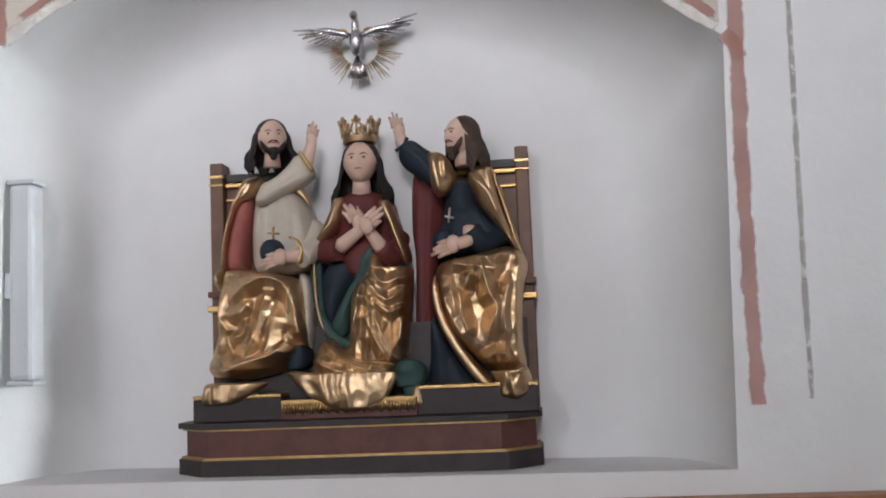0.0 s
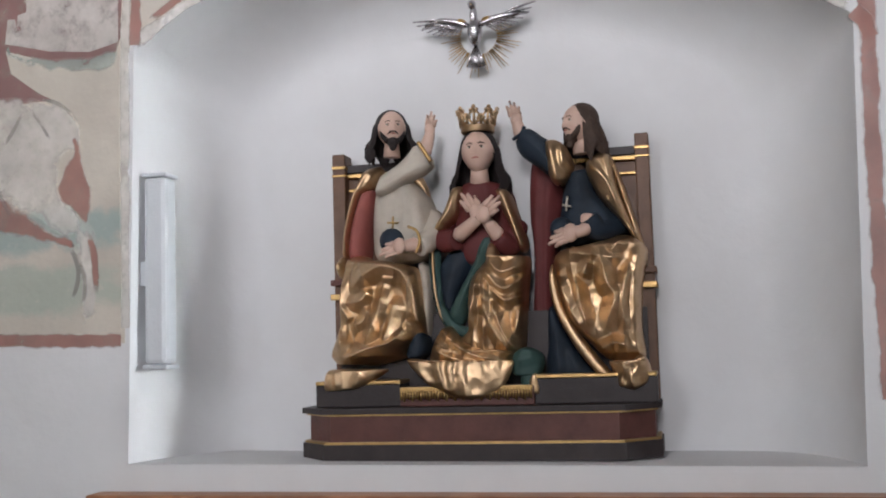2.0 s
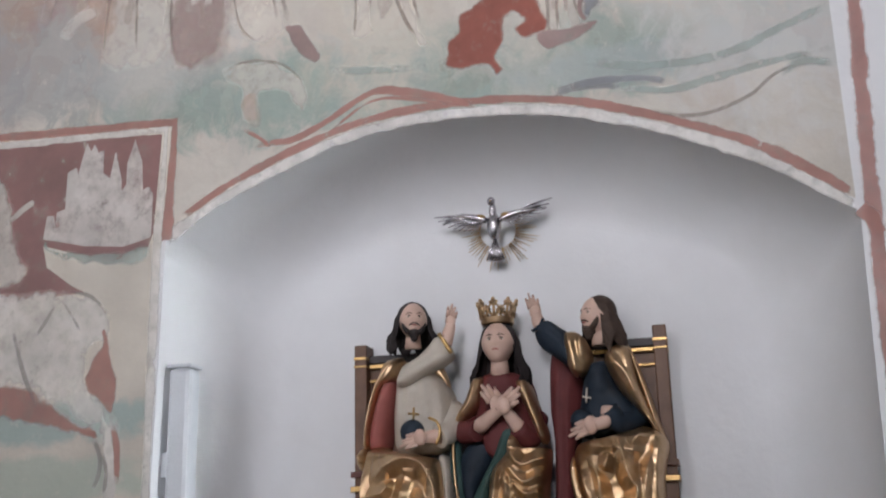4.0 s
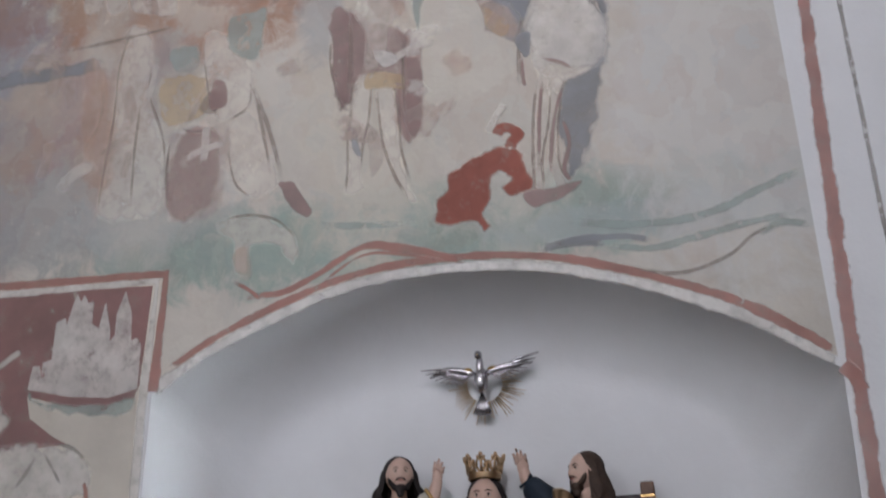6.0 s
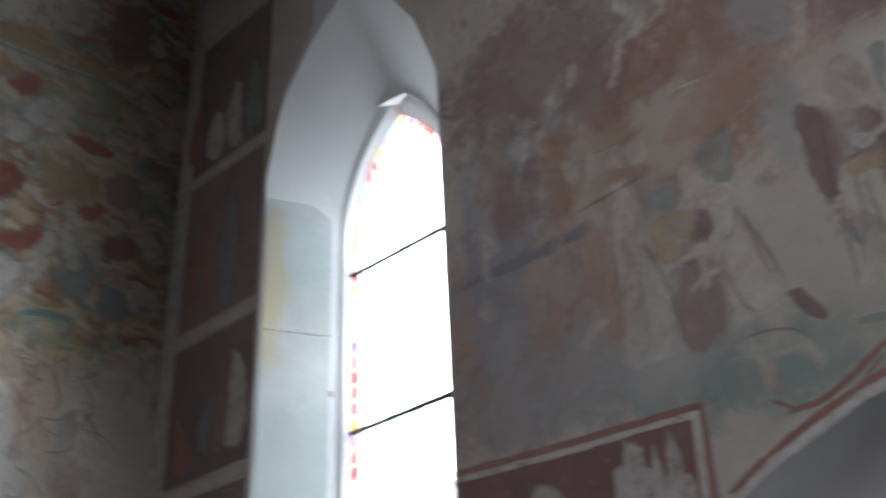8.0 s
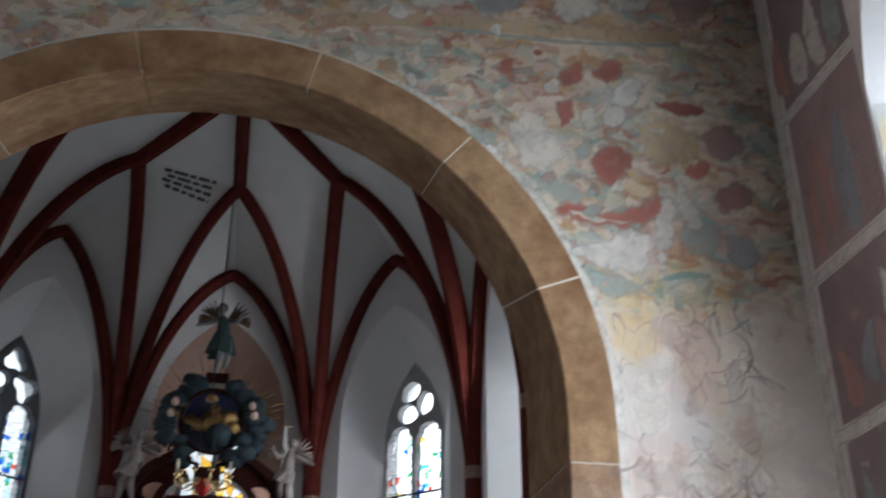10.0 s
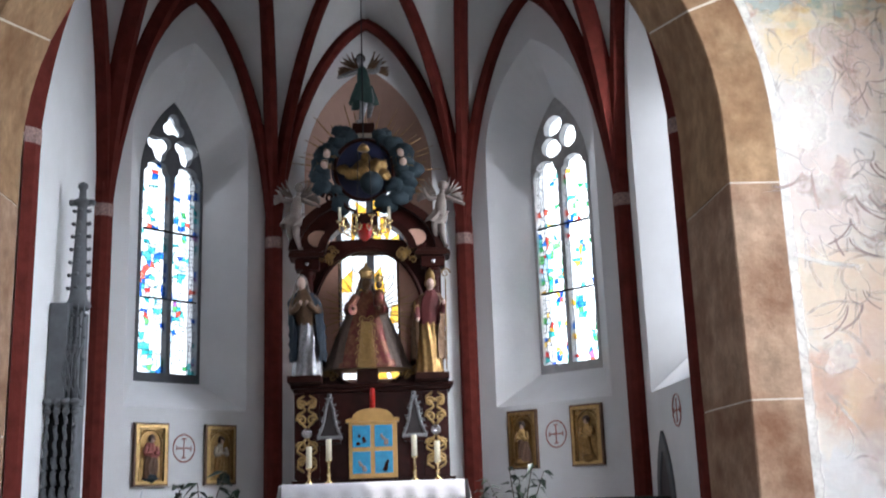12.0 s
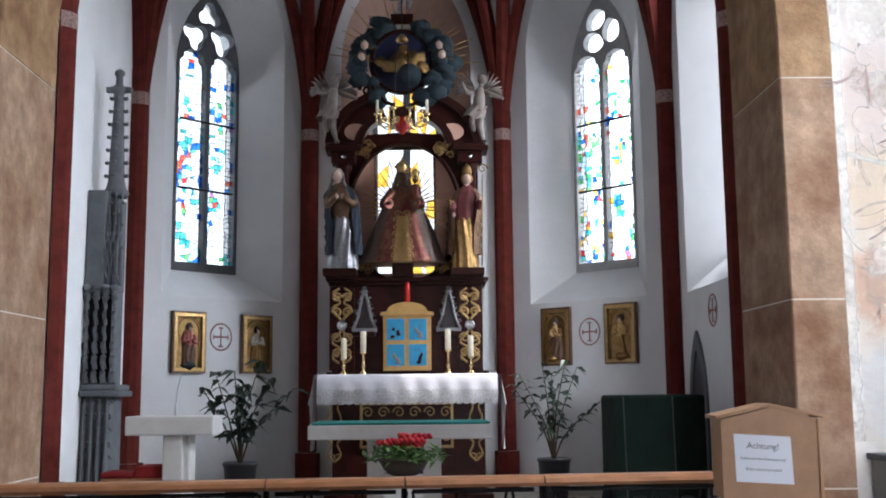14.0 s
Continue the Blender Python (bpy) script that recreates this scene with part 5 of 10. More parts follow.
M_PANELWOOD = mat("plain_light_wood", (0.34, 0.18, 0.085), 0.5, vary=0.14, scale=7, bump=0.1)
M_PAPER = mat("white_paper", (0.72, 0.74, 0.80), 0.8, vary=0.02)
M_INK = mat("grey_ink", (0.06, 0.06, 0.07), 0.8, vary=0.02)
M_REDLINE = mat("faded_red_line", (0.36, 0.14, 0.12), 0.85, vary=0.15, scale=20, spec=0.2)


def scroll(bm, c, r, turns, s, mi=0, t=0.010, y=0.0):
    """A flat volute about c=(x, z) in the plane y."""
    pts = []
    n = int(14 * turns)
    for i in range(n + 1):
        a = 2 * math.pi * turns * i / n
        q = r * (1 - 0.85 * i / n)
        pts.append((c[0] + s * q * math.cos(a), y, c[1] + q * math.sin(a)))
    tube(bm, pts, [t * (1 - 0.5 * i / n) for i in range(n + 1)], 6, mi)


# high altar table
YF = 11.6
mensa = thing("altar_table", (AX, 12.1, FLOOR_C), "dark red-brown wooden altar block with gilded scrolls", "altar")
(ax0, _z), (ax1, _z2) = (-0.995, 0.841), (0.684, 0.824)
bm = B()
box(bm, ax0, ax1, YF, 12.5, 0.50, 1.76, 0.01)
part("body", bm, M_ALTARWOOD, mensa)
bm = B()
box(bm, ax0 - 0.08, ax1 + 0.08, YF - 0.1, 12.55, FLOOR_C, 0.50, 0.01)
part("step", bm, M_ALTARWOOD, mensa)
bm = B()
fx0, fz1 = (-0.694, 1.491)
fx1, fz0 = (0.333, 0.992)
for a, b, c, d in ((fx0, fx1, fz1 - 0.03, fz1), (fx0, fx1, fz0, fz0 + 0.03), (fx0, fx0 + 0.03, fz0, fz1), (fx1 - 0.03, fx1, fz0, fz1)):
    box(bm, a, b, YF - 0.025, YF + 0.01, c, d, 0.004)
part("panel_frame", bm, M_GOLDTRIM, mensa)
for k in range(12):
    x = fx0 + (fx1 - fx0) * (k % 6 + 0.5) / 6
    bm = B()
    scroll(bm, (x, fz1 - 0.11 if k < 6 else fz0 + 0.12), 0.065, 1.4, 1 if (k + k // 6) % 2 else -1, t=0.011, y=YF - 0.012)
    part("panel_scroll", bm, M_GOLDTRIM, mensa)
for px in [(-0.97, 1.15), (0.58, 1.13)]:
    bm = B()
    for s in (-1, 1):
        for z0, h in ((0.85, 0.26), (1.22, 0.30)):
            tube(bm, smooth_line([(px[0], YF - 0.012, z0), (px[0] + s * 0.07, YF - 0.012, z0 + h * 0.3), (px[0] + s * 0.03, YF - 0.012, z0 + h * 0.75), (px[0] + s * 0.09, YF - 0.012, z0 + h)], 4), 0.011, 6)
        scroll(bm, (px[0] + s * 0.03, 0.9), 0.04, 1.2, s, t=0.008, y=YF - 0.012)
    part("gilt_leaf", bm, M_GOLDTRIM, mensa)
# altar cloth with lace edge
cloth = thing("altar_cloth", (AX, 12.0, 1.77), "white linen altar cloth with a scalloped lace edge", "altar cloth")
(cx0, cz), (cx1, _) = (-1.162, 1.810), (0.824, 1.818)
cz = 1.80
bm = B()
n = 60
rows = []
for j, (yy, zz) in enumerate([(12.35, cz), (11.9, cz + 0.004), (YF - 0.04, cz), (YF - 0.075, cz - 0.03), (YF - 0.085, cz - 0.11), (YF - 0.09, cz - 0.16)]):
    rows.append([(cx0 + (cx1 - cx0) * i / n, yy - (0.012 * math.sin(i * 0.9) if j > 3 else 0), zz) for i in range(n + 1)])
sheet(bm, rows)
part("linen", bm, M_CLOTH, cloth)
bm = B()
rows = []
for j in range(6):
    z = cz - 0.16 - 0.155 * j / 5
    rows.append([(cx0 + (cx1 - cx0) * i / 120, YF - 0.09 - 0.012 * math.sin(i * 0.45) - 0.003 * (i % 2), z - (0.018 * abs(math.sin(i * 0.65)) if j == 5 else 0)) for i in range(121)])
sheet(bm, rows)
part("lace", bm, M_LACE, cloth)
bm = B()
for i in range(60):
    x = cx0 + (cx1 - cx0) * (i + 0.5) / 60
    for j in range(3):
        z = cz - 0.185 - 0.045 * j
        d = 0.018
        tube(bm, [(x - d, YF - 0.107, z), (x, YF - 0.107, z + d), (x + d, YF - 0.107, z), (x, YF - 0.107, z - d)], 0.0035, 4, closed=True)
part("lace_mesh", bm, M_CLOTH, cloth)
for s, x0 in ((-1, cx0), (1, cx1)):
    bm = B()
    rows = []
    for j in range(8):
        t = j / 7
        rows.append([(x0 + s * (0.03 + 0.05 * t + 0.02 * math.sin(k * 1.3) * t), YF - 0.08 + 0.42 * k / 8, cz - 0.005 - t * (0.33 + 0.5 * (k > 2)) ) for k in range(9)])
    sheet(bm, rows)
    part("side_drop", bm, M_CLOTH, cloth)

# retable
RY = 12.6
ret = thing("retable", (AX, RY + 0.2, 1.76), "dark wooden baroque altarpiece with gilded carving and an open oval", "altarpiece")
ret["base"] = (AX, RY + 0.2, 1.76)


def rect(nm, x0, x1, z0, z1, y0, y1, m, bev=0.008, label=""):
    bm = B()
    box(bm, x0, x1, y0, y1, z0, z1, bev)
    return part(nm, bm, m, ret, label)


def at_r(u, v, w):
    return (u, RY - w, v)


rect("predella", -1.09, 0.73, 1.762, 2.88, RY, RY + 0.45, M_ALTARWOOD)
rect("ledge", -1.15, 0.79, 1.762, 1.85, RY - 0.1, RY + 0.45, M_DARKWOOD)
rect("cornice", -1.13, 0.77, 2.88, 2.93, RY - 0.06, RY + 0.45, M_DARKWOOD)
rect("cornice", -1.16, 0.80, 2.93, 2.975, RY - 0.10, RY + 0.45, M_DARKWOOD)
# framed field with the oval opening
cx, cz2 = (-0.212, 3.795)
rx, rz = 0.69, 0.88
oval = [(cx + rx * math.cos(2 * math.pi * i / 48), cz2 + rz * math.sin(2 * math.pi * i / 48)) for i in range(48)]
bm = B()
plate(bm, [[(-1.06, 2.975), (0.70, 2.975), (0.70, 4.60), (0.35, 4.78), (cx, 4.82), (-0.72, 4.78), (-1.06, 4.60)], oval], at_r, -0.10, -0.24)
part("field", bm, M_ALTARWOOD, ret)
bm = B()
tube(bm, [(u, RY + 0.07, v) for u, v in oval], 0.03, 8, closed=True)
part("oval_moulding", bm, M_DARKWOOD, ret)
bm = B()
plate(bm, [[(cx + (rx + 0.02) * math.cos(2 * math.pi * i / 48), cz2 + (rz + 0.02) * math.sin(2 * math.pi * i / 48)) for i in range(48)], [(cx - 0.365, 3.06), (cx + 0.375, 3.06), (cx + 0.375, 4.66), (cx - 0.365, 4.66)]], at_r, -0.245, -0.27)
part("pink_backboard", bm, M_PINKWALL, ret, "dusty pink painted backboard round the window")
for s in (-1, 1):
    x = cx + 0.005 + s * 0.372
    rect("inner_stile", x - 0.012, x + 0.012, 3.06, 4.62, RY + 0.235, RY + 0.275, M_THRONE, 0.004)
for s in (-1, 1):
    x = AX + 0.02 + s * 0.78
    bm = B()
    lathe(bm, [(0.10, 2.975), (0.10, 3.05), (0.075, 3.08), (0.08, 3.6), (0.07, 4.28), (0.10, 4.32), (0.10, 4.40)], (x, RY + 0.05, 0), 16)
    part("column", bm, M_ALTARWOOD, ret)
    rect("entablature", x - 0.15, x + 0.15, 4.40, 4.54, RY - 0.06, RY + 0.2, M_ALTARWOOD)
    rect("cornice_block", x - 0.22, x + 0.22, 4.54, 4.60, RY - 0.13, RY + 0.24, M_DARKWOOD)
    rect("cornice_block", x - 0.19, x + 0.19, 4.60, 4.635, RY - 0.10, RY + 0.24, M_DARKWOOD)
    bm = B()
    lathe(bm, [(0.0, -0.01), (0.028, -0.008), (0.034, 0.0), (0.02, 0.014), (0.0, 0.02)], (x, RY - 0.065, 4.47), 10, m=Matrix.Rotation(radians(90), 4, "X"))
    part("rosette", bm, M_SILVER, ret)
# broken curved pediment with pale ovals, bands above and below
for s in (-1, 1):
    bm = B()
    for r0, r1, d in ((0.86, 0.98, 0.06), (0.52, 0.62, 0.08)):
        up = [(cx + s * r1 * math.cos(a), 4.60 + r1 * 0.78 * math.sin(a)) for a in [radians(4 + 62 * i / 12) for i in range(13)]]
        lo = [(cx + s * r0 * math.cos(a), 4.60 + r0 * 0.78 * math.sin(a)) for a in [radians(66 - 62 * i / 12) for i in range(13)]]
        plate(bm, [up + lo], at_r, d, -0.16)
    part("pediment_arc", bm, M_DARKWOOD, ret)
    bm = B()
    plate(bm, [[(cx + s * 0.88 * math.cos(a), 4.60 + 0.88 * 0.78 * math.sin(a)) for a in [radians(4 + 62 * i / 12) for i in range(13)]] + [(cx + s * 0.58 * math.cos(a), 4.60 + 0.58 * 0.78 * math.sin(a)) for a in [radians(66 - 62 * i / 12) for i in range(13)]]], at_r, -0.02, -0.14)
    part("pediment_field", bm, M_ALTARWOOD, ret)
    ox, oz = cx + s * 0.60, 4.80
    bm = B()
    plate(bm, [[(ox + 0.14 * math.cos(2 * math.pi * i / 20), oz + 0.105 * math.sin(2 * math.pi * i / 20)) for i in range(20)]], at_r, 0.0, -0.05)
    part("pale_oval", bm, M_PINKWALL, ret, "dusty pink oval inlay")
    bm = B()
    for k in range(9):
        a = random.Random(k + 7 * s).uniform(0, 6.28)
        scroll(bm, (cx + s * (0.44 + 0.04 * (k % 3)) + 0.05 * math.cos(a), 4.50 + 0.03 * (k % 4) + 0.05 * math.sin(a)), 0.05, 1.3, s if k % 2 else -s, t=0.012, y=RY - 0.05)
    part("foliage_carving", bm, M_OLDGOLD, ret)
    bm = B()
    for k in range(10):
        q = random.Random(k + 31 * s)
        scroll(bm, (cx + s * (0.44 + 0.034 * k), 3.08 + 0.012 * k + q.uniform(-0.02, 0.03)), 0.055, 1.3, s if k % 2 else -s, t=0.012, y=RY + 0.02)
    part("corner_foliage", bm, M_OLDGOLD, ret)
# scrolled panels of the predella
for px in [(-0.97, 2.38), (0.57, 2.37)]:
    rect("pilaster", px[0] - 0.15, px[0] + 0.15, 1.86, 2.87, RY - 0.03, RY, M_ALTARWOOD)
    for z0, up in ((2.33, -1), (2.47, 1)):
        for e in (-1, 1):
            for c, r, q in ((0.085, 0.062, e), (0.265, 0.058, -e)):
                bm = B()
                scroll(bm, (px[0] + e * 0.062, z0 + up * c), r, 1.5, q, t=0.017, y=RY - 0.040)
                part("gilt_scroll", bm, M_GOLDTRIM, ret)
            bm = B()
            tube(bm, smooth_line([(px[0] + e * 0.012, RY - 0.040, z0), (px[0] + e * 0.115, RY - 0.040, z0 + up * 0.13), (px[0] + e * 0.02, RY - 0.040, z0 + up * 0.21), (px[0] + e * 0.11, RY - 0.040, z0 + up * 0.31), (px[0] + e * 0.03, RY - 0.040, z0 + up * 0.38)], 5), 0.015, 6)
            part("gilt_stem", bm, M_GOLDTRIM, ret)
    bm = B()
    lathe(bm, [(0, 0), (0.062, 0.0), (0.066, 0.012), (0.05, 0.02), (0, 0.022)], (px[0], RY - 0.032, 2.40), 18, m=Matrix.Rotation(radians(90), 4, "X"))
    part("medallion", bm, M_SILVER, ret)
# glory over the pediment
gx, gz = (-0.233, 5.681)
bm = B()
lathe(bm, [(0, 0), (0.40, 0.0), (0.42, 0.03), (0.36, 0.05), (0, 0.03)], (gx, RY + 0.02, gz), 40, m=Matrix.Rotation(radians(90), 4, "X"))
part("glory_field", bm, M_NIGHT, ret)
bm = B()
tube(bm, [(gx + 0.37 * math.cos(2 * math.pi * i / 40), RY - 0.04, gz + 0.40 * math.sin(2 * math.pi * i / 40)) for i in range(40)], 0.025, 8, closed=True)
part("glory_ring", bm, M_DARKWOOD, ret)
rng = random.Random(11)


def lump(bm, c, r, mi=0, seg=14, rough=0.35, freq=9.0, seed=0.0):
    """An ellipsoid worked into small curling lobes."""
    vs = ball(bm, (0, 0, 0), r, seg, None, mi)
    for v in vs:
        q = v.co * freq + Vector((seed, seed * 2.3, seed * 0.7))
        v.co *= 1 + rough * (1 - 2.6 * abs(noise.noise(q)))
    bmesh.ops.translate(bm, vec=c, verts=vs)


for a0, a1, n in ((-62, 30, 15), (42, 72, 5), (108, 140, 5), (150, 245, 15)):
    bm = B()
    for k in range(n):
        a = radians(a0 + (a1 - a0) * (k + rng.random()) / n)
        r, q = rng.uniform(0.43, 0.60), rng.uniform(0.05, 0.105)
        lump(bm, (gx + r * math.cos(a), RY - 0.02 + rng.uniform(-0.05, 0.05), gz + r * math.sin(a)), (q * 1.3, q * 0.8, q), 0, 16, 0.4, 22.0, k * 3.1 + a0)
    part("cloud_wreath", bm, M_CLOUD, ret, "blue-grey painted carved clouds")
for a, f in ((22, 1), (8, 1), (158, -1), (175, -1)):
    bm = B()
    c = Vector((gx + 0.50 * math.cos(radians(a)), RY - 0.11, gz + 0.52 * math.sin(radians(a))))
    ball(bm, tuple(c), (0.048, 0.048, 0.058), 12, None, 0)
    lump(bm, tuple(c + Vector((0, 0.02, 0.018))), (0.055, 0.05, 0.055), 1, 12, 0.25, 30.0, a)
    for e in (-1, 1):
        for j in range(4):
            tube(bm, [c + Vector((e * 0.03, 0.02, -0.03)), c + Vector((e * (0.10 + 0.012 * j), 0.02, 0.05 - 0.035 * j))], [0.016, 0.005], 6, 2, 0.4)
    part("winged_head", bm, [M_FLESH, M_SAINTBROWN, M_OLDGOLD], ret, "small carved winged head")
bm = B()
for k in range(32):
    a = radians(-22 + 224 * k / 31) + rng.uniform(-0.05, 0.05)
    l = rng.uniform(0.66, 0.88) if k % 3 else rng.uniform(0.85, 1.0)
    tube(bm, [(gx + 0.5 * math.cos(a), RY + 0.06, gz + 0.5 * math.sin(a)), (gx + l * math.cos(a), RY + 0.04, gz + l * math.sin(a))], [0.011, 0.004], 6)
part("sunburst", bm, M_OLDGOLD, ret)
for e in (-1, 1):
    bm = B()
    scroll(bm, (gx + e * 0.43, gz - 0.36), 0.10, 1.6, e, t=0.024, y=RY - 0.05)
    tube(bm, smooth_line([(gx + e * 0.33, RY - 0.05, gz - 0.36), (gx + e * 0.22, RY - 0.05, gz - 0.50), (gx + e * 0.10, RY - 0.05, gz - 0.56)], 5), 0.026, 8)
    part("console_scroll", bm, M_DARKWOOD, ret)
for x, z, rx_, rz_, tilt in ((-0.16, -0.06, 0.15, 0.07, 0.35), (-0.02, -0.02, 0.11, 0.10, -0.2), (0.13, 0.00, 0.14, 0.09, -0.5), (0.22, -0.08, 0.10, 0.07, 0.4), (0.02, 0.13, 0.05, 0.06, 0.0), (-0.24, -0.02, 0.05, 0.035, 0.8)):
    bm = B()
    lump(bm, (gx + x, RY - 0.09, gz + z), (rx_, 0.05, rz_), 0, 20, 0.4, 16.0, x * 50)
    bmesh.ops.rotate(bm, cent=(gx + x, RY - 0.09, gz + z), matrix=Matrix.Rotation(tilt, 3, "Y"), verts=bm.verts)
    part("gilt_relief", bm, M_OLDGOLD, ret, "gilded plain relief form")
bm = B()
ball(bm, (gx + 0.09, RY - 0.09, gz - 0.19), 0.15, 16)
part("globe", bm, M_CLOUD, ret, "blue-grey painted globe")
rect("glory_base", gx - 0.16, gx + 0.16, 4.86, 5.12, RY - 0.02, RY + 0.14, M_DARKWOOD)
rect("finial_base", gx - 0.14, gx + 0.14, gz + 0.48, gz + 0.62, RY - 0.06, RY + 0.12, M_DARKWOOD)


def saint(name_label, x, z, h, y, mats, seed, group="", mitre=False, staff=False):
    """A plain standing carved figure in one mesh: folded robe, open mantle, bent arms, veiled or mitred head. mats: robe, bodice, flesh, veil, mantle."""
    bm = B()
    sway = lambda t: 0.030 * h * math.sin(3.2 * t + seed)

    def shell(t0, t1, a0, a1, width, deep, mi, folds, amp, n=40, rows_n=26, out=0.0):
        rows = []
        for j in range(rows_n + 1):
            t = t0 + (t1 - t0) * j / rows_n
            row = []
            for i in range(n + 1):
                a = a0 + (a1 - a0) * i / n
                crease = 1 - abs(math.sin(a * folds / 2 + 1.3 * math.sin(t * 6 + seed) + seed))
                q = width(t) * h * (1 + amp * (crease ** 2 - 0.3))
                row.append((x + sway(t) + (q + out) * math.cos(a), y + deep * (q + out) * math.sin(a), z + h * t))
            rows.append(row)
        sheet(bm, rows, mi)

    robe = lambda t: 0.135 - 0.05 * min(1.0, t / 0.55) + 0.028 * max(0.0, math.sin((t - 0.5) / 0.3 * math.pi)) * (t > 0.5) - max(0.0, t - 0.76) * 0.62
    shell(0.0, 0.50, 0, 2 * math.pi, robe, 0.75, 0, 9, 0.28)
    shell(0.48, 0.84, 0, 2 * math.pi, lambda t: max(0.03, robe(t) * 1.06), 0.7, 1, 7, 0.16)
    # mantle open to the front
    shell(0.14, 0.80, radians(-52), radians(232), lambda t: 0.165 - 0.02 * t - max(0.0, t - 0.70) * 0.62, 0.62, 4, 11, 0.22, out=0.006)
    hx, hz = x + sway(0.9) - 0.01 * h, z + h * 0.895
    ball(bm, (hx, y - 0.03 * h, hz), (0.040 * h, 0.046 * h, 0.058 * h), 16, None, 2)
    tube(bm, [(hx, y - 0.072 * h, hz + 0.008 * h), (hx, y - 0.080 * h, hz - 0.012 * h)], [0.004 * h, 0.008 * h], 6, 2)
    tube(bm, [(hx, y - 0.01 * h, hz - 0.04 * h), (hx, y, hz - 0.09 * h)], 0.028 * h, 10, 2)
    lump(bm, (hx, y + 0.004 * h, hz + 0.012 * h), (0.055 * h, 0.052 * h, 0.066 * h), 3, 16, 0.12, 14.0, seed)
    for e in (-1, 1):
        if not mitre:
            tube(bm, smooth_line([(hx + e * 0.042 * h, y, hz + 0.03 * h), (hx + e * 0.058 * h, y, hz - 0.05 * h), (hx + e * 0.085 * h, y - 0.02 * h, hz - 0.14 * h)], 4), [0.02 * h] * 5 + [0.026 * h] * 4, 8, 3, 0.6)
        sh = (x + sway(0.75) + e * 0.085 * h, y, z + h * 0.765)
        el = (x + sway(0.6) + e * 0.125 * h, y - 0.05 * h, z + h * 0.615)
        ha = (x + e * (0.03 if not mitre else 0.13) * h, y - 0.14 * h, z + h * (0.68 if not mitre else 0.60 + 0.08 * e))
        tube(bm, smooth_line([sh, el, ha], 5), [0.034 * h, 0.038 * h, 0.038 * h, 0.036 * h, 0.036 * h, 0.038 * h, 0.034 * h, 0.03 * h, 0.03 * h, 0.03 * h, 0.022 * h], 10, 1)
        ball(bm, ha, (0.018 * h, 0.02 * h, 0.028 * h), 8, None, 2)
    if mitre:
        lathe(bm, [(0.045 * h, 0), (0.052 * h, 0.04 * h), (0.036 * h, 0.09 * h), (0.0, 0.135 * h)], (hx, y - 0.01 * h, hz + 0.035 * h), 14, 3)
        sx = x + 0.155 * h
        tube(bm, [(sx - 0.02, y - 0.15 * h, z + 0.02), (sx, y - 0.15 * h, z + h * 0.92)], 0.008, 6, 3)
        scroll(bm, (sx, z + h * 0.975), 0.05 * h, 1.4, 1, 3, 0.010, y - 0.15 * h)
        tube(bm, [(x - 0.16 * h, y - 0.15 * h, z + h * 0.58), (x - 0.16 * h, y - 0.15 * h, z + h * 0.70)], 0.008, 6, 3)
        tube(bm, [(x - 0.20 * h, y - 0.15 * h, z + h * 0.65), (x - 0.12 * h, y - 0.15 * h, z + h * 0.65)], 0.008, 6, 3)
    return solo("statue", bm, list(mats), name_label, "statue", group)


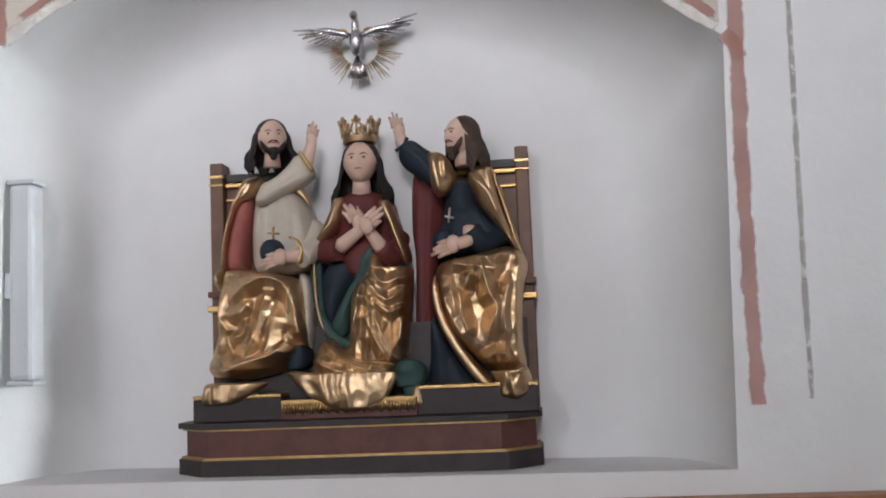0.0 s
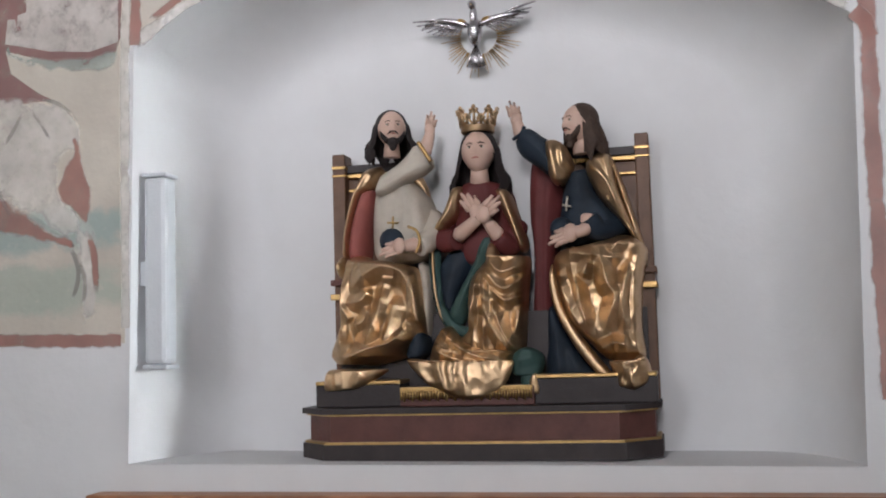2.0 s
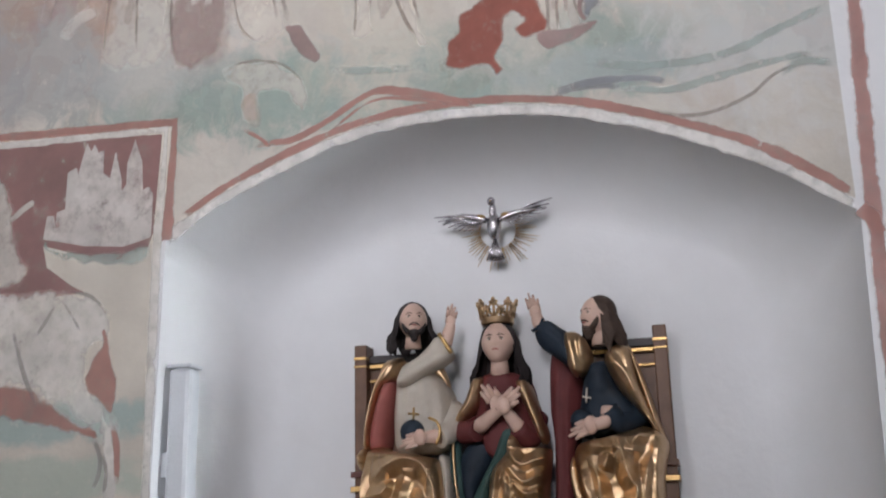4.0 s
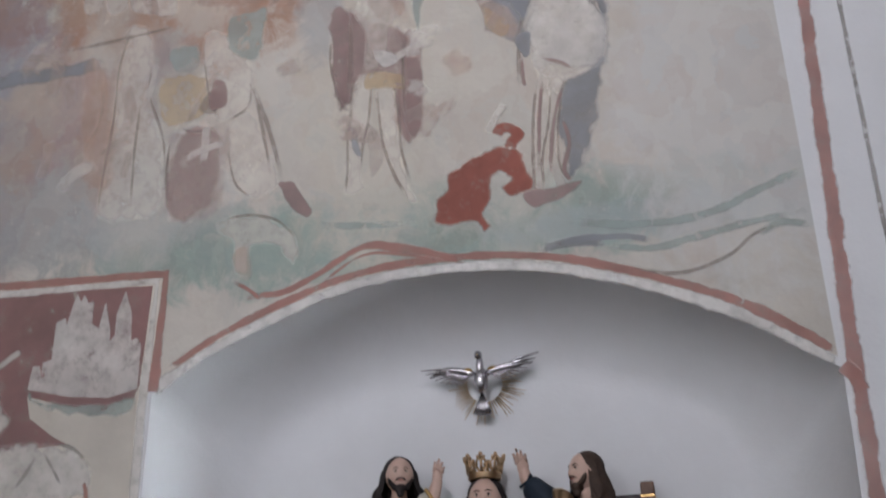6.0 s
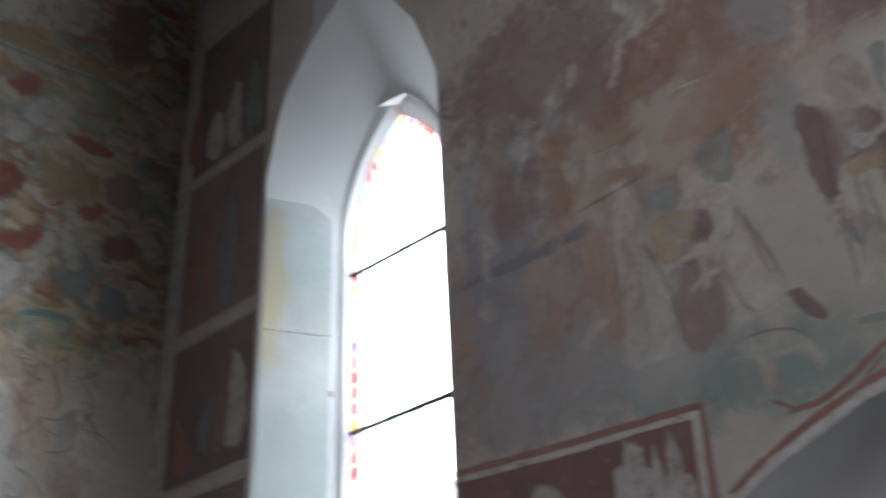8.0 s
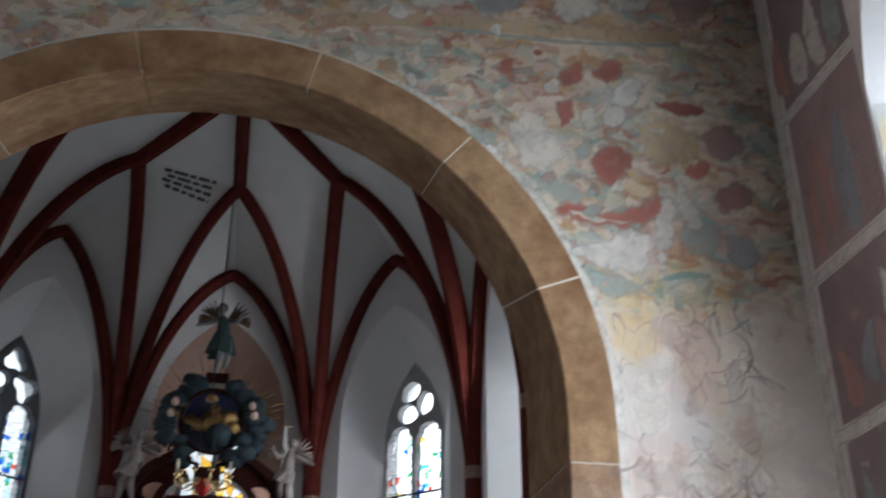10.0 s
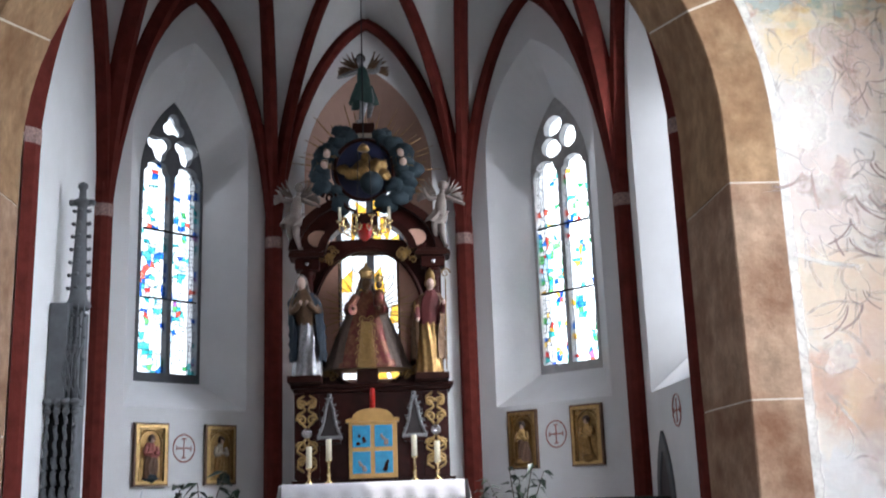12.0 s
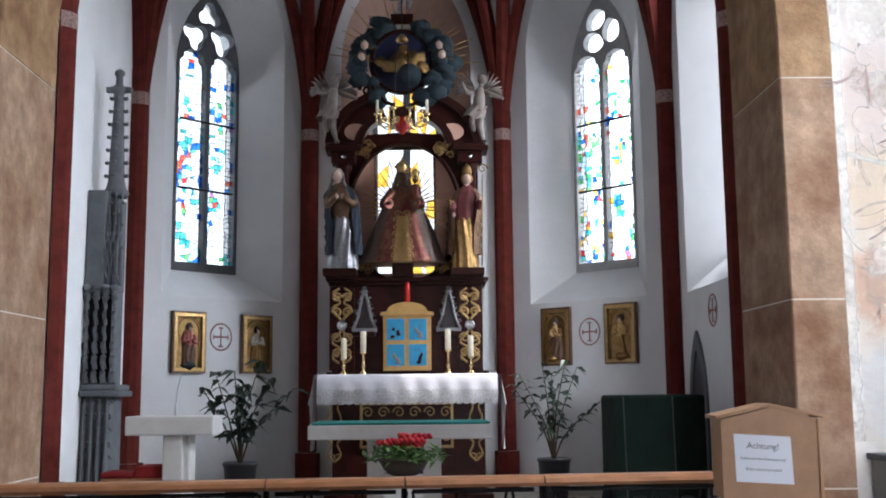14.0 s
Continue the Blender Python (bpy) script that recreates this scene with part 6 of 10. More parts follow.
def winged(name_label, x, z, h, y, mats, seed, side, group="", skirt=False):
    """A plain winged carved figure in one mesh: striding legs, loincloth or skirt, open arms, feathered wings. mats: body, cloth, wings, hair."""
    bm = B()

    def T(pts, rs, mi):
        line = smooth_line([(x + side * a * h, y + b * h, z + c * h) for a, b, c in pts], 4)
        n = len(line) - 1
        tube(bm, line, [rs[0] + (rs[-1] - rs[0]) * i / n if len(rs) == 2 else (rs[0] + (rs[1] - rs[0]) * 2 * i / n if i < n / 2 else rs[1] + (rs[2] - rs[1]) * (2 * i / n - 1)) for i in range(n + 1)], 10, mi)

    u = h
    T([(0.03, 0, 0.46), (0.00, -0.05, 0.26), (0.05, -0.01, 0.03)], (0.070 * u, 0.052 * u, 0.026 * u), 0)
    T([(-0.05, 0, 0.46), (-0.09, -0.03, 0.28), (-0.06, 0.04, 0.10)], (0.070 * u, 0.050 * u, 0.026 * u), 0)
    T([(0.05, -0.01, 0.03), (0.09, -0.07, 0.015)], (0.026 * u, 0.016 * u), 0)
    T([(-0.01, 0, 0.44), (0.0, -0.02, 0.60), (0.02, 0, 0.76)], (0.085 * u, 0.082 * u, 0.060 * u), 1 if skirt else 0)
    T([(0.02, 0, 0.74), (0.03, -0.01, 0.84)], (0.034 * u, 0.030 * u), 0)
    hc = (x + side * 0.04 * u, y - 0.02 * u, z + 0.885 * u)
    ball(bm, hc, (0.050 * u, 0.054 * u, 0.064 * u), 14, None, 0)
    lump(bm, (hc[0], hc[1] + 0.02 * u, hc[2] + 0.02 * u), (0.058 * u, 0.054 * u, 0.060 * u), 3, 14, 0.3, 24.0, seed)
    T([(0.08, 0, 0.73), (0.20, -0.06, 0.66), (0.33, -0.10, 0.60)], (0.036 * u, 0.032 * u, 0.018 * u), 0)
    T([(-0.06, 0, 0.73), (-0.17, -0.07, 0.70), (-0.24, -0.10, 0.84)], (0.036 * u, 0.032 * u, 0.018 * u), 0)
    rows = []
    for j in range(13):
        t = j / 12
        q = (0.105 + (0.075 if skirt else 0.02) * t) * u
        rows.append([(x + side * (0.0 - 0.10 * t * (not skirt)) * u + q * (1 + 0.16 * math.sin(7 * a + 3 * t)) * math.cos(a), y + q * 0.75 * (1 + 0.16 * math.sin(7 * a + 3 * t)) * math.sin(a), z + (0.52 - (0.26 if skirt else 0.17) * t + 0.03 * math.sin(2 * a)) * u) for a in [2 * math.pi * i / 32 for i in range(33)]])
    sheet(bm, rows, 1)
    for e in (-1, 1):
        for k in range(8):
            a = radians(80 - 15 * k)
            l = (0.29 - 0.020 * k) * u
            r0 = Vector((x + e * (0.06 + 0.014 * k) * u, y + 0.06 * u, z + (0.76 + 0.03 * (k < 4)) * u))
            tip = r0 + Vector((e * l * math.cos(a) * 0.8 + e * 0.05 * u, 0.05 * u, l * math.sin(a) * 0.9))
            tube(bm, [r0, r0.lerp(tip, 0.55) + Vector((e * 0.02 * u, -0.01 * u, 0.01 * u)), tip], [0.030 * u, 0.046 * u, 0.020 * u], 8, 2, 0.25)
    return solo("statue", bm, list(mats), name_label, "statue", group)


(lx, lz), (rx2, rz2) = (-0.976, 2.984), (0.541, 2.974)
saint("silvered and gilded standing statue with a pale veil on the altarpiece", lx, 3.06, 1.27, RY - 0.18, [M_OLDSILVER, M_SAINTBROWN, M_FLESH, M_WHITECARVE, M_BLUE], 1, "altar statues")
saint("gilded standing statue with a mitre and a staff on the altarpiece", rx2, 3.06, 1.22, RY - 0.18, [M_OLDGOLD, M_ROBER, M_FLESH, M_OLDGOLD, M_SAINTBROWN], 4, "altar statues", mitre=True)
for x in (lx, rx2):
    rect("pedestal", x - 0.20, x + 0.20, 2.976, 3.06, RY - 0.36, RY + 0.02, M_DARKWOOD)
winged("white painted carved winged statue on the altarpiece cornice", -1.09, 4.64, 0.90, RY - 0.04, [M_WHITECARVE] * 4, 2, 1, "winged statues")
winged("white painted carved winged statue on the altarpiece cornice", 0.72, 4.64, 0.90, RY - 0.04, [M_WHITECARVE] * 4, 5, 1, "winged statues")
winged("carved armoured winged statue in a green skirt crowning the altarpiece", gx + 0.01, gz + 0.62, 1.0, RY, [M_OLDSILVER, M_GREEN, M_SAINTBROWN, M_HAIRB], 7, -1, skirt=True)

# robed statue in the oval
bm = B()
mx, mz = (-0.235, 3.111)
rows = []
for j in range(30):
    t = j / 29
    rad = 0.45 * (1 - t) ** 0.75 + 0.07 + 0.05 * math.exp(-((t - 0.88) / 0.1) ** 2)
    row = []
    for i in range(60):
        a = 2 * math.pi * i / 60
        f = 1 + 0.09 * (1 - abs(math.sin(a * 9 + math.sin(t * 3)))) ** 2 * (1 - t)
        row.append((mx + rad * f * math.cos(a), RY + 0.02 + rad * 0.55 * f * math.sin(a), mz + 0.03 + 0.98 * t))
    rows.append(row)
V = sheet(bm, rows, 0, closed_u=True)
bm.faces.new(V[0])
for f in bm.faces:
    c = f.calc_center_median()
    k = (c.x - mx) / (0.45 * (1 - (c.z - mz) / 1.0) + 0.1)
    f.material_index = 1 if abs(k) > 0.62 else (2 if abs(k + 0.02) < 0.20 and c.z < mz + 0.62 else 0)
ball(bm, (mx, RY - 0.05, mz + 1.09), (0.058, 0.06, 0.078), 16, None, 3)
tube(bm, [(mx, RY - 0.02, mz + 1.05), (mx, RY - 0.01, mz + 0.95)], 0.045, 10, 3)
lump(bm, (mx, RY + 0.0, mz + 1.10), (0.085, 0.07, 0.105), 1, 16, 0.1, 14.0, 3.0)
for e in (-1, 1):
    tube(bm, smooth_line([(mx + e * 0.07, RY, mz + 1.10), (mx + e * 0.11, RY - 0.02, mz + 0.98), (mx + e * 0.17, RY - 0.04, mz + 0.84)], 4), 0.04, 8, 1, 0.6)
    tube(bm, smooth_line([(mx + e * 0.12, RY - 0.04, mz + 0.93), (mx + e * 0.22, RY - 0.12, mz + 0.76), (mx + e * 0.16, RY - 0.24, mz + 0.74)], 4), [0.06] * 5 + [0.065] * 4, 10, 0)
    ball(bm, (mx + e * 0.15, RY - 0.27, mz + 0.75), (0.024, 0.03, 0.024), 8, None, 3)
lathe(bm, [(0.0, 0.0), (0.075, 0.02), (0.07, 0.12), (0.05, 0.20), (0.0, 0.22)], (mx + 0.16, RY - 0.16, mz + 0.78), 14, 0)
ball(bm, (mx + 0.16, RY - 0.17, mz + 1.05), (0.040, 0.042, 0.050), 12, None, 3)
for bx_, by_, bz_, q in ((mx, RY - 0.03, mz + 1.16, 1.0), (mx + 0.16, RY - 0.17, mz + 1.085, 0.6)):
    lathe(bm, [(0.065 * q, 0), (0.075 * q, 0.012 * q), (0.07 * q, 0.03 * q), (0.085 * q, 0.07 * q), (0.075 * q, 0.11 * q), (0.03 * q, 0.15 * q), (0.014 * q, 0.17 * q), (0.02 * q, 0.19 * q), (0.0, 0.21 * q)], (bx_, by_, bz_), 16, 2)
    for k in range(8):
        a = 2 * math.pi * k / 8
        ball(bm, (bx_ + 0.088 * q * math.cos(a), by_ + 0.088 * q * math.sin(a), bz_ + 0.075 * q), 0.016 * q, 6, None, 2)
for e in (-1, 1):
    for k in range(7):
        t = k / 7
        rad = 0.45 * (1 - t * 0.8) ** 0.75 + 0.09
        scroll(bm, (mx + e * (0.10 - 0.05 * t), mz + 0.10 + 0.62 * t), 0.045, 1.3, e if k % 2 else -e, 2, 0.007, RY + 0.01 - rad * 0.56)
solo("statue", bm, [M_GARB, M_VEIL, M_GOLDTRIM, M_SAINTBROWN], "crowned statue in a wide brocade robe before the window", "statue")
rect("pedestal", mx - 0.13, mx + 0.13, 2.976, mz + 0.035, RY - 0.12, RY + 0.16, M_DARKWOOD)
bm = B()
for k in range(40):
    a = 2 * math.pi * k / 40 + rng.uniform(-0.03, 0.03)
    l = rng.uniform(0.48, 0.64)
    tube(bm, [(mx + 0.2 * math.cos(a), RY + 0.2, mz + 0.78 + 0.2 * math.sin(a)), (mx + l * math.cos(a), RY + 0.2, mz + 0.78 + l * 1.1 * math.sin(a))], [0.012, 0.003], 6)
part("halo", bm, M_GOLDTRIM, ret)

# tabernacle
tab = thing("tabernacle", ((-0.185, 1.866)[0], RY - 0.05, 1.85), "honey-gilded tabernacle with four sky-blue enamel panels", "tabernacle")
(tx0, tz0), (tx1, tz1) = (-0.470, 1.889), (0.104, 2.509)
bm = B()
box(bm, tx0, tx1, RY - 0.16, RY + 0.02, 1.852, tz1, 0.008)
part("case", bm, M_OCHREWOOD, tab)
bm = B()
tm = (tx0 + tx1) / 2
plate(bm, [[(tx0 - 0.03, tz1), (tx1 + 0.03, tz1), (tx1 + 0.03, tz1 + 0.035)] + [(tm + 0.24 * math.cos(a), tz1 + 0.05 + 0.11 * math.sin(a)) for a in [math.pi * i / 12 for i in range(13)]] + [(tx0 - 0.03, tz1 + 0.035)]], lambda u, v, w: (u, RY - 0.18 - w, v), 0.0, -0.18)
part("gable", bm, M_OCHREWOOD, tab)
for i in (0, 1):
    for j in (0, 1):
        x0 = tx0 + 0.045 + i * (tx1 - tx0 - 0.05) / 2
        z0 = 1.90 + j * (tz1 - 1.90) / 2
        bm = B()
        box(bm, x0, x0 + (tx1 - tx0) / 2 - 0.075, RY - 0.172, RY - 0.16, z0 + 0.01, z0 + (tz1 - 1.90) / 2 - 0.04, 0.003)
        p = part("enamel_panel", bm, M_SAPPHIRE, tab, "sky-blue enamel panel")
        bm = B()
        q = random.Random(i * 5 + j)
        cxp = x0 + ((tx1 - tx0) / 2 - 0.075) / 2
        for k in range(4):
            ball(bm, (cxp + q.uniform(-0.05, 0.05), RY - 0.176, z0 + 0.05 + 0.03 * k), (0.03 - 0.004 * k, 0.006, 0.022), 8)
        part("relief", bm, [M_WHITECARVE, M_DARKWOOD][(i + j) % 2], p)
# reliquaries
for x in ((-0.695, 2.345)[0], (0.315, 2.351)[0]):
    rq = thing("reliquary", (x, RY - 0.08, 2.33), "pyramid-shaped silver reliquary on a small bracket", "reliquary", "reliquaries")
    bm = B()
    for s in (-1, 1):
        tube(bm, smooth_line([(x + s * 0.13, RY - 0.09, 2.36), (x + s * 0.075, RY - 0.09, 2.5), (x + s * 0.045, RY - 0.09, 2.66), (x, RY - 0.09, 2.83)], 4), 0.018, 6)
        for k in range(7):
            q = random.Random(k * 3 + s)
            c = Vector((x + s * (0.12 - 0.016 * k), RY - 0.10, 2.38 + 0.066 * k))
            for j in range(3):
                a = q.uniform(-0.6, 2.2)
                tube(bm, [c, c + Vector((s * 0.045 * math.cos(a), -0.01, 0.045 * math.sin(a)))], [0.011, 0.004], 5, 0, 0.5)
    ball(bm, (x, RY - 0.09, 2.84), 0.03, 8)
    part("silver_frame", bm, M_OLDSILVER, rq)
    bm = B()
    box(bm, x - 0.15, x + 0.15, RY - 0.14, RY - 0.03, 2.32, 2.36, 0.006)
    part("foot", bm, M_OLDSILVER, rq)
    bm = B()
    plate(bm, [[(x - 0.09, 2.36), (x + 0.09, 2.36), (x, 2.74)]], lambda u, v, w: (u, RY - 0.07 - w, v), 0.0, -0.02)
    part("dark_field", bm, M_BLACKW, rq)
    rect("bracket", x - 0.13, x + 0.13, 2.27, 2.32, RY - 0.15, RY, M_DARKWOOD)
# candlesticks
for (x, _), (_, zt) in zip([(-0.93, 1.87), (-0.70, 1.87), (0.30, 1.88), (0.57, 1.89)], [(-0.93, 2.23), (-0.70, 2.31), (0.31, 2.33), (0.57, 2.25)]):
    cs = thing("candlestick", (x, RY - 0.22, 1.76), "turned brass candlestick with a cream altar candle", "candlestick", "altar candlesticks")
    zc = zt - 0.24
    y = RY - 0.24
    bm = B()
    lathe(bm, [(0.055, 1.805), (0.058, 1.815), (0.02, 1.85), (0.016, 1.88), (0.032, 1.905), (0.016, 1.93), (0.016, zc - 0.03), (0.042, zc - 0.012), (0.042, zc), (0.02, zc)], (x, y, 0), 14)
    part("stick", bm, M_BRASS, cs)
    bm = B()
    lathe(bm, [(0.034, zc), (0.034, zt), (0.02, zt + 0.008), (0.0, zt + 0.004)], (x, y, 0), 12)
    part("candle", bm, M_WAX, cs)
x, z = (-0.182, 2.731)
sl = thing("sanctuary_candle", (x, RY - 0.05, 2.50), "red glass candle standing over the tabernacle", "candle")
bm = B()
lathe(bm, [(0.035, tz1 + 0.14), (0.036, z + 0.16), (0.028, z + 0.18), (0.0, z + 0.18)], (x, RY - 0.10, 0), 14)
part("glass", bm, M_REDGLASS, sl)

# hanging lamp with candle arms on a long cord
hx, hz = (-0.206, 4.466)
hl = thing("hanging_lamp", (hx, 11.0, hz), "hanging ruby glass lamp with brass arms and white candles", "hanging lamp")
bm = B()
lathe(bm, [(0.02, -0.10), (0.065, -0.06), (0.085, 0.0), (0.08, 0.05), (0.06, 0.08)], (hx, 11.0, hz), 16)
part("ruby_glass", bm, M_REDGLASS, hl)
bm = B()
for k in range(10):
    a = 2 * math.pi * k / 10
    c, s = math.cos(a), math.sin(a)
    tube(bm, smooth_line([(hx + 0.08 * c, 11 + 0.08 * s, hz + 0.06), (hx + 0.17 * c, 11 + 0.17 * s, hz - 0.02), (hx + 0.27 * c, 11 + 0.27 * s, hz + 0.02), (hx + 0.27 * c, 11 + 0.27 * s, hz + 0.12)], 4), 0.009, 6)
    scroll(bm, (hx + 0.17 * c, hz + 0.03), 0.03, 1.2, 1, 0, 0.006, 11 + 0.17 * s)
    lathe(bm, [(0.0, 0.10), (0.035, 0.11), (0.04, 0.125), (0.0, 0.12)], (hx + 0.27 * c, 11 + 0.27 * s, hz), 8)
part("arm_crown", bm, M_BRASS, hl)
for k in range(0, 10, 5):
    a = 2 * math.pi * k / 10
    bm = B()
    lathe(bm, [(0.016, 0.12), (0.016, 0.28), (0.0, 0.285)], (hx + 0.27 * math.cos(a), 11 + 0.27 * math.sin(a), hz), 8)
    part("candle", bm, M_WAX, hl)
for s in (-1, 1):
    bm = B()
    tube(bm, [(hx + s * 0.085, 11.0, hz + 0.06), (hx + s * 0.06, 11.0, hz + 0.95)], 0.006, 5)
    part("chain", bm, M_IRON, hl)
bm = B()
lathe(bm, [(0.0, 0.93), (0.07, 0.94), (0.05, 0.99), (0.0, 1.03)], (hx, 11.0, hz), 12)
part("canopy", bm, M_OLDGOLD, hl)
bm = B()
tube(bm, [(hx, 11.0, hz + 1.0), (hx, 10.98, 9.2)], 0.008, 6)
part("cord", bm, M_IRON, hl)

# free-standing altar with a teal cover
fa = thing("stone_altar", (AX, 9.9, FLOOR_C), "pale stone altar table under a teal cloth", "altar")
(x0, z1), (x1, _) = (-1.041, 1.307), (0.632, 1.322)
bm = B()
box(bm, x0, x1, 9.55, 10.35, z1 - 0.13, z1, 0.01)
part("slab", bm, M_STONEW, fa)
for px in [(-0.43, 1.05), (0.08, 1.05)]:
    bm = B()
    box(bm, px[0] - 0.085, px[0] + 0.085, 9.7, 10.2, FLOOR_C, z1 - 0.13, 0.01)
    part("leg", bm, M_STONEW, fa)
bm = B()
box(bm, x0 + 0.03, x1 - 0.02, 9.56, 10.38, z1, z1 + 0.022, 0.008)
solo("altar_cover", bm, M_TEAL, "teal cloth cover lying on the stone altar", "cloth")

# flower basket
bx, bz = (-0.163, 0.909)
fb = thing("flower_basket", (bx, 8.9, bz), "dark wicker basket of red flowers and green leaves", "flower basket")
bm = B()
lathe(bm, [(0.10, 0), (0.17, 0.05), (0.21, 0.13), (0.20, 0.14), (0.12, 0.05)], (bx, 8.9, bz), 24)
for k in range(5):
    tube(bm, [(bx + (0.13 + 0.02 * k) * math.cos(a), 8.9 + (0.13 + 0.02 * k) * math.sin(a), bz + 0.03 + 0.025 * k) for a in [2 * math.pi * i / 28 for i in range(28)]], 0.011, 5, closed=True)
part("basket", bm, M_BASKET, fb)
bm = B()
box(bm, bx - 0.16, bx + 0.16, 8.75, 9.05, FLOOR_C, bz + 0.004, 0.01)
solo("flower_stand", bm, M_STONEW, "pale stone block carrying the flower basket", "stand")
rng = random.Random(8)
leafm = bpy.data.meshes.new("leaf")
leafm.from_pydata([(0, 0, 0), (0.3, 0.22, 0.08), (1, 0, -0.05), (0.3, -0.22, 0.08), (0.5, 0, 0.0)], [], [(0, 1, 4), (1, 2, 4), (0, 4, 3), (4, 2, 3)])
leafm.materials.append(M_LEAF)
leafg = leafm.copy()
leafg.materials.clear()
leafg.materials.append(M_LEAF2)


def leaf(me, parent, at, size, rz, ry, rx=0.0, nm="leaf"):
    ob = new(nm, me)
    ob.parent = parent
    ob.matrix_basis = Matrix.Translation(Vector(at) - Vector(parent["base"])) @ Euler((rx, ry, rz)).to_matrix().to_4x4() @ Matrix.Diagonal((size, size, size, 1))


for k in range(240):
    a, r = rng.uniform(0, 6.28), 0.33 * math.sqrt(rng.random())
    leaf(leafg, fb, (bx + r * math.cos(a), 8.9 + r * math.sin(a) * 0.8, bz + 0.14 + rng.uniform(-0.01, 0.09) - 0.25 * max(0, r - 0.2)), rng.uniform(0.07, 0.12), rng.uniform(0, 6.28), rng.uniform(-0.9, 0.6), rng.uniform(-0.5, 0.5))
for k in range(26):
    a, r = rng.uniform(0, 6.28), 0.18 * math.sqrt(rng.random())
    bm = B()
    c = (bx + r * math.cos(a) * 1.1, 8.88 + r * math.sin(a) * 0.8, bz + 0.275 + rng.uniform(-0.03, 0.05))
    for j in range(6):
        b = 2 * math.pi * j / 6
        ball(bm, (c[0] + 0.026 * math.cos(b), c[1] + 0.026 * math.sin(b), c[2] + 0.012 * (j % 2)), (0.024, 0.024, 0.02), 6)
    part("bloom", bm, M_ROSE, fb)

# reading desk
(x0, zt), (x1, _) = (-2.451, 1.430), (-1.728, 1.423)
am = thing("reading_desk", (x0 + 0.4, 8.95, FLOOR_C), "pale stone reading desk with a slab top and a thin microphone", "reading desk")
bm = B()
box(bm, x0, x1, 8.72, 9.15, zt - 0.165, zt - 0.01, 0.012)
part("slab", bm, M_STONEW, am)
(p0, _), (p1, _) = (-2.152, 1.171), (-1.935, 1.168)
bm = B()
box(bm, p0, p1 - 0.05, 8.78, 9.0, FLOOR_C, zt - 0.165, 0.015)
part("post", bm, M_STONEW, am)
bm = B()
box(bm, p1 - 0.09, p1, 8.85, 9.05, FLOOR_C, zt - 0.165, 0.02)
part("post", bm, M_STONEW, am)
bm = B()
mxp = (-2.088, 1.450)[0]
tube(bm, [(mxp, 8.95, zt - 0.01), (mxp, 8.95, zt + 0.10)], 0.012, 6)
tube(bm, smooth_line([(mxp, 8.95, zt + 0.10), (mxp + 0.01, 8.95, zt + 0.2), (mxp + 0.045, 8.92, zt + 0.33)], 4), 0.006, 6)
part("microphone", bm, M_GREYPL, am)

# kneeler with red cushions
kx = (-2.398, 0.932)
kn = thing("kneeler", (kx[0] - 0.05, 8.9, FLOOR_C), "low wooden kneeler with red cloth cushions", "kneeler")
bm = B()
box(bm, kx[0] - 0.28, kx[0] + 0.28, 8.85, 9.25, FLOOR_C, kx[1] - 0.02, 0.01)
part("frame", bm, M_WOOD, kn)
for a, b, h in ((-0.28, 0.0, 0.03), (0.0, 0.27, 0.075)):
    bm = B()
    box(bm, kx[0] + a, kx[0] + b, 8.84, 9.2, kx[1] - 0.02, kx[1] + h, 0.018)
    part("cushion", bm, M_REDCUSHION, kn)


def bush(x, y, top, seed, side, label, stems=9, size=1.0, per=2):
    """A potted rubber-leaved plant: thin forked stems and separate leaves."""
    r = random.Random(seed)
    pl = thing("potted_plant", (x, y, FLOOR_C), label, "potted plant", "potted plants")
    bm = B()
    lathe(bm, [(0.13, FLOOR_C), (0.17, FLOOR_C + 0.5), (0.185, FLOOR_C + 0.51), (0.18, FLOOR_C + 0.54), (0.15, FLOOR_C + 0.52), (0.0, FLOOR_C + 0.50)], (x, y, 0), 20)
    part("pot", bm, M_POT, pl)
    z0 = FLOOR_C + 0.5
    for s in range(stems):
        a = -1 + 2 * (s + r.random()) / stems
        tip = Vector((x + a * 0.55 + side * 0.3, y + r.uniform(-0.35, 0.25), top - abs(a) * 0.2 - r.uniform(0, 0.32)))
        mid = Vector((x + a * 0.16, y, z0 + (tip.z - z0) * 0.45))
        line = smooth_line([(x, y, z0), tuple(mid), tuple(tip)], 7)
        bm = B()
        tube(bm, line, [0.012 - 0.008 * i / (len(line) - 1) for i in range(len(line))], 6)
        part("stem", bm, M_STEM, pl)
        for i in range(6, len(line)):
            for q in range(per):
                p = line[i]
                leaf(leafm, pl, p, size * r.uniform(0.10, 0.17), r.uniform(0, 6.28), r.uniform(0.0, 0.9), r.uniform(-0.6, 0.6))


bush((-1.892, 0.833)[0], 11.0, 1.98, 3, 0.35, "potted rubber plant with dark glossy leaves by the altar", 7, 1.40, 2)
bush((1.383, 0.856)[0], 11.2, 1.98, 6, 0.0, "thin potted plant with small grey-green leaves by the altar", 7, 1.0, 2)

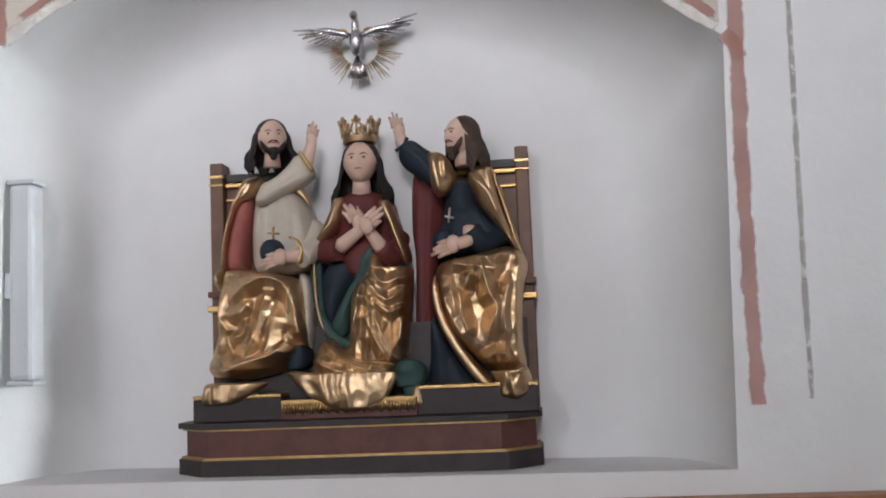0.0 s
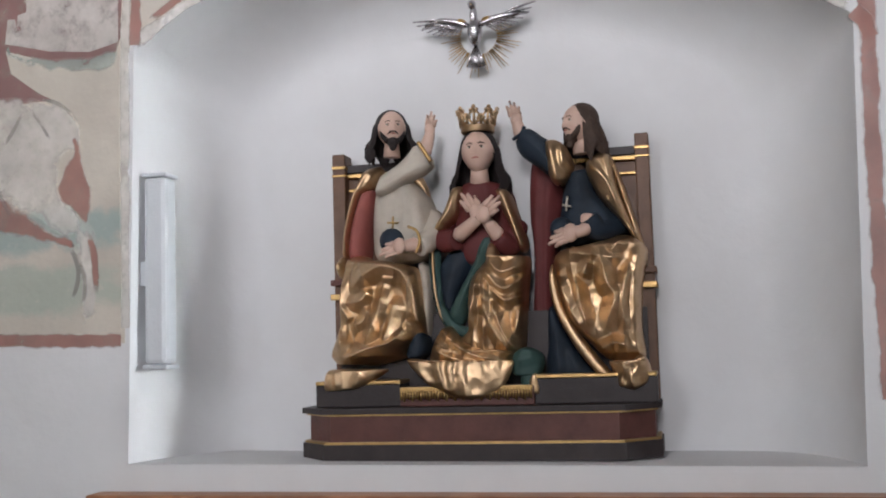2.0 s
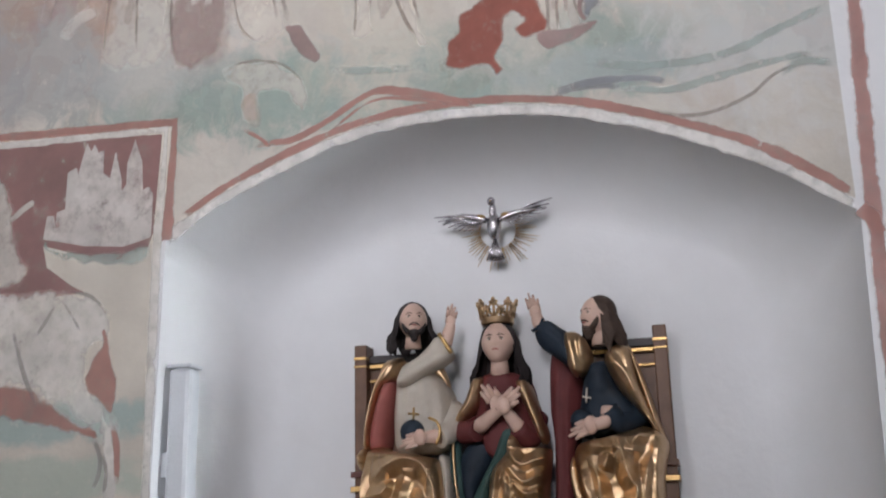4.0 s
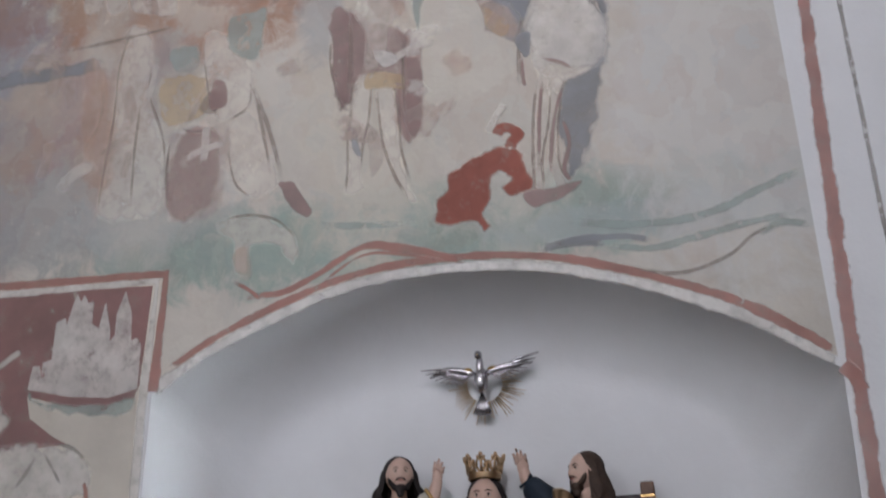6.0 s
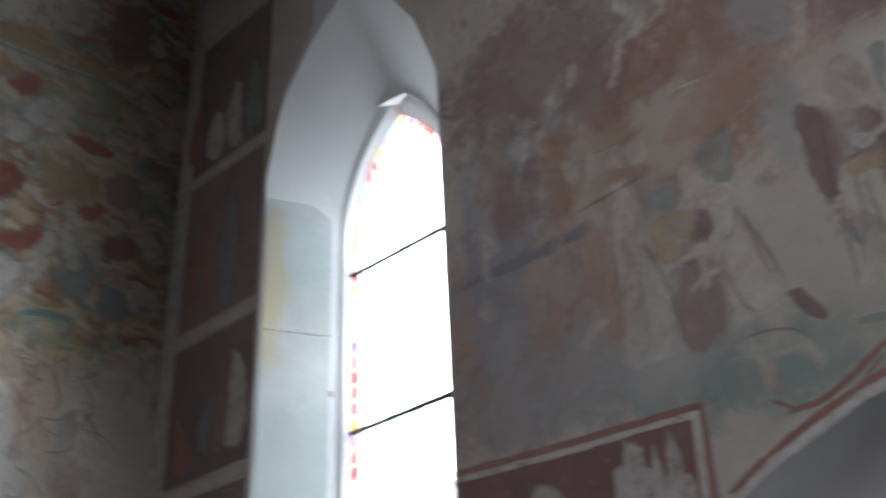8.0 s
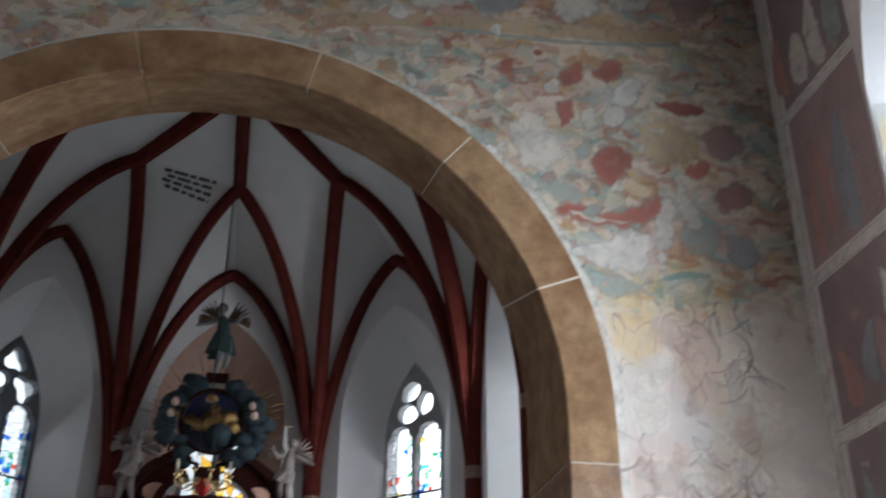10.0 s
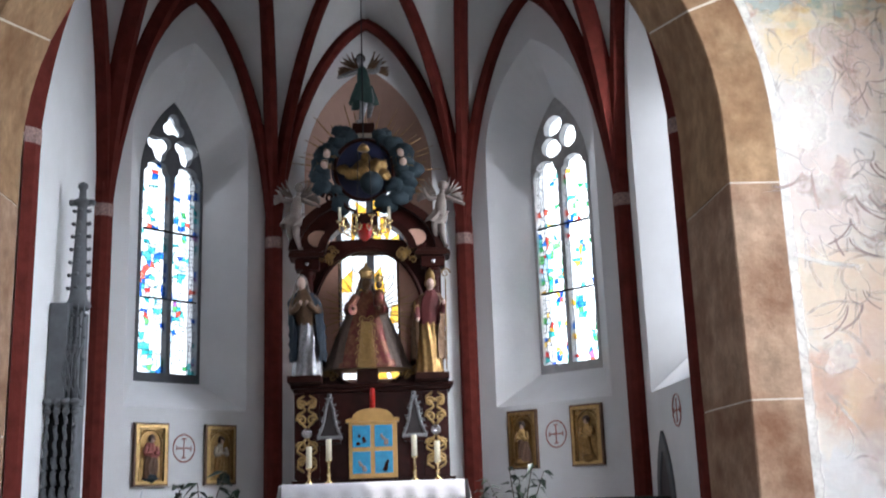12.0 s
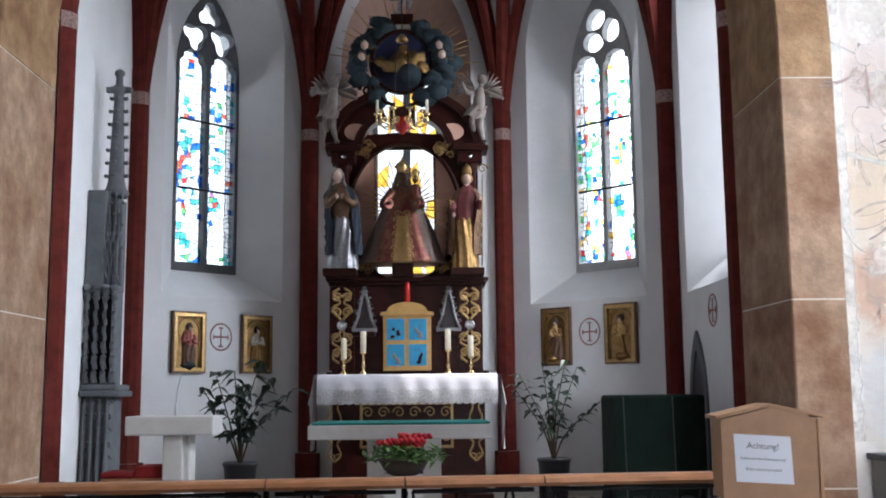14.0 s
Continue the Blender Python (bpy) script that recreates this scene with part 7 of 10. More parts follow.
# covered furniture
(gx0, gz1), (gx1, _) = (1.794, 1.554), (2.670, 1.577)
bm = B()
box(bm, gx0, gx1, 9.9, 10.6, FLOOR_C, gz1, 0.03)
gc = thing("covered_console", ((gx0 + gx1) / 2, 10.2, FLOOR_C), "console draped in bottle-green cloth", "console")
part("drape", bm, M_GREENCLOTH, gc)
for t in (0.13, 0.66):
    x = gx0 + (gx1 - gx0) * t
    bm = B()
    tube(bm, [(x, 9.895, FLOOR_C + 0.02), (x - 0.02, 9.893, gz1 - 0.02), (x - 0.02, 10.0, gz1 + 0.004)], 0.006, 5)
    part("seam", bm, mat("grey_green_seam", (0.08, 0.09, 0.08), 0.8), gc)

# framed reliefs and crosses on the chancel walls
for nm, us in (("left_diagonal", (0.78, 1.75)), ("right_diagonal", (0.83, 1.79))):
    to = TO[nm]
    for k, u in enumerate(us):
        zc = 2.205 if nm == "left_diagonal" else 2.27
        pc = thing("framed_relief", to(u, zc - 0.36, 0.0), "gilded relief panel with a pointed arch in a wooden frame", "relief panel", "relief panels")
        bm = B()
        plate(bm, [[(u - 0.225, zc - 0.36), (u + 0.225, zc - 0.36), (u + 0.225, zc + 0.36), (u - 0.225, zc + 0.36)], [(u - 0.18, zc - 0.31), (u + 0.18, zc - 0.31), (u + 0.18, zc + 0.31), (u - 0.18, zc + 0.31)]], to, 0.05, 0.002)
        part("frame", bm, M_THRONE, pc)
        bm = B()
        plate(bm, [[(u - 0.205, zc - 0.338), (u + 0.205, zc - 0.338), (u + 0.205, zc + 0.338), (u - 0.205, zc + 0.338)], [(u - 0.172, zc - 0.302), (u + 0.172, zc - 0.302), (u + 0.172, zc + 0.302), (u - 0.172, zc + 0.302)]], to, 0.058, 0.01)
        part("gilt_slip", bm, M_GOLDTRIM, pc)
        bm = B()
        plate(bm, [[(u - 0.185, zc - 0.315), (u + 0.185, zc - 0.315), (u + 0.185, zc + 0.315), (u - 0.185, zc + 0.315)]], to, 0.015, 0.004)
        part("ground", bm, M_OLDGOLD, pc)
        bm = B()
        arch = pointed(u, 0.15, zc + 0.12, zc + 0.28, zc - 0.30, 8)
        for a, b in zip(arch, arch[1:]):
            tube(bm, [to(a[0], a[1], 0.025), to(b[0], b[1], 0.025)], 0.011, 5)
        part("arch_moulding", bm, M_GOLDTRIM, pc)
        bm = B()
        for e in (-1, 1):
            for c, r, q in ((0.115, 0.035, e), (0.135, 0.024, -e)):
                pts = [to(u + e * c + q * r * (1 - 0.8 * i / 16) * math.cos(i * 0.55), zc + 0.26 + r * (1 - 0.8 * i / 16) * math.sin(i * 0.55), 0.022) for i in range(17)]
                tube(bm, pts, 0.006, 5)
        part("spandrel_scroll", bm, M_GOLDTRIM, pc)
        bm = B()
        v = k * 2.0 + (nm != "left_diagonal")
        rows = []
        for j in range(25):
            t = j / 24
            half = 0.085 - 0.025 * t + 0.02 * math.sin(3 * t + v) - 0.12 * max(0.0, t - 0.86)
            row = []
            for i in range(25):
                a = math.pi * i / 24
                crease = 1 - abs(math.sin(4.5 * a + 2 * math.sin(5 * t + v) + v))
                row.append(to(u + 0.015 * math.sin(4 * t + v) - half * math.cos(a), zc - 0.27 + 0.40 * t, 0.016 + 0.055 * math.sin(a) * (0.8 + 0.4 * crease ** 2)))
            rows.append(row)
        sheet(bm, rows, 0)
        for f in bm.faces:
            c = f.calc_center_median()
            f.material_index = 1 if c.z > zc - 0.02 + 0.3 * (c.x - to(u, zc, 0)[0]) * (1 if k else -1) else 0
        for e in (-1, 1):
            tube(bm, smooth_line([to(u + e * 0.065, zc + 0.09, 0.04), to(u + e * 0.088, zc + 0.0, 0.06), to(u + e * 0.02, zc + 0.02, 0.085)], 4), 0.022, 8, 1)
        ball(bm, to(u + 0.005, zc + 0.165, 0.05), (0.030, 0.030, 0.040), 12, None, 2)
        lump(bm, to(u + 0.005, zc + 0.18, 0.04), (0.038, 0.036, 0.042), 4, 12, 0.25, 30.0, v)
        lump(bm, to(u + (0.03 if k else -0.02), zc - 0.275, 0.04), (0.085, 0.04, 0.04), 3, 14, 0.4, 30.0, v)
        part("relief", bm, [M_OLDGOLD if k else M_THRONE, (M_ROBEW if k else M_PINK) if nm == "left_diagonal" else M_GOLDTRIM, M_FLESH, M_CLOUD if nm == "left_diagonal" else M_OLDGOLD, M_HAIRB], pc)
for nm, u, z, in (("left_diagonal", 1.245, 2.28), ("right_diagonal", 1.32, 2.31), ("right", 1.39, 2.39)):
    to = TO[nm]
    bm = B()
    tube(bm, [to(u + 0.15 * math.cos(a), z + 0.16 * math.sin(a), 0.002) for a in [2 * math.pi * i / 28 for i in range(28)]], 0.009, 4, closed=True)
    for a, b in (((u - 0.10, z), (u + 0.10, z)), ((u, z - 0.11), (u, z + 0.11))):
        tube(bm, [to(*a, 0.002), to(*b, 0.002)], 0.009, 4)
        for q in (a, b):
            d = (0, 0.03) if a[1] == b[1] else (0.03, 0)
            tube(bm, [to(q[0] - d[0], q[1] - d[1], 0.002), to(q[0] + d[0], q[1] + d[1], 0.002)], 0.008, 4)
    solo("consecration_cross", bm, M_REDLINE, "faded red cross in a ring painted on the white wall", "painted cross", "consecration crosses")
# pointed recess in the right wall
to = TO["right"]
bm = B()
plate(bm, [pointed(0.78, 0.33, 1.45, 2.22, FLOOR_C), pointed(0.78, 0.23, 1.45, 2.02, FLOOR_C + 0.01)], to, 0.03, 0.001)
solo("door_surround", bm, M_STONEGREY, "grey pointed stone door surround", "door frame", kind="structure")
bm = B()
plate(bm, [pointed(0.78, 0.235, 1.45, 2.03, FLOOR_C)], to, 0.012, 0.003)
nd = solo("door_sacristy", bm, M_BLACKW, "dark pointed wooden door in a grey stone surround", "door", kind="structure")

# sacrament tower
tw = thing("sacrament_tower", (-3.13, 10.45, FLOOR_C), "slender dark grey carved stone tower with a crocketed spire", "sacrament tower")
TX0, TX1, TY0, TY1 = -3.31, -2.98, 10.22, 10.68
tcx, tcy = -3.10, 10.45


def tp(nm, bm):
    part(nm, bm, M_STONEGREY, tw)


bm = B()
box(bm, TX0, TX1 - 0.02, TY0 + 0.02, TY1, FLOOR_C, 0.75, 0.01)
tp("foot", bm)
bm = B()
box(bm, TX0, TX1 - 0.06, TY0 + 0.05, TY1, 0.75, 1.58, 0.0)
tp("base", bm)
bm = B()
for k in range(4):
    for j in range(5):
        scroll(bm, (TX0 + 0.05 + 0.07 * k, 0.98 + 0.135 * j), 0.045, 1.2, 1 if (k + j) % 2 else -1, 0, 0.013, TY0 + 0.04)
for k in range(4):
    tube(bm, [(TX0 + 0.03 + 0.075 * k, TY0 + 0.03, FLOOR_C), (TX0 + 0.03 + 0.075 * k, TY0 + 0.02, 0.85), (TX0 + 0.03 + 0.075 * k, TY0 + 0.035, 1.58)], [0.03, 0.022, 0.014], 8)
tp("carved_panel", bm)
bm = B()
box(bm, TX0 - 0.005, TX1 + 0.05, TY0 - 0.05, TY1, 1.58, 1.64, 0.015)
box(bm, TX0 - 0.004, TX1 + 0.02, TY0 - 0.02, TY1, 1.64, 1.70, 0.02)
tp("ledge", bm)
bm = B()
box(bm, TX0, TX1 - 0.08, TY0 + 0.08, TY1, 1.70, 2.62)
tp("shrine", bm)
bm = B()
box(bm, TX0 + 0.01, TX1 - 0.075, TY0 + 0.066, TY0 + 0.078, 1.72, 2.58)
part("grille", bm, M_IRON, tw, "black iron grille behind the colonnettes")
for k in range(4):
    bm = B()
    x = TX0 + 0.03 + 0.088 * k
    pts = [(x + 0.008 * math.cos(i * 1.3), TY0 + 0.02 + 0.008 * math.sin(i * 1.3), 1.70 + 0.92 * i / 30) for i in range(31)]
    tube(bm, pts, [0.035 if i < 3 or i > 27 else (0.028 if i < 14 else 0.020) for i in range(31)], 8)
    ball(bm, (x, TY0 + 0.02, 2.55), 0.04, 8)
    ball(bm, (x, TY0 + 0.01, 2.64), (0.05, 0.05, 0.035), 8)
    tp("colonnette", bm)
bm = B()
box(bm, TX0, TX0 + 0.18, TY0 + 0.02, TY1 - 0.05, 2.62, 3.62, 0.01)
box(bm, TX0 + 0.18, TX1 - 0.05, TY0 + 0.10, TY1 - 0.08, 2.62, 3.55)
tp("upper_stage", bm)
for k in range(4):
    bm = B()
    x = TX0 + 0.14 + 0.062 * k
    tube(bm, [(x, TY0 + 0.06, 2.66), (x, TY0 + 0.06, 3.3 + 0.06 * (k % 2)), (x, TY0 + 0.07, 3.62)], [0.022, 0.018, 0.004], 8)
    for j in range(5):
        ball(bm, (x + 0.018 * (-1) ** j, TY0 + 0.05, 3.05 + 0.11 * j), 0.017, 6)
    tp("pinnacle", bm)
bm = B()
for k in range(3):
    tube(bm, smooth_line([(TX0 + 0.15 + 0.06 * k, TY0 + 0.04, 2.7), (TX0 + 0.20 + 0.05 * k, TY0 + 0.02, 2.95), (TX0 + 0.13 + 0.06 * k, TY0 + 0.04, 3.2)], 5), 0.012, 6)
    tube(bm, smooth_line([(TX0 + 0.22 + 0.05 * k, TY0 + 0.04, 2.7), (TX0 + 0.15 + 0.06 * k, TY0 + 0.02, 2.95), (TX0 + 0.23 + 0.05 * k, TY0 + 0.04, 3.2)], 5), 0.012, 6)
tp("interlaced_tracery", bm)
bm = B()
lathe(bm, [(0.12, 3.58), (0.14, 3.62), (0.10, 3.68), (0.085, 3.75), (0.05, 4.62), (0.05, 4.66), (0.09, 4.69), (0.09, 4.72), (0.04, 4.75), (0.034, 4.84), (0.055, 4.87), (0.05, 4.90), (0.0, 4.93)], (tcx, tcy, 0), 8)
tp("spire", bm)
for j in range(7):
    z = 3.80 + 0.135 * j
    r = 0.10 - 0.005 * j
    bm = B()
    for i in range(4):
        a = math.pi / 2 * i
        ball(bm, (tcx + r * math.cos(a), tcy + r * math.sin(a), z), (0.028, 0.028, 0.02), 6)
        tube(bm, [(tcx + (r - 0.04) * math.cos(a), tcy + (r - 0.04) * math.sin(a), z - 0.01), (tcx + (r + 0.02) * math.cos(a), tcy + (r + 0.02) * math.sin(a), z + 0.012)], 0.014, 5)
    tp("crocket", bm)
bm = B()
box(bm, tcx - 0.13, tcx + 0.13, tcy - 0.035, tcy + 0.035, 4.675, 4.73, 0.01)
tp("cross_arm", bm)

# ---- communion rail and notice box ----
ra, rb = Vector((-2.40, 5.95, 0)), Vector((1.95, 6.32, 0))
rd = (rb - ra).normalized()
rn = Vector((-rd.y, rd.x, 0))
rail = thing("communion_rail", tuple(ra.lerp(rb, 0.5)), "wooden communion rail top on ornate dark wrought iron", "rail")
for t0, t1 in ((0.0, 0.345), (0.347, 0.525), (0.527, 0.71), (0.712, 1.0)):
    bm = B()
    rows = []
    for t in (t0, t1):
        p = ra.lerp(rb, t)
        rows.append([p + rn * a + Vector((0, 0, z)) for a, z in ((-0.08, 1.055), (-0.095, 1.075), (-0.09, 1.10), (-0.07, 1.112), (0.07, 1.112), (0.09, 1.10), (0.08, 1.055))])
    sheet(bm, rows, closed_u=True, smooth=False)
    for row in rows:
        bm.faces.new([bm.verts.new(p) for p in row])
    part("top_board", bm, M_WOOD, rail)
    p, q = ra.lerp(rb, t0 + 0.01), ra.lerp(rb, t1 - 0.01)
    for z in (0.22, 1.03):
        bm = B()
        tube(bm, [p + Vector((0, 0, z)), q + Vector((0, 0, z))], 0.014, 6)
        part("iron_rail", bm, M_IRON, rail)
for k in range(15):
    p = ra.lerp(rb, (k + 0.5) / 15)
    bm = B()
    for s in (-1, 1):
        for z0, zz in ((1.0, -1), (0.30, 1)):
            pts = []
            for i in range(18):
                a = i / 17 * 2.6 * math.pi
                q = 0.085 * (1 - 0.8 * i / 17)
                pts.append(p + rd * (s * (0.075 + q * math.cos(a) - 0.03)) + Vector((0, 0, z0 + zz * (0.10 - q * math.sin(a)))))
            tube(bm, pts, 0.009, 5)
        tube(bm, smooth_line([tuple(p + rd * s * 0.13 + Vector((0, 0, 0.22))), tuple(p + rd * s * 0.04 + Vector((0, 0, 0.5))), tuple(p + rd * s * 0.13 + Vector((0, 0, 1.03)))], 5), 0.009, 5)
    part("iron_scroll", bm, M_IRON, rail)
for t in (0.0, 0.346, 0.526, 0.711, 1.0):
    bm = B()
    p = ra.lerp(rb, min(max(t, 0.01), 0.99))
    lathe(bm, [(0.03, 0.0), (0.03, 0.05), (0.018, 0.08), (0.018, 1.05)], (p.x, p.y, 0), 8)
    part("post", bm, M_IRON, rail)

nbx = thing("notice_box", (1.62, 5.05, 0), "light wooden gabled notice box on a post with warning sheet", "notice box")
NB = Matrix.Translation((1.660, 5.05, 0)) @ Matrix.Rotation(radians(-4), 4, "Z")
W2, ZB0, ZS = 0.232, 1.08, 1.455


def nb(nm, bm, m, par=nbx, label=""):
    bmesh.ops.transform(bm, matrix=NB, verts=bm.verts)
    return part(nm, bm, m, par, label)


bm = B()
plate(bm, [[(-W2, ZB0), (W2, ZB0), (W2, ZS), (0.0, ZS + 0.055), (-W2, ZS)]], lambda u, v, w: (u, -w, v), 0.03, -0.20)
nb("case", bm, M_PANELWOOD)
for s in (-1, 1):
    bm = B()
    rows = [[Vector((0, y, ZS + 0.06 + d)), Vector((s * (W2 + 0.025), y, ZS + 0.003 + d))] for y, d in ((-0.05, 0.0), (-0.05, 0.016), (0.22, 0.016), (0.22, 0.0))]
    sheet(bm, rows, smooth=False)
    bm.faces.new([bm.verts.new(r[1]) for r in rows])
    nb("lid_board", bm, M_PANELWOOD)
bm = B()
box(bm, W2 - 0.012, W2 + 0.004, -0.045, 0.0, ZB0, ZS)
nb("edge_strip", bm, M_PANELWOOD)
bm = B()
lathe(bm, [(0.035, 0.0), (0.035, ZB0)], (0.05, 0.06, 0), 12)
box(bm, -0.2, 0.3, -0.14, 0.26, 0.0, 0.04, 0.01)
nb("post", bm, M_PANELWOOD)
bm = B()
plate(bm, [[(-0.170, 1.163), (0.100, 1.148), (0.093, 1.372), (-0.175, 1.388)]], lambda u, v, w: (u, -w, v), 0.034, 0.032)
sh = nb("notice_sheet", bm, M_PAPER, nbx, "white printed warning sheet")
for text, z, size in (("Achtung!", 1.315, 0.042), ("Elektronische Überwachung!", 1.262, 0.0185), ("Bitte nicht betreten!", 1.212, 0.0205)):
    cu = bpy.data.curves.new("writing", "FONT")
    cu.body, cu.size, cu.align_x, cu.extrude = text, size, "CENTER", 0.0004
    tmp = bpy.data.objects.new("writing", cu)
    scene.collection.objects.link(tmp)
    bpy.context.view_layer.update()
    me = bpy.data.meshes.new_from_object(tmp.evaluated_get(bpy.context.evaluated_depsgraph_get()))
    scene.collection.objects.unlink(tmp)
    bpy.data.objects.remove(tmp)
    me.materials.clear()
    me.materials.append(M_INK)
    me.transform(NB @ Matrix.Translation((-0.040, -0.0355, z)) @ Matrix.Rotation(radians(90), 4, "X") @ Matrix.Rotation(radians(-3.2), 4, "Z"))
    ob = new("writing", me)
    ob.parent = sh

# faint rows of dark marks on a web of the vault
vm = thing("painted_marks", (-0.9, 12.2, 8.75), "four rows of small dark painted bars on the vault", "wall painting")
A4, B4, C4, D4 = Vector((-1.15, 11.92, 8.84)), Vector((-0.47, 12.17, 8.86)), Vector((-1.21, 12.16, 8.69)), Vector((-0.60, 12.49, 8.635))
from mathutils.bvhtree import BVHTree
web = bpy.data.objects["ceiling_chancel"]
tree = BVHTree.FromPolygons([web.matrix_basis @ v.co for v in web.data.vertices], [tuple(p.vertices) for p in web.data.polygons])


def under_web(p):
    """The point of the vault over the chancel floor in the direction of p, just below its plaster."""
    eye = Vector((0.0, 9.0, 2.0))
    hit = tree.ray_cast(eye, (p - eye).normalized())[0]
    return (hit or p) + (eye - p).normalized() * 0.008


rng = random.Random(8)
for k in range(4):
    l, r = A4.lerp(C4, (k + 0.3) / 4), B4.lerp(D4, (k + 0.3) / 4)
    dn = (C4 - A4).normalized() * 0.045
    q = 0.08 * (k % 2)
    while q < 0.95:
        e = min(0.97, q + rng.uniform(0.10, 0.26))
        bm = B()
        quad = [under_web(p) for p in (l.lerp(r, q), l.lerp(r, e), l.lerp(r, e) + dn, l.lerp(r, q) + dn)]
        vs = [bm.verts.new(p) for p in quad] + [bm.verts.new(p + Vector((0, -0.003, -0.004))) for p in quad]
        for f in ((0, 1, 2, 3), (7, 6, 5, 4), (0, 4, 5, 1), (1, 5, 6, 2), (2, 6, 7, 3), (3, 7, 4, 0)):
            bm.faces.new([vs[i] for i in f])
        part("bar", bm, M_INK, vm)
        q = e + 0.04

# ---- wall paintings ----


def zone_mat(name, base, zones, axes=(1, 2), blotch=0.5, grain=3.5, mosaic=None):
    """Faded fresco ground: broad soft fields of pigment, each at its own place on the wall, broken by plaster grain."""
    m = bpy.data.materials.new(name)
    m.use_nodes = True
    nt = m.node_tree
    b = nt.nodes["Principled BSDF"]
    b.inputs["Roughness"].default_value, b.inputs["Specular IOR Level"].default_value = 0.9, 0.15
    geo = nt.nodes.new("ShaderNodeNewGeometry")

    def nz(s, d=6.0, r=0.6, dist=0.0):
        n = nt.nodes.new("ShaderNodeTexNoise")
        n.inputs["Scale"].default_value, n.inputs["Detail"].default_value, n.inputs["Roughness"].default_value, n.inputs["Distortion"].default_value = s, d, r, dist
        nt.links.new(geo.outputs["Position"], n.inputs["Vector"])
        return n.outputs["Fac"]

    def math_node(op, a, c=None):
        n = nt.nodes.new("ShaderNodeMath")
        n.operation = op
        for i, v in enumerate((a, c)):
            if v is None:
                continue
            if isinstance(v, (int, float)):
                n.inputs[i].default_value = v
            else:
                nt.links.new(v, n.inputs[i])
        return n.outputs[0]

    rough = math_node("MULTIPLY", math_node("SUBTRACT", nz(grain, 8.0, 0.7, 0.6), 0.5), blotch * 4)
    mixn = nt.nodes.new("ShaderNodeValToRGB")
    mixn.color_ramp.elements[0].position, mixn.color_ramp.elements[1].position = 0.3, 0.7
    mixn.color_ramp.elements[0].color = (*[c * 0.84 for c in base], 1)
    mixn.color_ramp.elements[1].color = (*[min(1, c * 1.12) for c in base], 1)
    nt.links.new(nz(2.2), mixn.inputs["Fac"])
    out = mixn.outputs["Color"]
    for k, (c, r, col, amount) in enumerate(zones):
        mp = nt.nodes.new("ShaderNodeMapping")
        loc, sc = [0, 0, 0], [0, 0, 0]
        for a, cc, rr in zip(axes, c, r):
            loc[a], sc[a] = -cc / rr, 1 / rr
        mp.inputs["Location"].default_value, mp.inputs["Scale"].default_value = loc, sc
        nt.links.new(geo.outputs["Position"], mp.inputs["Vector"])
        ln = nt.nodes.new("ShaderNodeVectorMath")
        ln.operation = "LENGTH"
        nt.links.new(mp.outputs["Vector"], ln.inputs[0])
        d = math_node("ADD", ln.outputs["Value"], rough)
        mr = nt.nodes.new("ShaderNodeMapRange")
        mr.inputs["From Min"].default_value, mr.inputs["From Max"].default_value = 0.75, 1.15
        mr.inputs["To Min"].default_value, mr.inputs["To Max"].default_value = amount, 0.0
        nt.links.new(d, mr.inputs["Value"])
        mx = nt.nodes.new("ShaderNodeMix")
        mx.data_type = "RGBA"
        nt.links.new(mr.outputs["Result"], mx.inputs["Factor"])
        nt.links.new(out, mx.inputs["A"])
        mx.inputs["B"].default_value = (*col, 1)
        out = mx.outputs["Result"]
    if mosaic:
        cols, sc, stretch, amount, bottom = mosaic
        mp = nt.nodes.new("ShaderNodeMapping")
        mp.inputs["Scale"].default_value = stretch
        nt.links.new(geo.outputs["Position"], mp.inputs["Vector"])
        warp = nt.nodes.new("ShaderNodeTexNoise")
        warp.inputs["Scale"].default_value, warp.inputs["Detail"].default_value = 3.5, 6.0
        nt.links.new(geo.outputs["Position"], warp.inputs["Vector"])
        sep = nt.nodes.new("ShaderNodeSeparateXYZ")
        nt.links.new(geo.outputs["Position"], sep.inputs[0])
        for q in range(2):
            wv = nt.nodes.new("ShaderNodeVectorMath")
            wv.operation = "MULTIPLY_ADD"
            wv.inputs[1].default_value = (0.75 - 0.3 * q,) * 3
            nt.links.new(warp.outputs["Color"], wv.inputs[0])
            nt.links.new(mp.outputs["Vector"], wv.inputs[2])
            vo = nt.nodes.new("ShaderNodeTexVoronoi")
            vo.inputs["Scale"].default_value = sc * (1 + 1.3 * q)
            nt.links.new(wv.outputs["Vector"], vo.inputs["Vector"])
            sr = nt.nodes.new("ShaderNodeSeparateColor")
            nt.links.new(vo.outputs["Color"], sr.inputs[0])
            rp = nt.nodes.new("ShaderNodeValToRGB")
            cr = rp.color_ramp
            cr.interpolation = "CONSTANT"
            while len(cr.elements) < len(cols):
                cr.elements.new(0.5)
            for i, c in enumerate(cols):
                cr.elements[i].position = i / len(cols)
                cr.elements[i].color = (*c, 1)
            nt.links.new(sr.outputs[0], rp.inputs["Fac"])
            # the scene ends above the bare lower wall
            lim = nt.nodes.new("ShaderNodeMapRange")
            lim.inputs["From Min"].default_value, lim.inputs["From Max"].default_value = bottom - 0.25, bottom + 0.25
            lim.inputs["To Min"].default_value, lim.inputs["To Max"].default_value = 0.08, amount * (1 - 0.4 * q)
            nt.links.new(math_node("ADD", sep.outputs["Z"], rough), lim.inputs["Value"])
            fade = math_node("MULTIPLY", lim.outputs["Result"], math_node("MULTIPLY", nz(7.0, 6.0), 1.6))
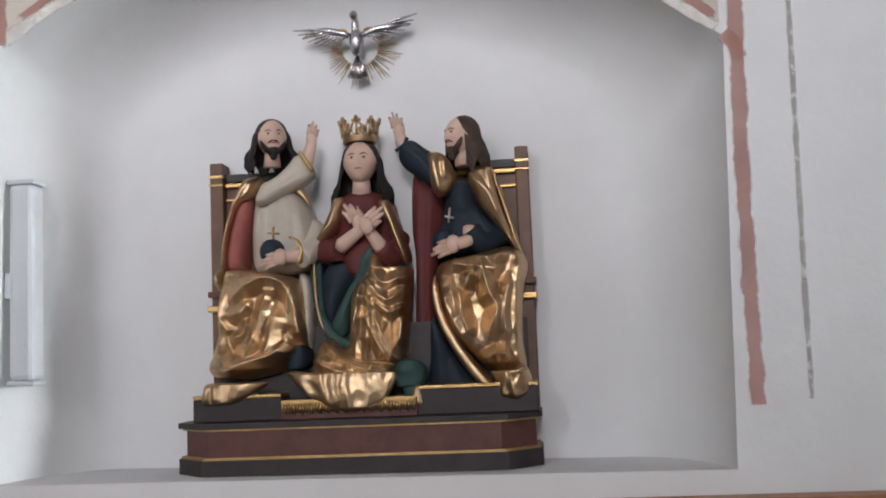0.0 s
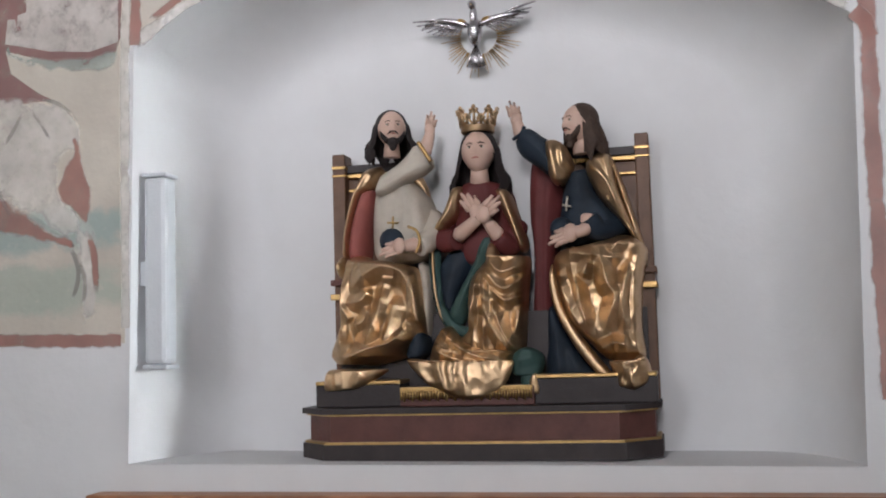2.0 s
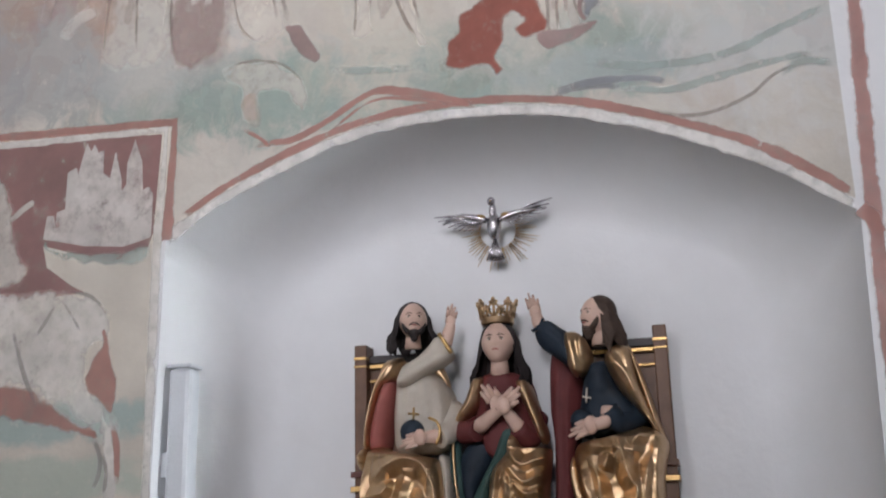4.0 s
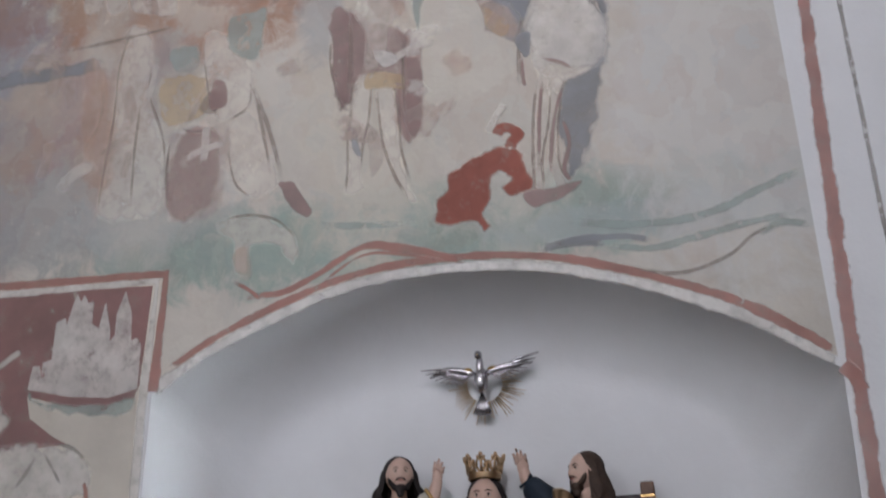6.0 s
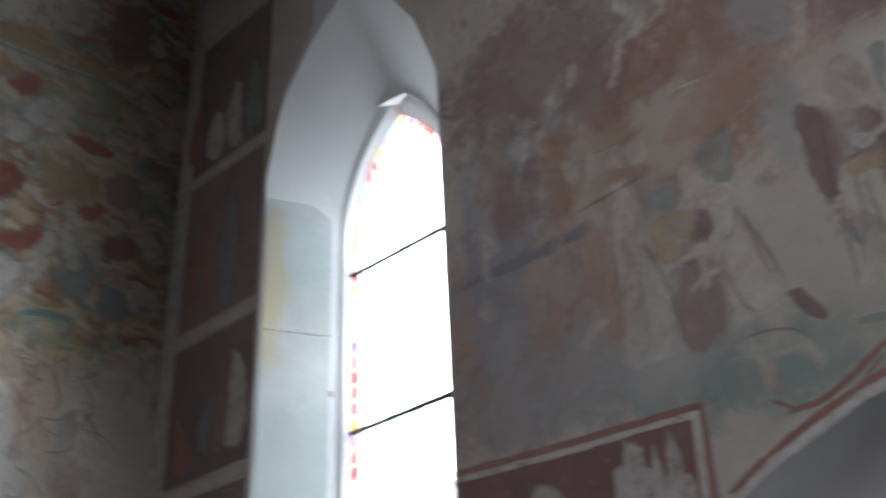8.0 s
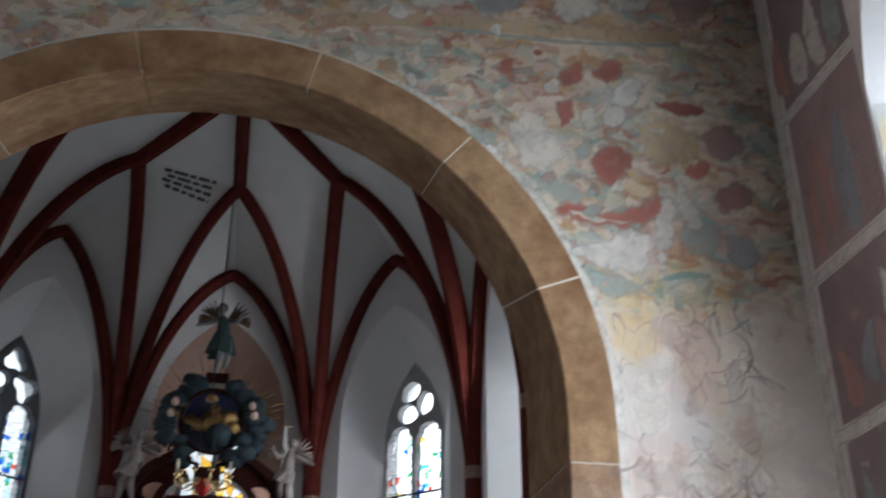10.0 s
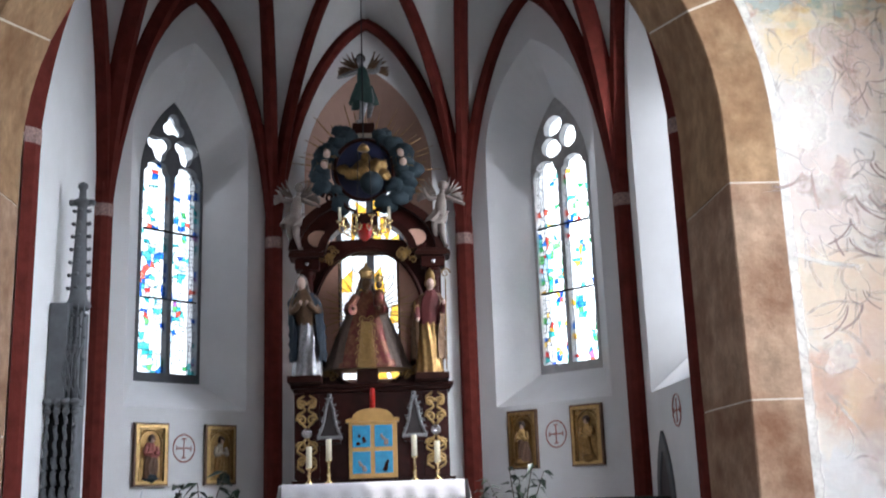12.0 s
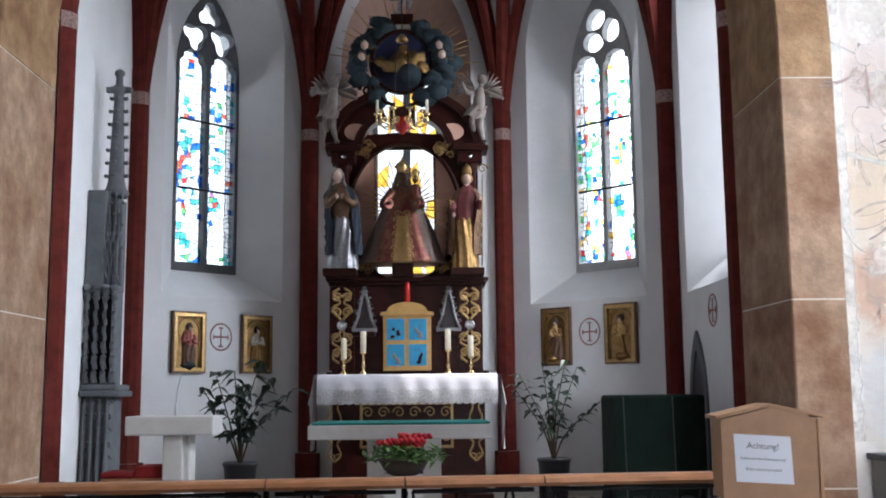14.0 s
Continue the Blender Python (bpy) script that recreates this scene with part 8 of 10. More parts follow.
            fade = math_node("MINIMUM", fade, 0.9)
            mx = nt.nodes.new("ShaderNodeMix")
            mx.data_type = "RGBA"
            nt.links.new(fade, mx.inputs["Factor"])
            nt.links.new(out, mx.inputs["A"])
            nt.links.new(rp.outputs["Color"], mx.inputs["B"])
            out = mx.outputs["Result"]
    # small flakes where the plaster shows
    fl = nt.nodes.new("ShaderNodeValToRGB")
    fl.color_ramp.elements[0].position, fl.color_ramp.elements[1].position = 0.60, 0.70
    nt.links.new(nz(14.0, 8.0, 0.75), fl.inputs["Fac"])
    mx = nt.nodes.new("ShaderNodeMix")
    mx.data_type = "RGBA"
    nt.links.new(math_node("MULTIPLY", fl.outputs["Color"], 0.6), mx.inputs["Factor"])
    nt.links.new(out, mx.inputs["A"])
    mx.inputs["B"].default_value = (*[min(1, c * 1.1) for c in base], 1)
    nt.links.new(mx.outputs["Result"], b.inputs["Base Color"])
    bp = nt.nodes.new("ShaderNodeBump")
    bp.inputs["Strength"].default_value, bp.inputs["Distance"].default_value = 0.3, 0.01
    nt.links.new(nz(22.0), bp.inputs["Height"])
    nt.links.new(bp.outputs["Normal"], b.inputs["Normal"])
    return m


def pig(name, c, wear=(0.50, 0.72), plaster=None, seed=1.0, scale=5.0, full=0.66):
    """A thin, worn coat of one pigment: it thins out towards its edges and lets the ground show."""
    m = bpy.data.materials.new(name)
    m.use_nodes = True
    nt = m.node_tree
    b = nt.nodes["Principled BSDF"]
    b.inputs["Roughness"].default_value, b.inputs["Specular IOR Level"].default_value = 0.9, 0.1
    geo = nt.nodes.new("ShaderNodeNewGeometry")
    mp = nt.nodes.new("ShaderNodeMapping")
    mp.inputs["Location"].default_value = (seed * 3.1, seed * 1.7, seed * 2.3)
    nt.links.new(geo.outputs["Position"], mp.inputs["Vector"])

    def nz(sc, d):
        n = nt.nodes.new("ShaderNodeTexNoise")
        n.inputs["Scale"].default_value, n.inputs["Detail"].default_value, n.inputs["Roughness"].default_value = sc, d, 0.65
        nt.links.new(mp.outputs["Vector"], n.inputs["Vector"])
        return n.outputs["Fac"]

    r = nt.nodes.new("ShaderNodeValToRGB")
    r.color_ramp.elements[0].position, r.color_ramp.elements[1].position = 0.3, 0.7
    r.color_ramp.elements[0].color, r.color_ramp.elements[1].color = (*[v * 0.75 for v in c], 1), (*[min(1, v * 1.25) for v in c], 1)
    nt.links.new(nz(scale, 5.0), r.inputs["Fac"])
    at = nt.nodes.new("ShaderNodeAttribute")
    at.attribute_name = "coat"
    w = nt.nodes.new("ShaderNodeMapRange")
    w.inputs["From Min"].default_value, w.inputs["From Max"].default_value = wear
    w.inputs["To Min"].default_value, w.inputs["To Max"].default_value = full, full * 0.35
    nt.links.new(nz(scale * 2.3, 9.0), w.inputs["Value"])
    # ragged edge: the coat breaks up where it is thin
    rg = nt.nodes.new("ShaderNodeMath")
    rg.operation = "MULTIPLY_ADD"
    rg.inputs[1].default_value, rg.inputs[2].default_value = 2.3, -1.15
    nt.links.new(nz(11.0, 8.0), rg.inputs[0])
    sm = nt.nodes.new("ShaderNodeMath")
    nt.links.new(at.outputs["Fac"], sm.inputs[0])
    nt.links.new(rg.outputs[0], sm.inputs[1])
    ed = nt.nodes.new("ShaderNodeMapRange")
    ed.inputs["From Min"].default_value, ed.inputs["From Max"].default_value = 0.25, 0.85
    nt.links.new(sm.outputs[0], ed.inputs["Value"])
    ad = nt.nodes.new("ShaderNodeMath")
    ad.operation = "MULTIPLY"
    nt.links.new(ed.outputs["Result"], ad.inputs[0])
    nt.links.new(w.outputs["Result"], ad.inputs[1])
    # the thinner the coat, the more plaster colour it takes
    inv = nt.nodes.new("ShaderNodeMath")
    inv.operation = "SUBTRACT"
    inv.inputs[0].default_value = 1.0
    nt.links.new(ad.outputs[0], inv.inputs[1])
    thin = nt.nodes.new("ShaderNodeMix")
    thin.data_type, thin.blend_type = "RGBA", "ADD"
    nt.links.new(inv.outputs[0], thin.inputs["Factor"])
    nt.links.new(r.outputs["Color"], thin.inputs["A"])
    thin.inputs["B"].default_value = (0.47, 0.43, 0.38, 1)
    nt.links.new(thin.outputs["Result"], b.inputs["Base Color"])
    tr = nt.nodes.new("ShaderNodeBsdfTransparent")
    mx = nt.nodes.new("ShaderNodeMixShader")
    nt.links.new(ad.outputs[0], mx.inputs["Fac"])
    nt.links.new(tr.outputs[0], mx.inputs[1])
    nt.links.new(b.outputs[0], mx.inputs[2])
    nt.links.new(mx.outputs[0], nt.nodes["Material Output"].inputs["Surface"])
    return m


G_RED = pig("red_earth_pigment", (0.30, 0.115, 0.095), (0.52, 0.85), seed=1.0, full=0.74)
G_DOG = pig("brick_red_pigment", (0.26, 0.075, 0.055), (0.6, 0.85), seed=2.0, full=0.9)
G_WINE = pig("wine_red_pigment", (0.20, 0.085, 0.085), (0.60, 0.9), (0.34, 0.25, 0.24), 3.0, 3.0, full=0.8)
G_PURP = pig("purple_brown_pigment", (0.22, 0.13, 0.13), (0.52, 0.8), seed=4.0, full=0.72)
G_FIG = pig("pale_robe_pigment", (0.56, 0.53, 0.48), (0.48, 0.75), seed=18.0, full=0.45)
G_TEAL = pig("grey_teal_pigment", (0.20, 0.29, 0.28), (0.5, 0.75), seed=5.0, full=0.5)
G_SLATE = pig("slate_blue_pigment", (0.16, 0.185, 0.22), (0.52, 0.8), seed=6.0, full=0.68)
G_OCHRE = pig("yellow_ochre_pigment", (0.40, 0.28, 0.13), (0.5, 0.75), seed=7.0, full=0.48)
G_PALE = pig("pale_lime_pigment", (0.55, 0.53, 0.48), (0.5, 0.8), (0.62, 0.60, 0.55), 8.0)
G_WHITE = pig("lime_white_pigment", (0.60, 0.59, 0.56), (0.45, 0.75), (0.70, 0.68, 0.64), 9.0)
G_LINE = pig("umber_line", (0.11, 0.065, 0.05), (0.50, 0.72), seed=10.0, scale=9.0, full=0.5)
G_GREYL = pig("grey_line", (0.15, 0.145, 0.145), (0.50, 0.72), seed=11.0, scale=9.0, full=0.6)

G_FAINT = pig("faint_grey_line", (0.38, 0.35, 0.33), (0.40, 0.58), seed=12.0, scale=8.0, full=0.45)

G_PLUM = pig("plum_pigment", (0.15, 0.09, 0.10), (0.5, 0.8), seed=16.0, scale=3.0, full=0.72)
G_MIST = pig("pale_glaze", (0.58, 0.56, 0.52), (0.45, 0.7), seed=13.0, full=0.45)
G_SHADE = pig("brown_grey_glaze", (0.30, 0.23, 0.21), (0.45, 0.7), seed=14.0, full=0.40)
G_BLUSH = pig("rust_glaze", (0.36, 0.20, 0.14), (0.45, 0.7), seed=15.0, full=0.35)


def next_coat(par):
    """Each coat of paint lies a little over the one before it."""
    par["coats"] = par.get("coats", 0) + 1
    return 0.0045 + 0.00004 * par["coats"]


def paint(par, nm, loop, m, to=on_south, rounded=True, feather=0.11, share=0.13, rag=0.012):
    """A painted field with feathered, slightly ragged edges."""
    from mathutils.geometry import tessellate_polygon
    w = next_coat(par)
    L = [Vector(p) for p in (smooth_loop(loop, 5) if rounded else loop)]
    if rounded:
        L = [p + Vector((noise.noise(Vector((p.x * 14, p.y * 14, w * 900))), noise.noise(Vector((p.y * 14, p.x * 14, 5 + w * 900))))) * rag for p in L]
    n = len(L)
    area = sum(L[i].x * L[(i + 1) % n].y - L[(i + 1) % n].x * L[i].y for i in range(n)) / 2
    sgn = 1 if area > 0 else -1
    d = min(feather, share * math.sqrt(abs(area))) if rounded else 0.012
    inner, outer = [], []
    for i in range(n):
        k3 = 3 if n > 20 else 1
        t = (L[(i + k3) % n] - L[i - k3])
        t = t.normalized() if t.length > 1e-6 else Vector((1, 0))
        inner.append(L[i] + Vector((-t.y, t.x)) * sgn * d * 0.65)
        outer.append(L[i] - Vector((-t.y, t.x)) * sgn * d * (0.35 if rounded else 0.0))
    bm = B()
    lay = bm.verts.layers.float.new("coat")
    vo = [bm.verts.new(to(p.x, p.y, w)) for p in outer]
    vi = [bm.verts.new(to(p.x, p.y, w + 0.00001)) for p in inner]
    for v in vo:
        v[lay] = 0.0 if rounded else 0.8
    for v in vi:
        v[lay] = 1.0
    for i in range(n):
        bm.faces.new((vo[i], vo[(i + 1) % n], vi[(i + 1) % n], vi[i]))
    for t in tessellate_polygon([[Vector((p.x, p.y, 0)) for p in inner]]):
        try:
            bm.faces.new([vi[k] for k in t])
        except ValueError:
            pass
    return part(nm, bm, m, par)


def stroke(par, nm, pts, wd, m, to=on_south, rounded=True):
    """A painted line with soft edges, a little uneven in width."""
    w = next_coat(par)
    L = [Vector((p[0], p[1])) for p in (smooth_line([(q[0], q[1], 0) for q in pts], 5) if rounded and len(pts) > 2 else [(q[0], q[1]) for q in pts])]
    bm = B()
    lay = bm.verts.layers.float.new("coat")
    rows = []
    for i, p in enumerate(L):
        d = (L[min(i + 1, len(L) - 1)] - L[max(i - 1, 0)]).normalized()
        n = Vector((-d.y, d.x)) * wd / 2 * (1 + 0.5 * noise.noise(Vector((p.x * 3, p.y * 3, w * 700))))
        row = []
        for k, c in ((1.5, 0.0), (0.7, 1.0), (-0.7, 1.0), (-1.5, 0.0)):
            v = bm.verts.new(to(*(p + n * k), w))
            v[lay] = c * (min(1.0, min(i, len(L) - 1 - i) / 3) if rounded else 1.0)
            row.append(v)
        rows.append(row)
    for a, b in zip(rows, rows[1:]):
        for k in range(3):
            bm.faces.new((a[k], a[k + 1], b[k + 1], b[k]))
    return part(nm, bm, m, par)


# hunting scene over the niche
_r = random.Random(41)
_pal = [(0.40, 0.24, 0.16), (0.26, 0.15, 0.14), (0.50, 0.46, 0.40), (0.36, 0.37, 0.37), (0.40, 0.30, 0.23), (0.52, 0.47, 0.40)]
_extra = [((_r.uniform(0.9, 3.6), _r.uniform(4.5, 6.8)), (_r.uniform(0.10, 0.26), _r.uniform(0.12, 0.34)), _r.choice(_pal), 0.75) for _ in range(18)]
_extra += [((_r.uniform(2.3, 3.6), _r.uniform(3.6, 5.0)), (_r.uniform(0.08, 0.2), _r.uniform(0.15, 0.4)), _r.choice(_pal[2:]), 0.6) for _ in range(10)]
hunt_ground = zone_mat("hunting_fresco_ground", (0.56, 0.53, 0.47), [
    ((1.15, 3.46), (1.7, 0.22), (0.24, 0.33, 0.29), 0.9),
    ((3.01, 3.93), (0.75, 0.42), (0.28, 0.36, 0.40), 0.9),
    ((3.23, 4.21), (0.9, 0.8), (0.36, 0.25, 0.23), 0.85),
    ((2.16, 5.06), (0.95, 0.62), (0.34, 0.18, 0.11), 0.95),
    ((1.45, 5.33), (1.1, 0.45), (0.30, 0.17, 0.14), 0.85),
    ((1.27, 4.18), (0.36, 0.95), (0.55, 0.52, 0.44), 0.85),
    ((0.65, 4.18), (0.3, 0.9), (0.56, 0.53, 0.46), 0.7),
    ((-0.17, 3.39), (0.9, 0.10), (0.35, 0.41, 0.40), 0.8),
    ((-0.34, 4.03), (0.55, 1.0), (0.60, 0.60, 0.58), 0.7),
    ((3.29, 4.73), (0.35, 0.9), (0.28, 0.31, 0.36), 0.7),
    ((2.97, 5.87), (0.8, 0.5), (0.22, 0.13, 0.12), 0.8),
    ((2.80, 3.73), (0.9, 0.3), (0.34, 0.37, 0.36), 0.7),
    ((2.37, 4.04), (0.30, 0.6), (0.52, 0.51, 0.46), 0.6)] + _extra, grain=6.0, mosaic=([(0.58, 0.55, 0.50), (0.44, 0.36, 0.33), (0.58, 0.54, 0.48), (0.42, 0.44, 0.44), (0.60, 0.57, 0.52), (0.45, 0.34, 0.28)], 4.5, (1, 1.2, 0.7), 0.22, 3.4))
hunt = thing("wall_painting", on_south(1.5, 3.4, 0.0), "faded fresco of a hunting scene over the niche", "wall painting", "wall paintings")
arch_up = [(u, v + 0.035) for u, v in NICHE_ARCH]
bm = B()
plate(bm, [[(-0.54, 9.4), (-0.54, 2.74)] + arch_up[::-1][1:-1] + [(2.22, 2.88), (2.22, 3.40), (3.745, 3.40), (3.745, 6.28), (3.95, 6.9), (4.3, 7.45), (4.69, 7.76), (5.0, 9.4)]], on_south, 0.0035, 0.0)
part("painted_ground", bm, hunt_ground, hunt)
stroke(hunt, "arch_border", [(u, v + 0.015) for u, v in NICHE_ARCH], 0.042, G_WHITE)
stroke(hunt, "arch_border", [(u, v + 0.06) for u, v in NICHE_ARCH[1:]], 0.034, G_RED)
stroke(hunt, "red_ribbon", [(1.84, 3.23), (1.66, 3.23), (1.51, 3.29), (1.30, 3.40), (1.15, 3.38), (0.98, 3.33), (0.81, 3.26)], 0.03, G_RED)
stroke(hunt, "red_ribbon", [(1.50, 3.24), (1.30, 3.36), (1.10, 3.34), (0.91, 3.28)], 0.012, G_RED)
stroke(hunt, "red_ribbon", [(1.40, 3.24), (1.20, 3.31), (1.01, 3.29)], 0.010, G_RED)
# greyhound in red
paint(hunt, "painted_hound", [(0.98, 3.50), (0.97, 3.58), (0.92, 3.62), (0.90, 3.70), (0.79, 3.76), (0.68, 3.81), (0.60, 3.77), (0.56, 3.67), (0.54, 3.59), (0.59, 3.56), (0.64, 3.55), (0.68, 3.60), (0.64, 3.64), (0.69, 3.68), (0.73, 3.62), (0.73, 3.55), (0.76, 3.49), (0.73, 3.43), (0.76, 3.40), (0.81, 3.45), (0.90, 3.45), (0.96, 3.47)], G_DOG, feather=0.03)
stroke(hunt, "painted_tail", [(0.64, 3.77), (0.63, 3.81), (0.60, 3.85), (0.64, 3.89), (0.68, 3.88), (0.70, 3.85)], 0.045, G_DOG)
# two standing huntsmen as plain silhouettes
paint(hunt, "painted_cloak", [(1.43, 4.62), (1.31, 4.62), (1.23, 4.52), (1.11, 4.50), (1.05, 4.41), (1.04, 4.12), (1.07, 3.89), (1.13, 3.92), (1.16, 4.15), (1.21, 4.26), (1.28, 4.24), (1.32, 4.22), (1.37, 4.12), (1.42, 4.10), (1.43, 4.31)], G_PURP)
paint(hunt, "painted_figure", [(1.29, 4.77), (1.19, 4.76), (1.15, 4.60), (1.17, 4.50), (1.21, 4.29), (1.30, 4.30), (1.29, 4.50), (1.34, 4.62)], G_FIG)
paint(hunt, "painted_leg", [(1.34, 4.24), (1.26, 4.24), (1.27, 4.05), (1.30, 3.88), (1.31, 3.73), (1.29, 3.68), (1.38, 3.67), (1.37, 3.78), (1.37, 3.96)], G_FIG)
paint(hunt, "painted_leg", [(1.24, 4.22), (1.15, 4.21), (1.14, 4.03), (1.13, 3.85), (1.09, 3.67), (1.04, 3.59), (1.08, 3.58), (1.16, 3.74), (1.21, 3.92)], G_FIG)
stroke(hunt, "painted_belt", [(1.28, 4.24), (1.22, 4.21), (1.15, 4.22)], 0.025, G_OCHRE)
paint(hunt, "painted_cloak", [(0.68, 4.76), (0.57, 4.76), (0.53, 4.62), (0.47, 4.48), (0.53, 4.36), (0.59, 4.32), (0.68, 4.39), (0.74, 4.52), (0.69, 4.60), (0.71, 4.71)], G_SLATE)
paint(hunt, "painted_cloak", [(0.28, 4.74), (0.13, 4.76), (0.15, 4.54), (0.18, 4.21), (0.24, 3.94), (0.29, 3.75), (0.37, 3.61), (0.41, 3.72), (0.42, 3.89), (0.38, 4.08), (0.26, 4.14), (0.21, 4.40), (0.27, 4.55)], G_SLATE)
paint(hunt, "painted_figure", [(0.53, 4.54), (0.43, 4.56), (0.30, 4.55), (0.21, 4.43), (0.26, 4.17), (0.35, 4.11), (0.38, 4.06), (0.48, 4.10), (0.51, 4.18), (0.55, 4.37)], G_FIG)
paint(hunt, "painted_head", [(0.47, 4.68), (0.41, 4.72), (0.36, 4.66), (0.37, 4.56), (0.43, 4.53), (0.47, 4.59)], G_FIG)
paint(hunt, "painted_leg", [(0.50, 4.11), (0.44, 4.10), (0.46, 3.90), (0.49, 3.71), (0.50, 3.55), (0.54, 3.54), (0.54, 3.67), (0.52, 3.89)], G_FIG)
paint(hunt, "painted_leg", [(0.44, 4.09), (0.38, 4.08), (0.42, 3.89), (0.43, 3.70), (0.40, 3.59), (0.44, 3.56), (0.47, 3.71)], G_FIG)
paint(hunt, "painted_basket", [(0.75, 4.55), (0.67, 4.50), (0.60, 4.43), (0.63, 4.36), (0.70, 4.41)], G_OCHRE)
stroke(hunt, "painted_outline", [(0.50, 4.11), (0.53, 3.89), (0.54, 3.67), (0.54, 3.54)], 0.012, G_LINE)
stroke(hunt, "painted_outline", [(0.44, 4.09), (0.46, 3.90), (0.50, 3.71), (0.50, 3.55)], 0.010, G_LINE)
stroke(hunt, "painted_outline", [(0.38, 4.08), (0.42, 3.89), (0.43, 3.70), (0.40, 3.59)], 0.010, G_LINE)
stroke(hunt, "painted_outline", [(1.34, 4.24), (1.37, 3.96), (1.37, 3.78), (1.38, 3.67)], 0.012, G_LINE)
stroke(hunt, "painted_outline", [(1.15, 4.21), (1.13, 4.02), (1.12, 3.85), (1.07, 3.64)], 0.012, G_LINE)
stroke(hunt, "painted_outline", [(0.53, 4.54), (0.57, 4.31), (0.58, 4.08)], 0.014, G_LINE)
stroke(hunt, "painted_outline", [(1.24, 4.22), (1.21, 3.92), (1.16, 3.74), (1.09, 3.60)], 0.012, G_LINE)
stroke(hunt, "painted_outline", [(1.26, 4.23), (1.27, 4.05), (1.30, 3.88), (1.31, 3.73)], 0.010, G_LINE)
stroke(hunt, "painted_outline", [(1.43, 4.61), (1.44, 4.34), (1.42, 4.12)], 0.014, G_LINE)
stroke(hunt, "painted_outline", [(0.47, 4.67), (0.41, 4.72), (0.36, 4.66), (0.37, 4.56), (0.42, 4.53)], 0.010, G_LINE)
stroke(hunt, "painted_outline", [(0.30, 4.55), (0.21, 4.43), (0.25, 4.19), (0.35, 4.11)], 0.012, G_GREYL)
# group in pale robes with ochre
paint(hunt, "painted_robe", [(2.52, 4.75), (2.42, 4.74), (2.37, 4.57), (2.39, 4.34), (2.29, 4.09), (2.26, 3.86), (2.29, 3.69), (2.47, 3.67), (2.60, 3.71), (2.58, 3.93), (2.56, 4.21), (2.57, 4.51)], G_FIG)
paint(hunt, "painted_robe", [(2.33, 4.42), (2.17, 4.42), (2.04, 4.36), (2.05, 4.23), (2.12, 4.15), (2.28, 4.13), (2.33, 4.26)], G_OCHRE)
paint(hunt, "painted_robe", [(2.17, 4.11), (2.03, 4.10), (1.98, 3.96), (1.99, 3.75), (2.07, 3.65), (2.19, 3.64), (2.25, 3.77), (2.24, 3.95)], G_PURP)
paint(hunt, "painted_robe", [(2.13, 4.62), (1.98, 4.60), (1.85, 4.38), (1.86, 4.19), (2.00, 4.12), (2.07, 4.26)], G_FIG)
paint(hunt, "painted_robe", [(1.97, 4.08), (1.85, 4.15), (1.76, 3.98), (1.70, 3.76), (1.81, 3.69), (1.92, 3.80)], G_FIG)
paint(hunt, "painted_sleeve", [(2.10, 4.27), (2.00, 4.29), (2.03, 4.19), (2.09, 4.20)], G_LINE)
paint(hunt, "painted_foliage", [(1.99, 4.72), (1.86, 4.74), (1.79, 4.74), (1.80, 4.53), (1.85, 4.43), (1.95, 4.50), (2.00, 4.62)], G_TEAL)
paint(hunt, "painted_foliage", [(1.05, 4.79), (0.97, 4.78), (1.00, 4.66), (1.03, 4.47), (1.06, 4.61)], G_TEAL)
paint(hunt, "painted_sheep", [(1.98, 3.61), (1.84, 3.62), (1.70, 3.58), (1.60, 3.48), (1.59, 3.37), (1.64, 3.37), (1.70, 3.46), (1.81, 3.46), (1.82, 3.35), (1.89, 3.36), (1.90, 3.48), (1.96, 3.53)], G_FIG)
for q in ([(2.52, 4.74), (2.56, 4.51), (2.56, 4.21), (2.58, 3.93), (2.59, 3.73)], [(2.38, 4.57), (2.38, 4.34), (2.29, 4.09), (2.26, 3.86)], [(2.13, 4.61), (2.06, 4.26), (2.00, 4.13)], [(1.86, 4.36), (1.86, 4.19), (1.98, 4.12)], [(1.97, 4.08), (1.91, 3.80), (1.81, 3.70)], [(2.42, 4.34), (2.43, 4.05), (2.42, 3.71)], [(1.98, 3.61), (1.84, 3.62), (1.70, 3.58), (1.60, 3.48)]):
    stroke(hunt, "painted_fold_line", q, 0.012, G_LINE)
stroke(hunt, "painted_staff", [(1.86, 4.35), (1.79, 4.08), (1.73, 3.79)], 0.016, G_LINE)
stroke(hunt, "painted_ladder", [(2.93, 4.99), (2.54, 4.99), (2.16, 4.98)], 0.016, G_LINE)
stroke(hunt, "painted_ladder", [(2.91, 4.67), (2.55, 4.69), (2.20, 4.72)], 0.016, G_LINE)
for k in range(5):
    stroke(hunt, "painted_rung", [(2.89, 4.99), (2.88, 4.67)] if k == 0 else [((2.89, 4.99)[0] - 0.12 * k, (2.89, 4.99)[1] + 0.055 * k), ((2.88, 4.67)[0] - 0.115 * k, (2.88, 4.67)[1] + 0.07 * k)], 0.014, G_FIG)
stroke(hunt, "painted_slope", [(3.77, 4.58), (3.31, 4.55), (2.88, 4.55), (2.60, 4.56)], 0.07, G_SLATE)
stroke(hunt, "painted_fold", [(0.42, 3.42), (0.15, 3.36), (-0.14, 3.37), (-0.37, 3.46), (-0.56, 3.52)], 0.035, G_TEAL)
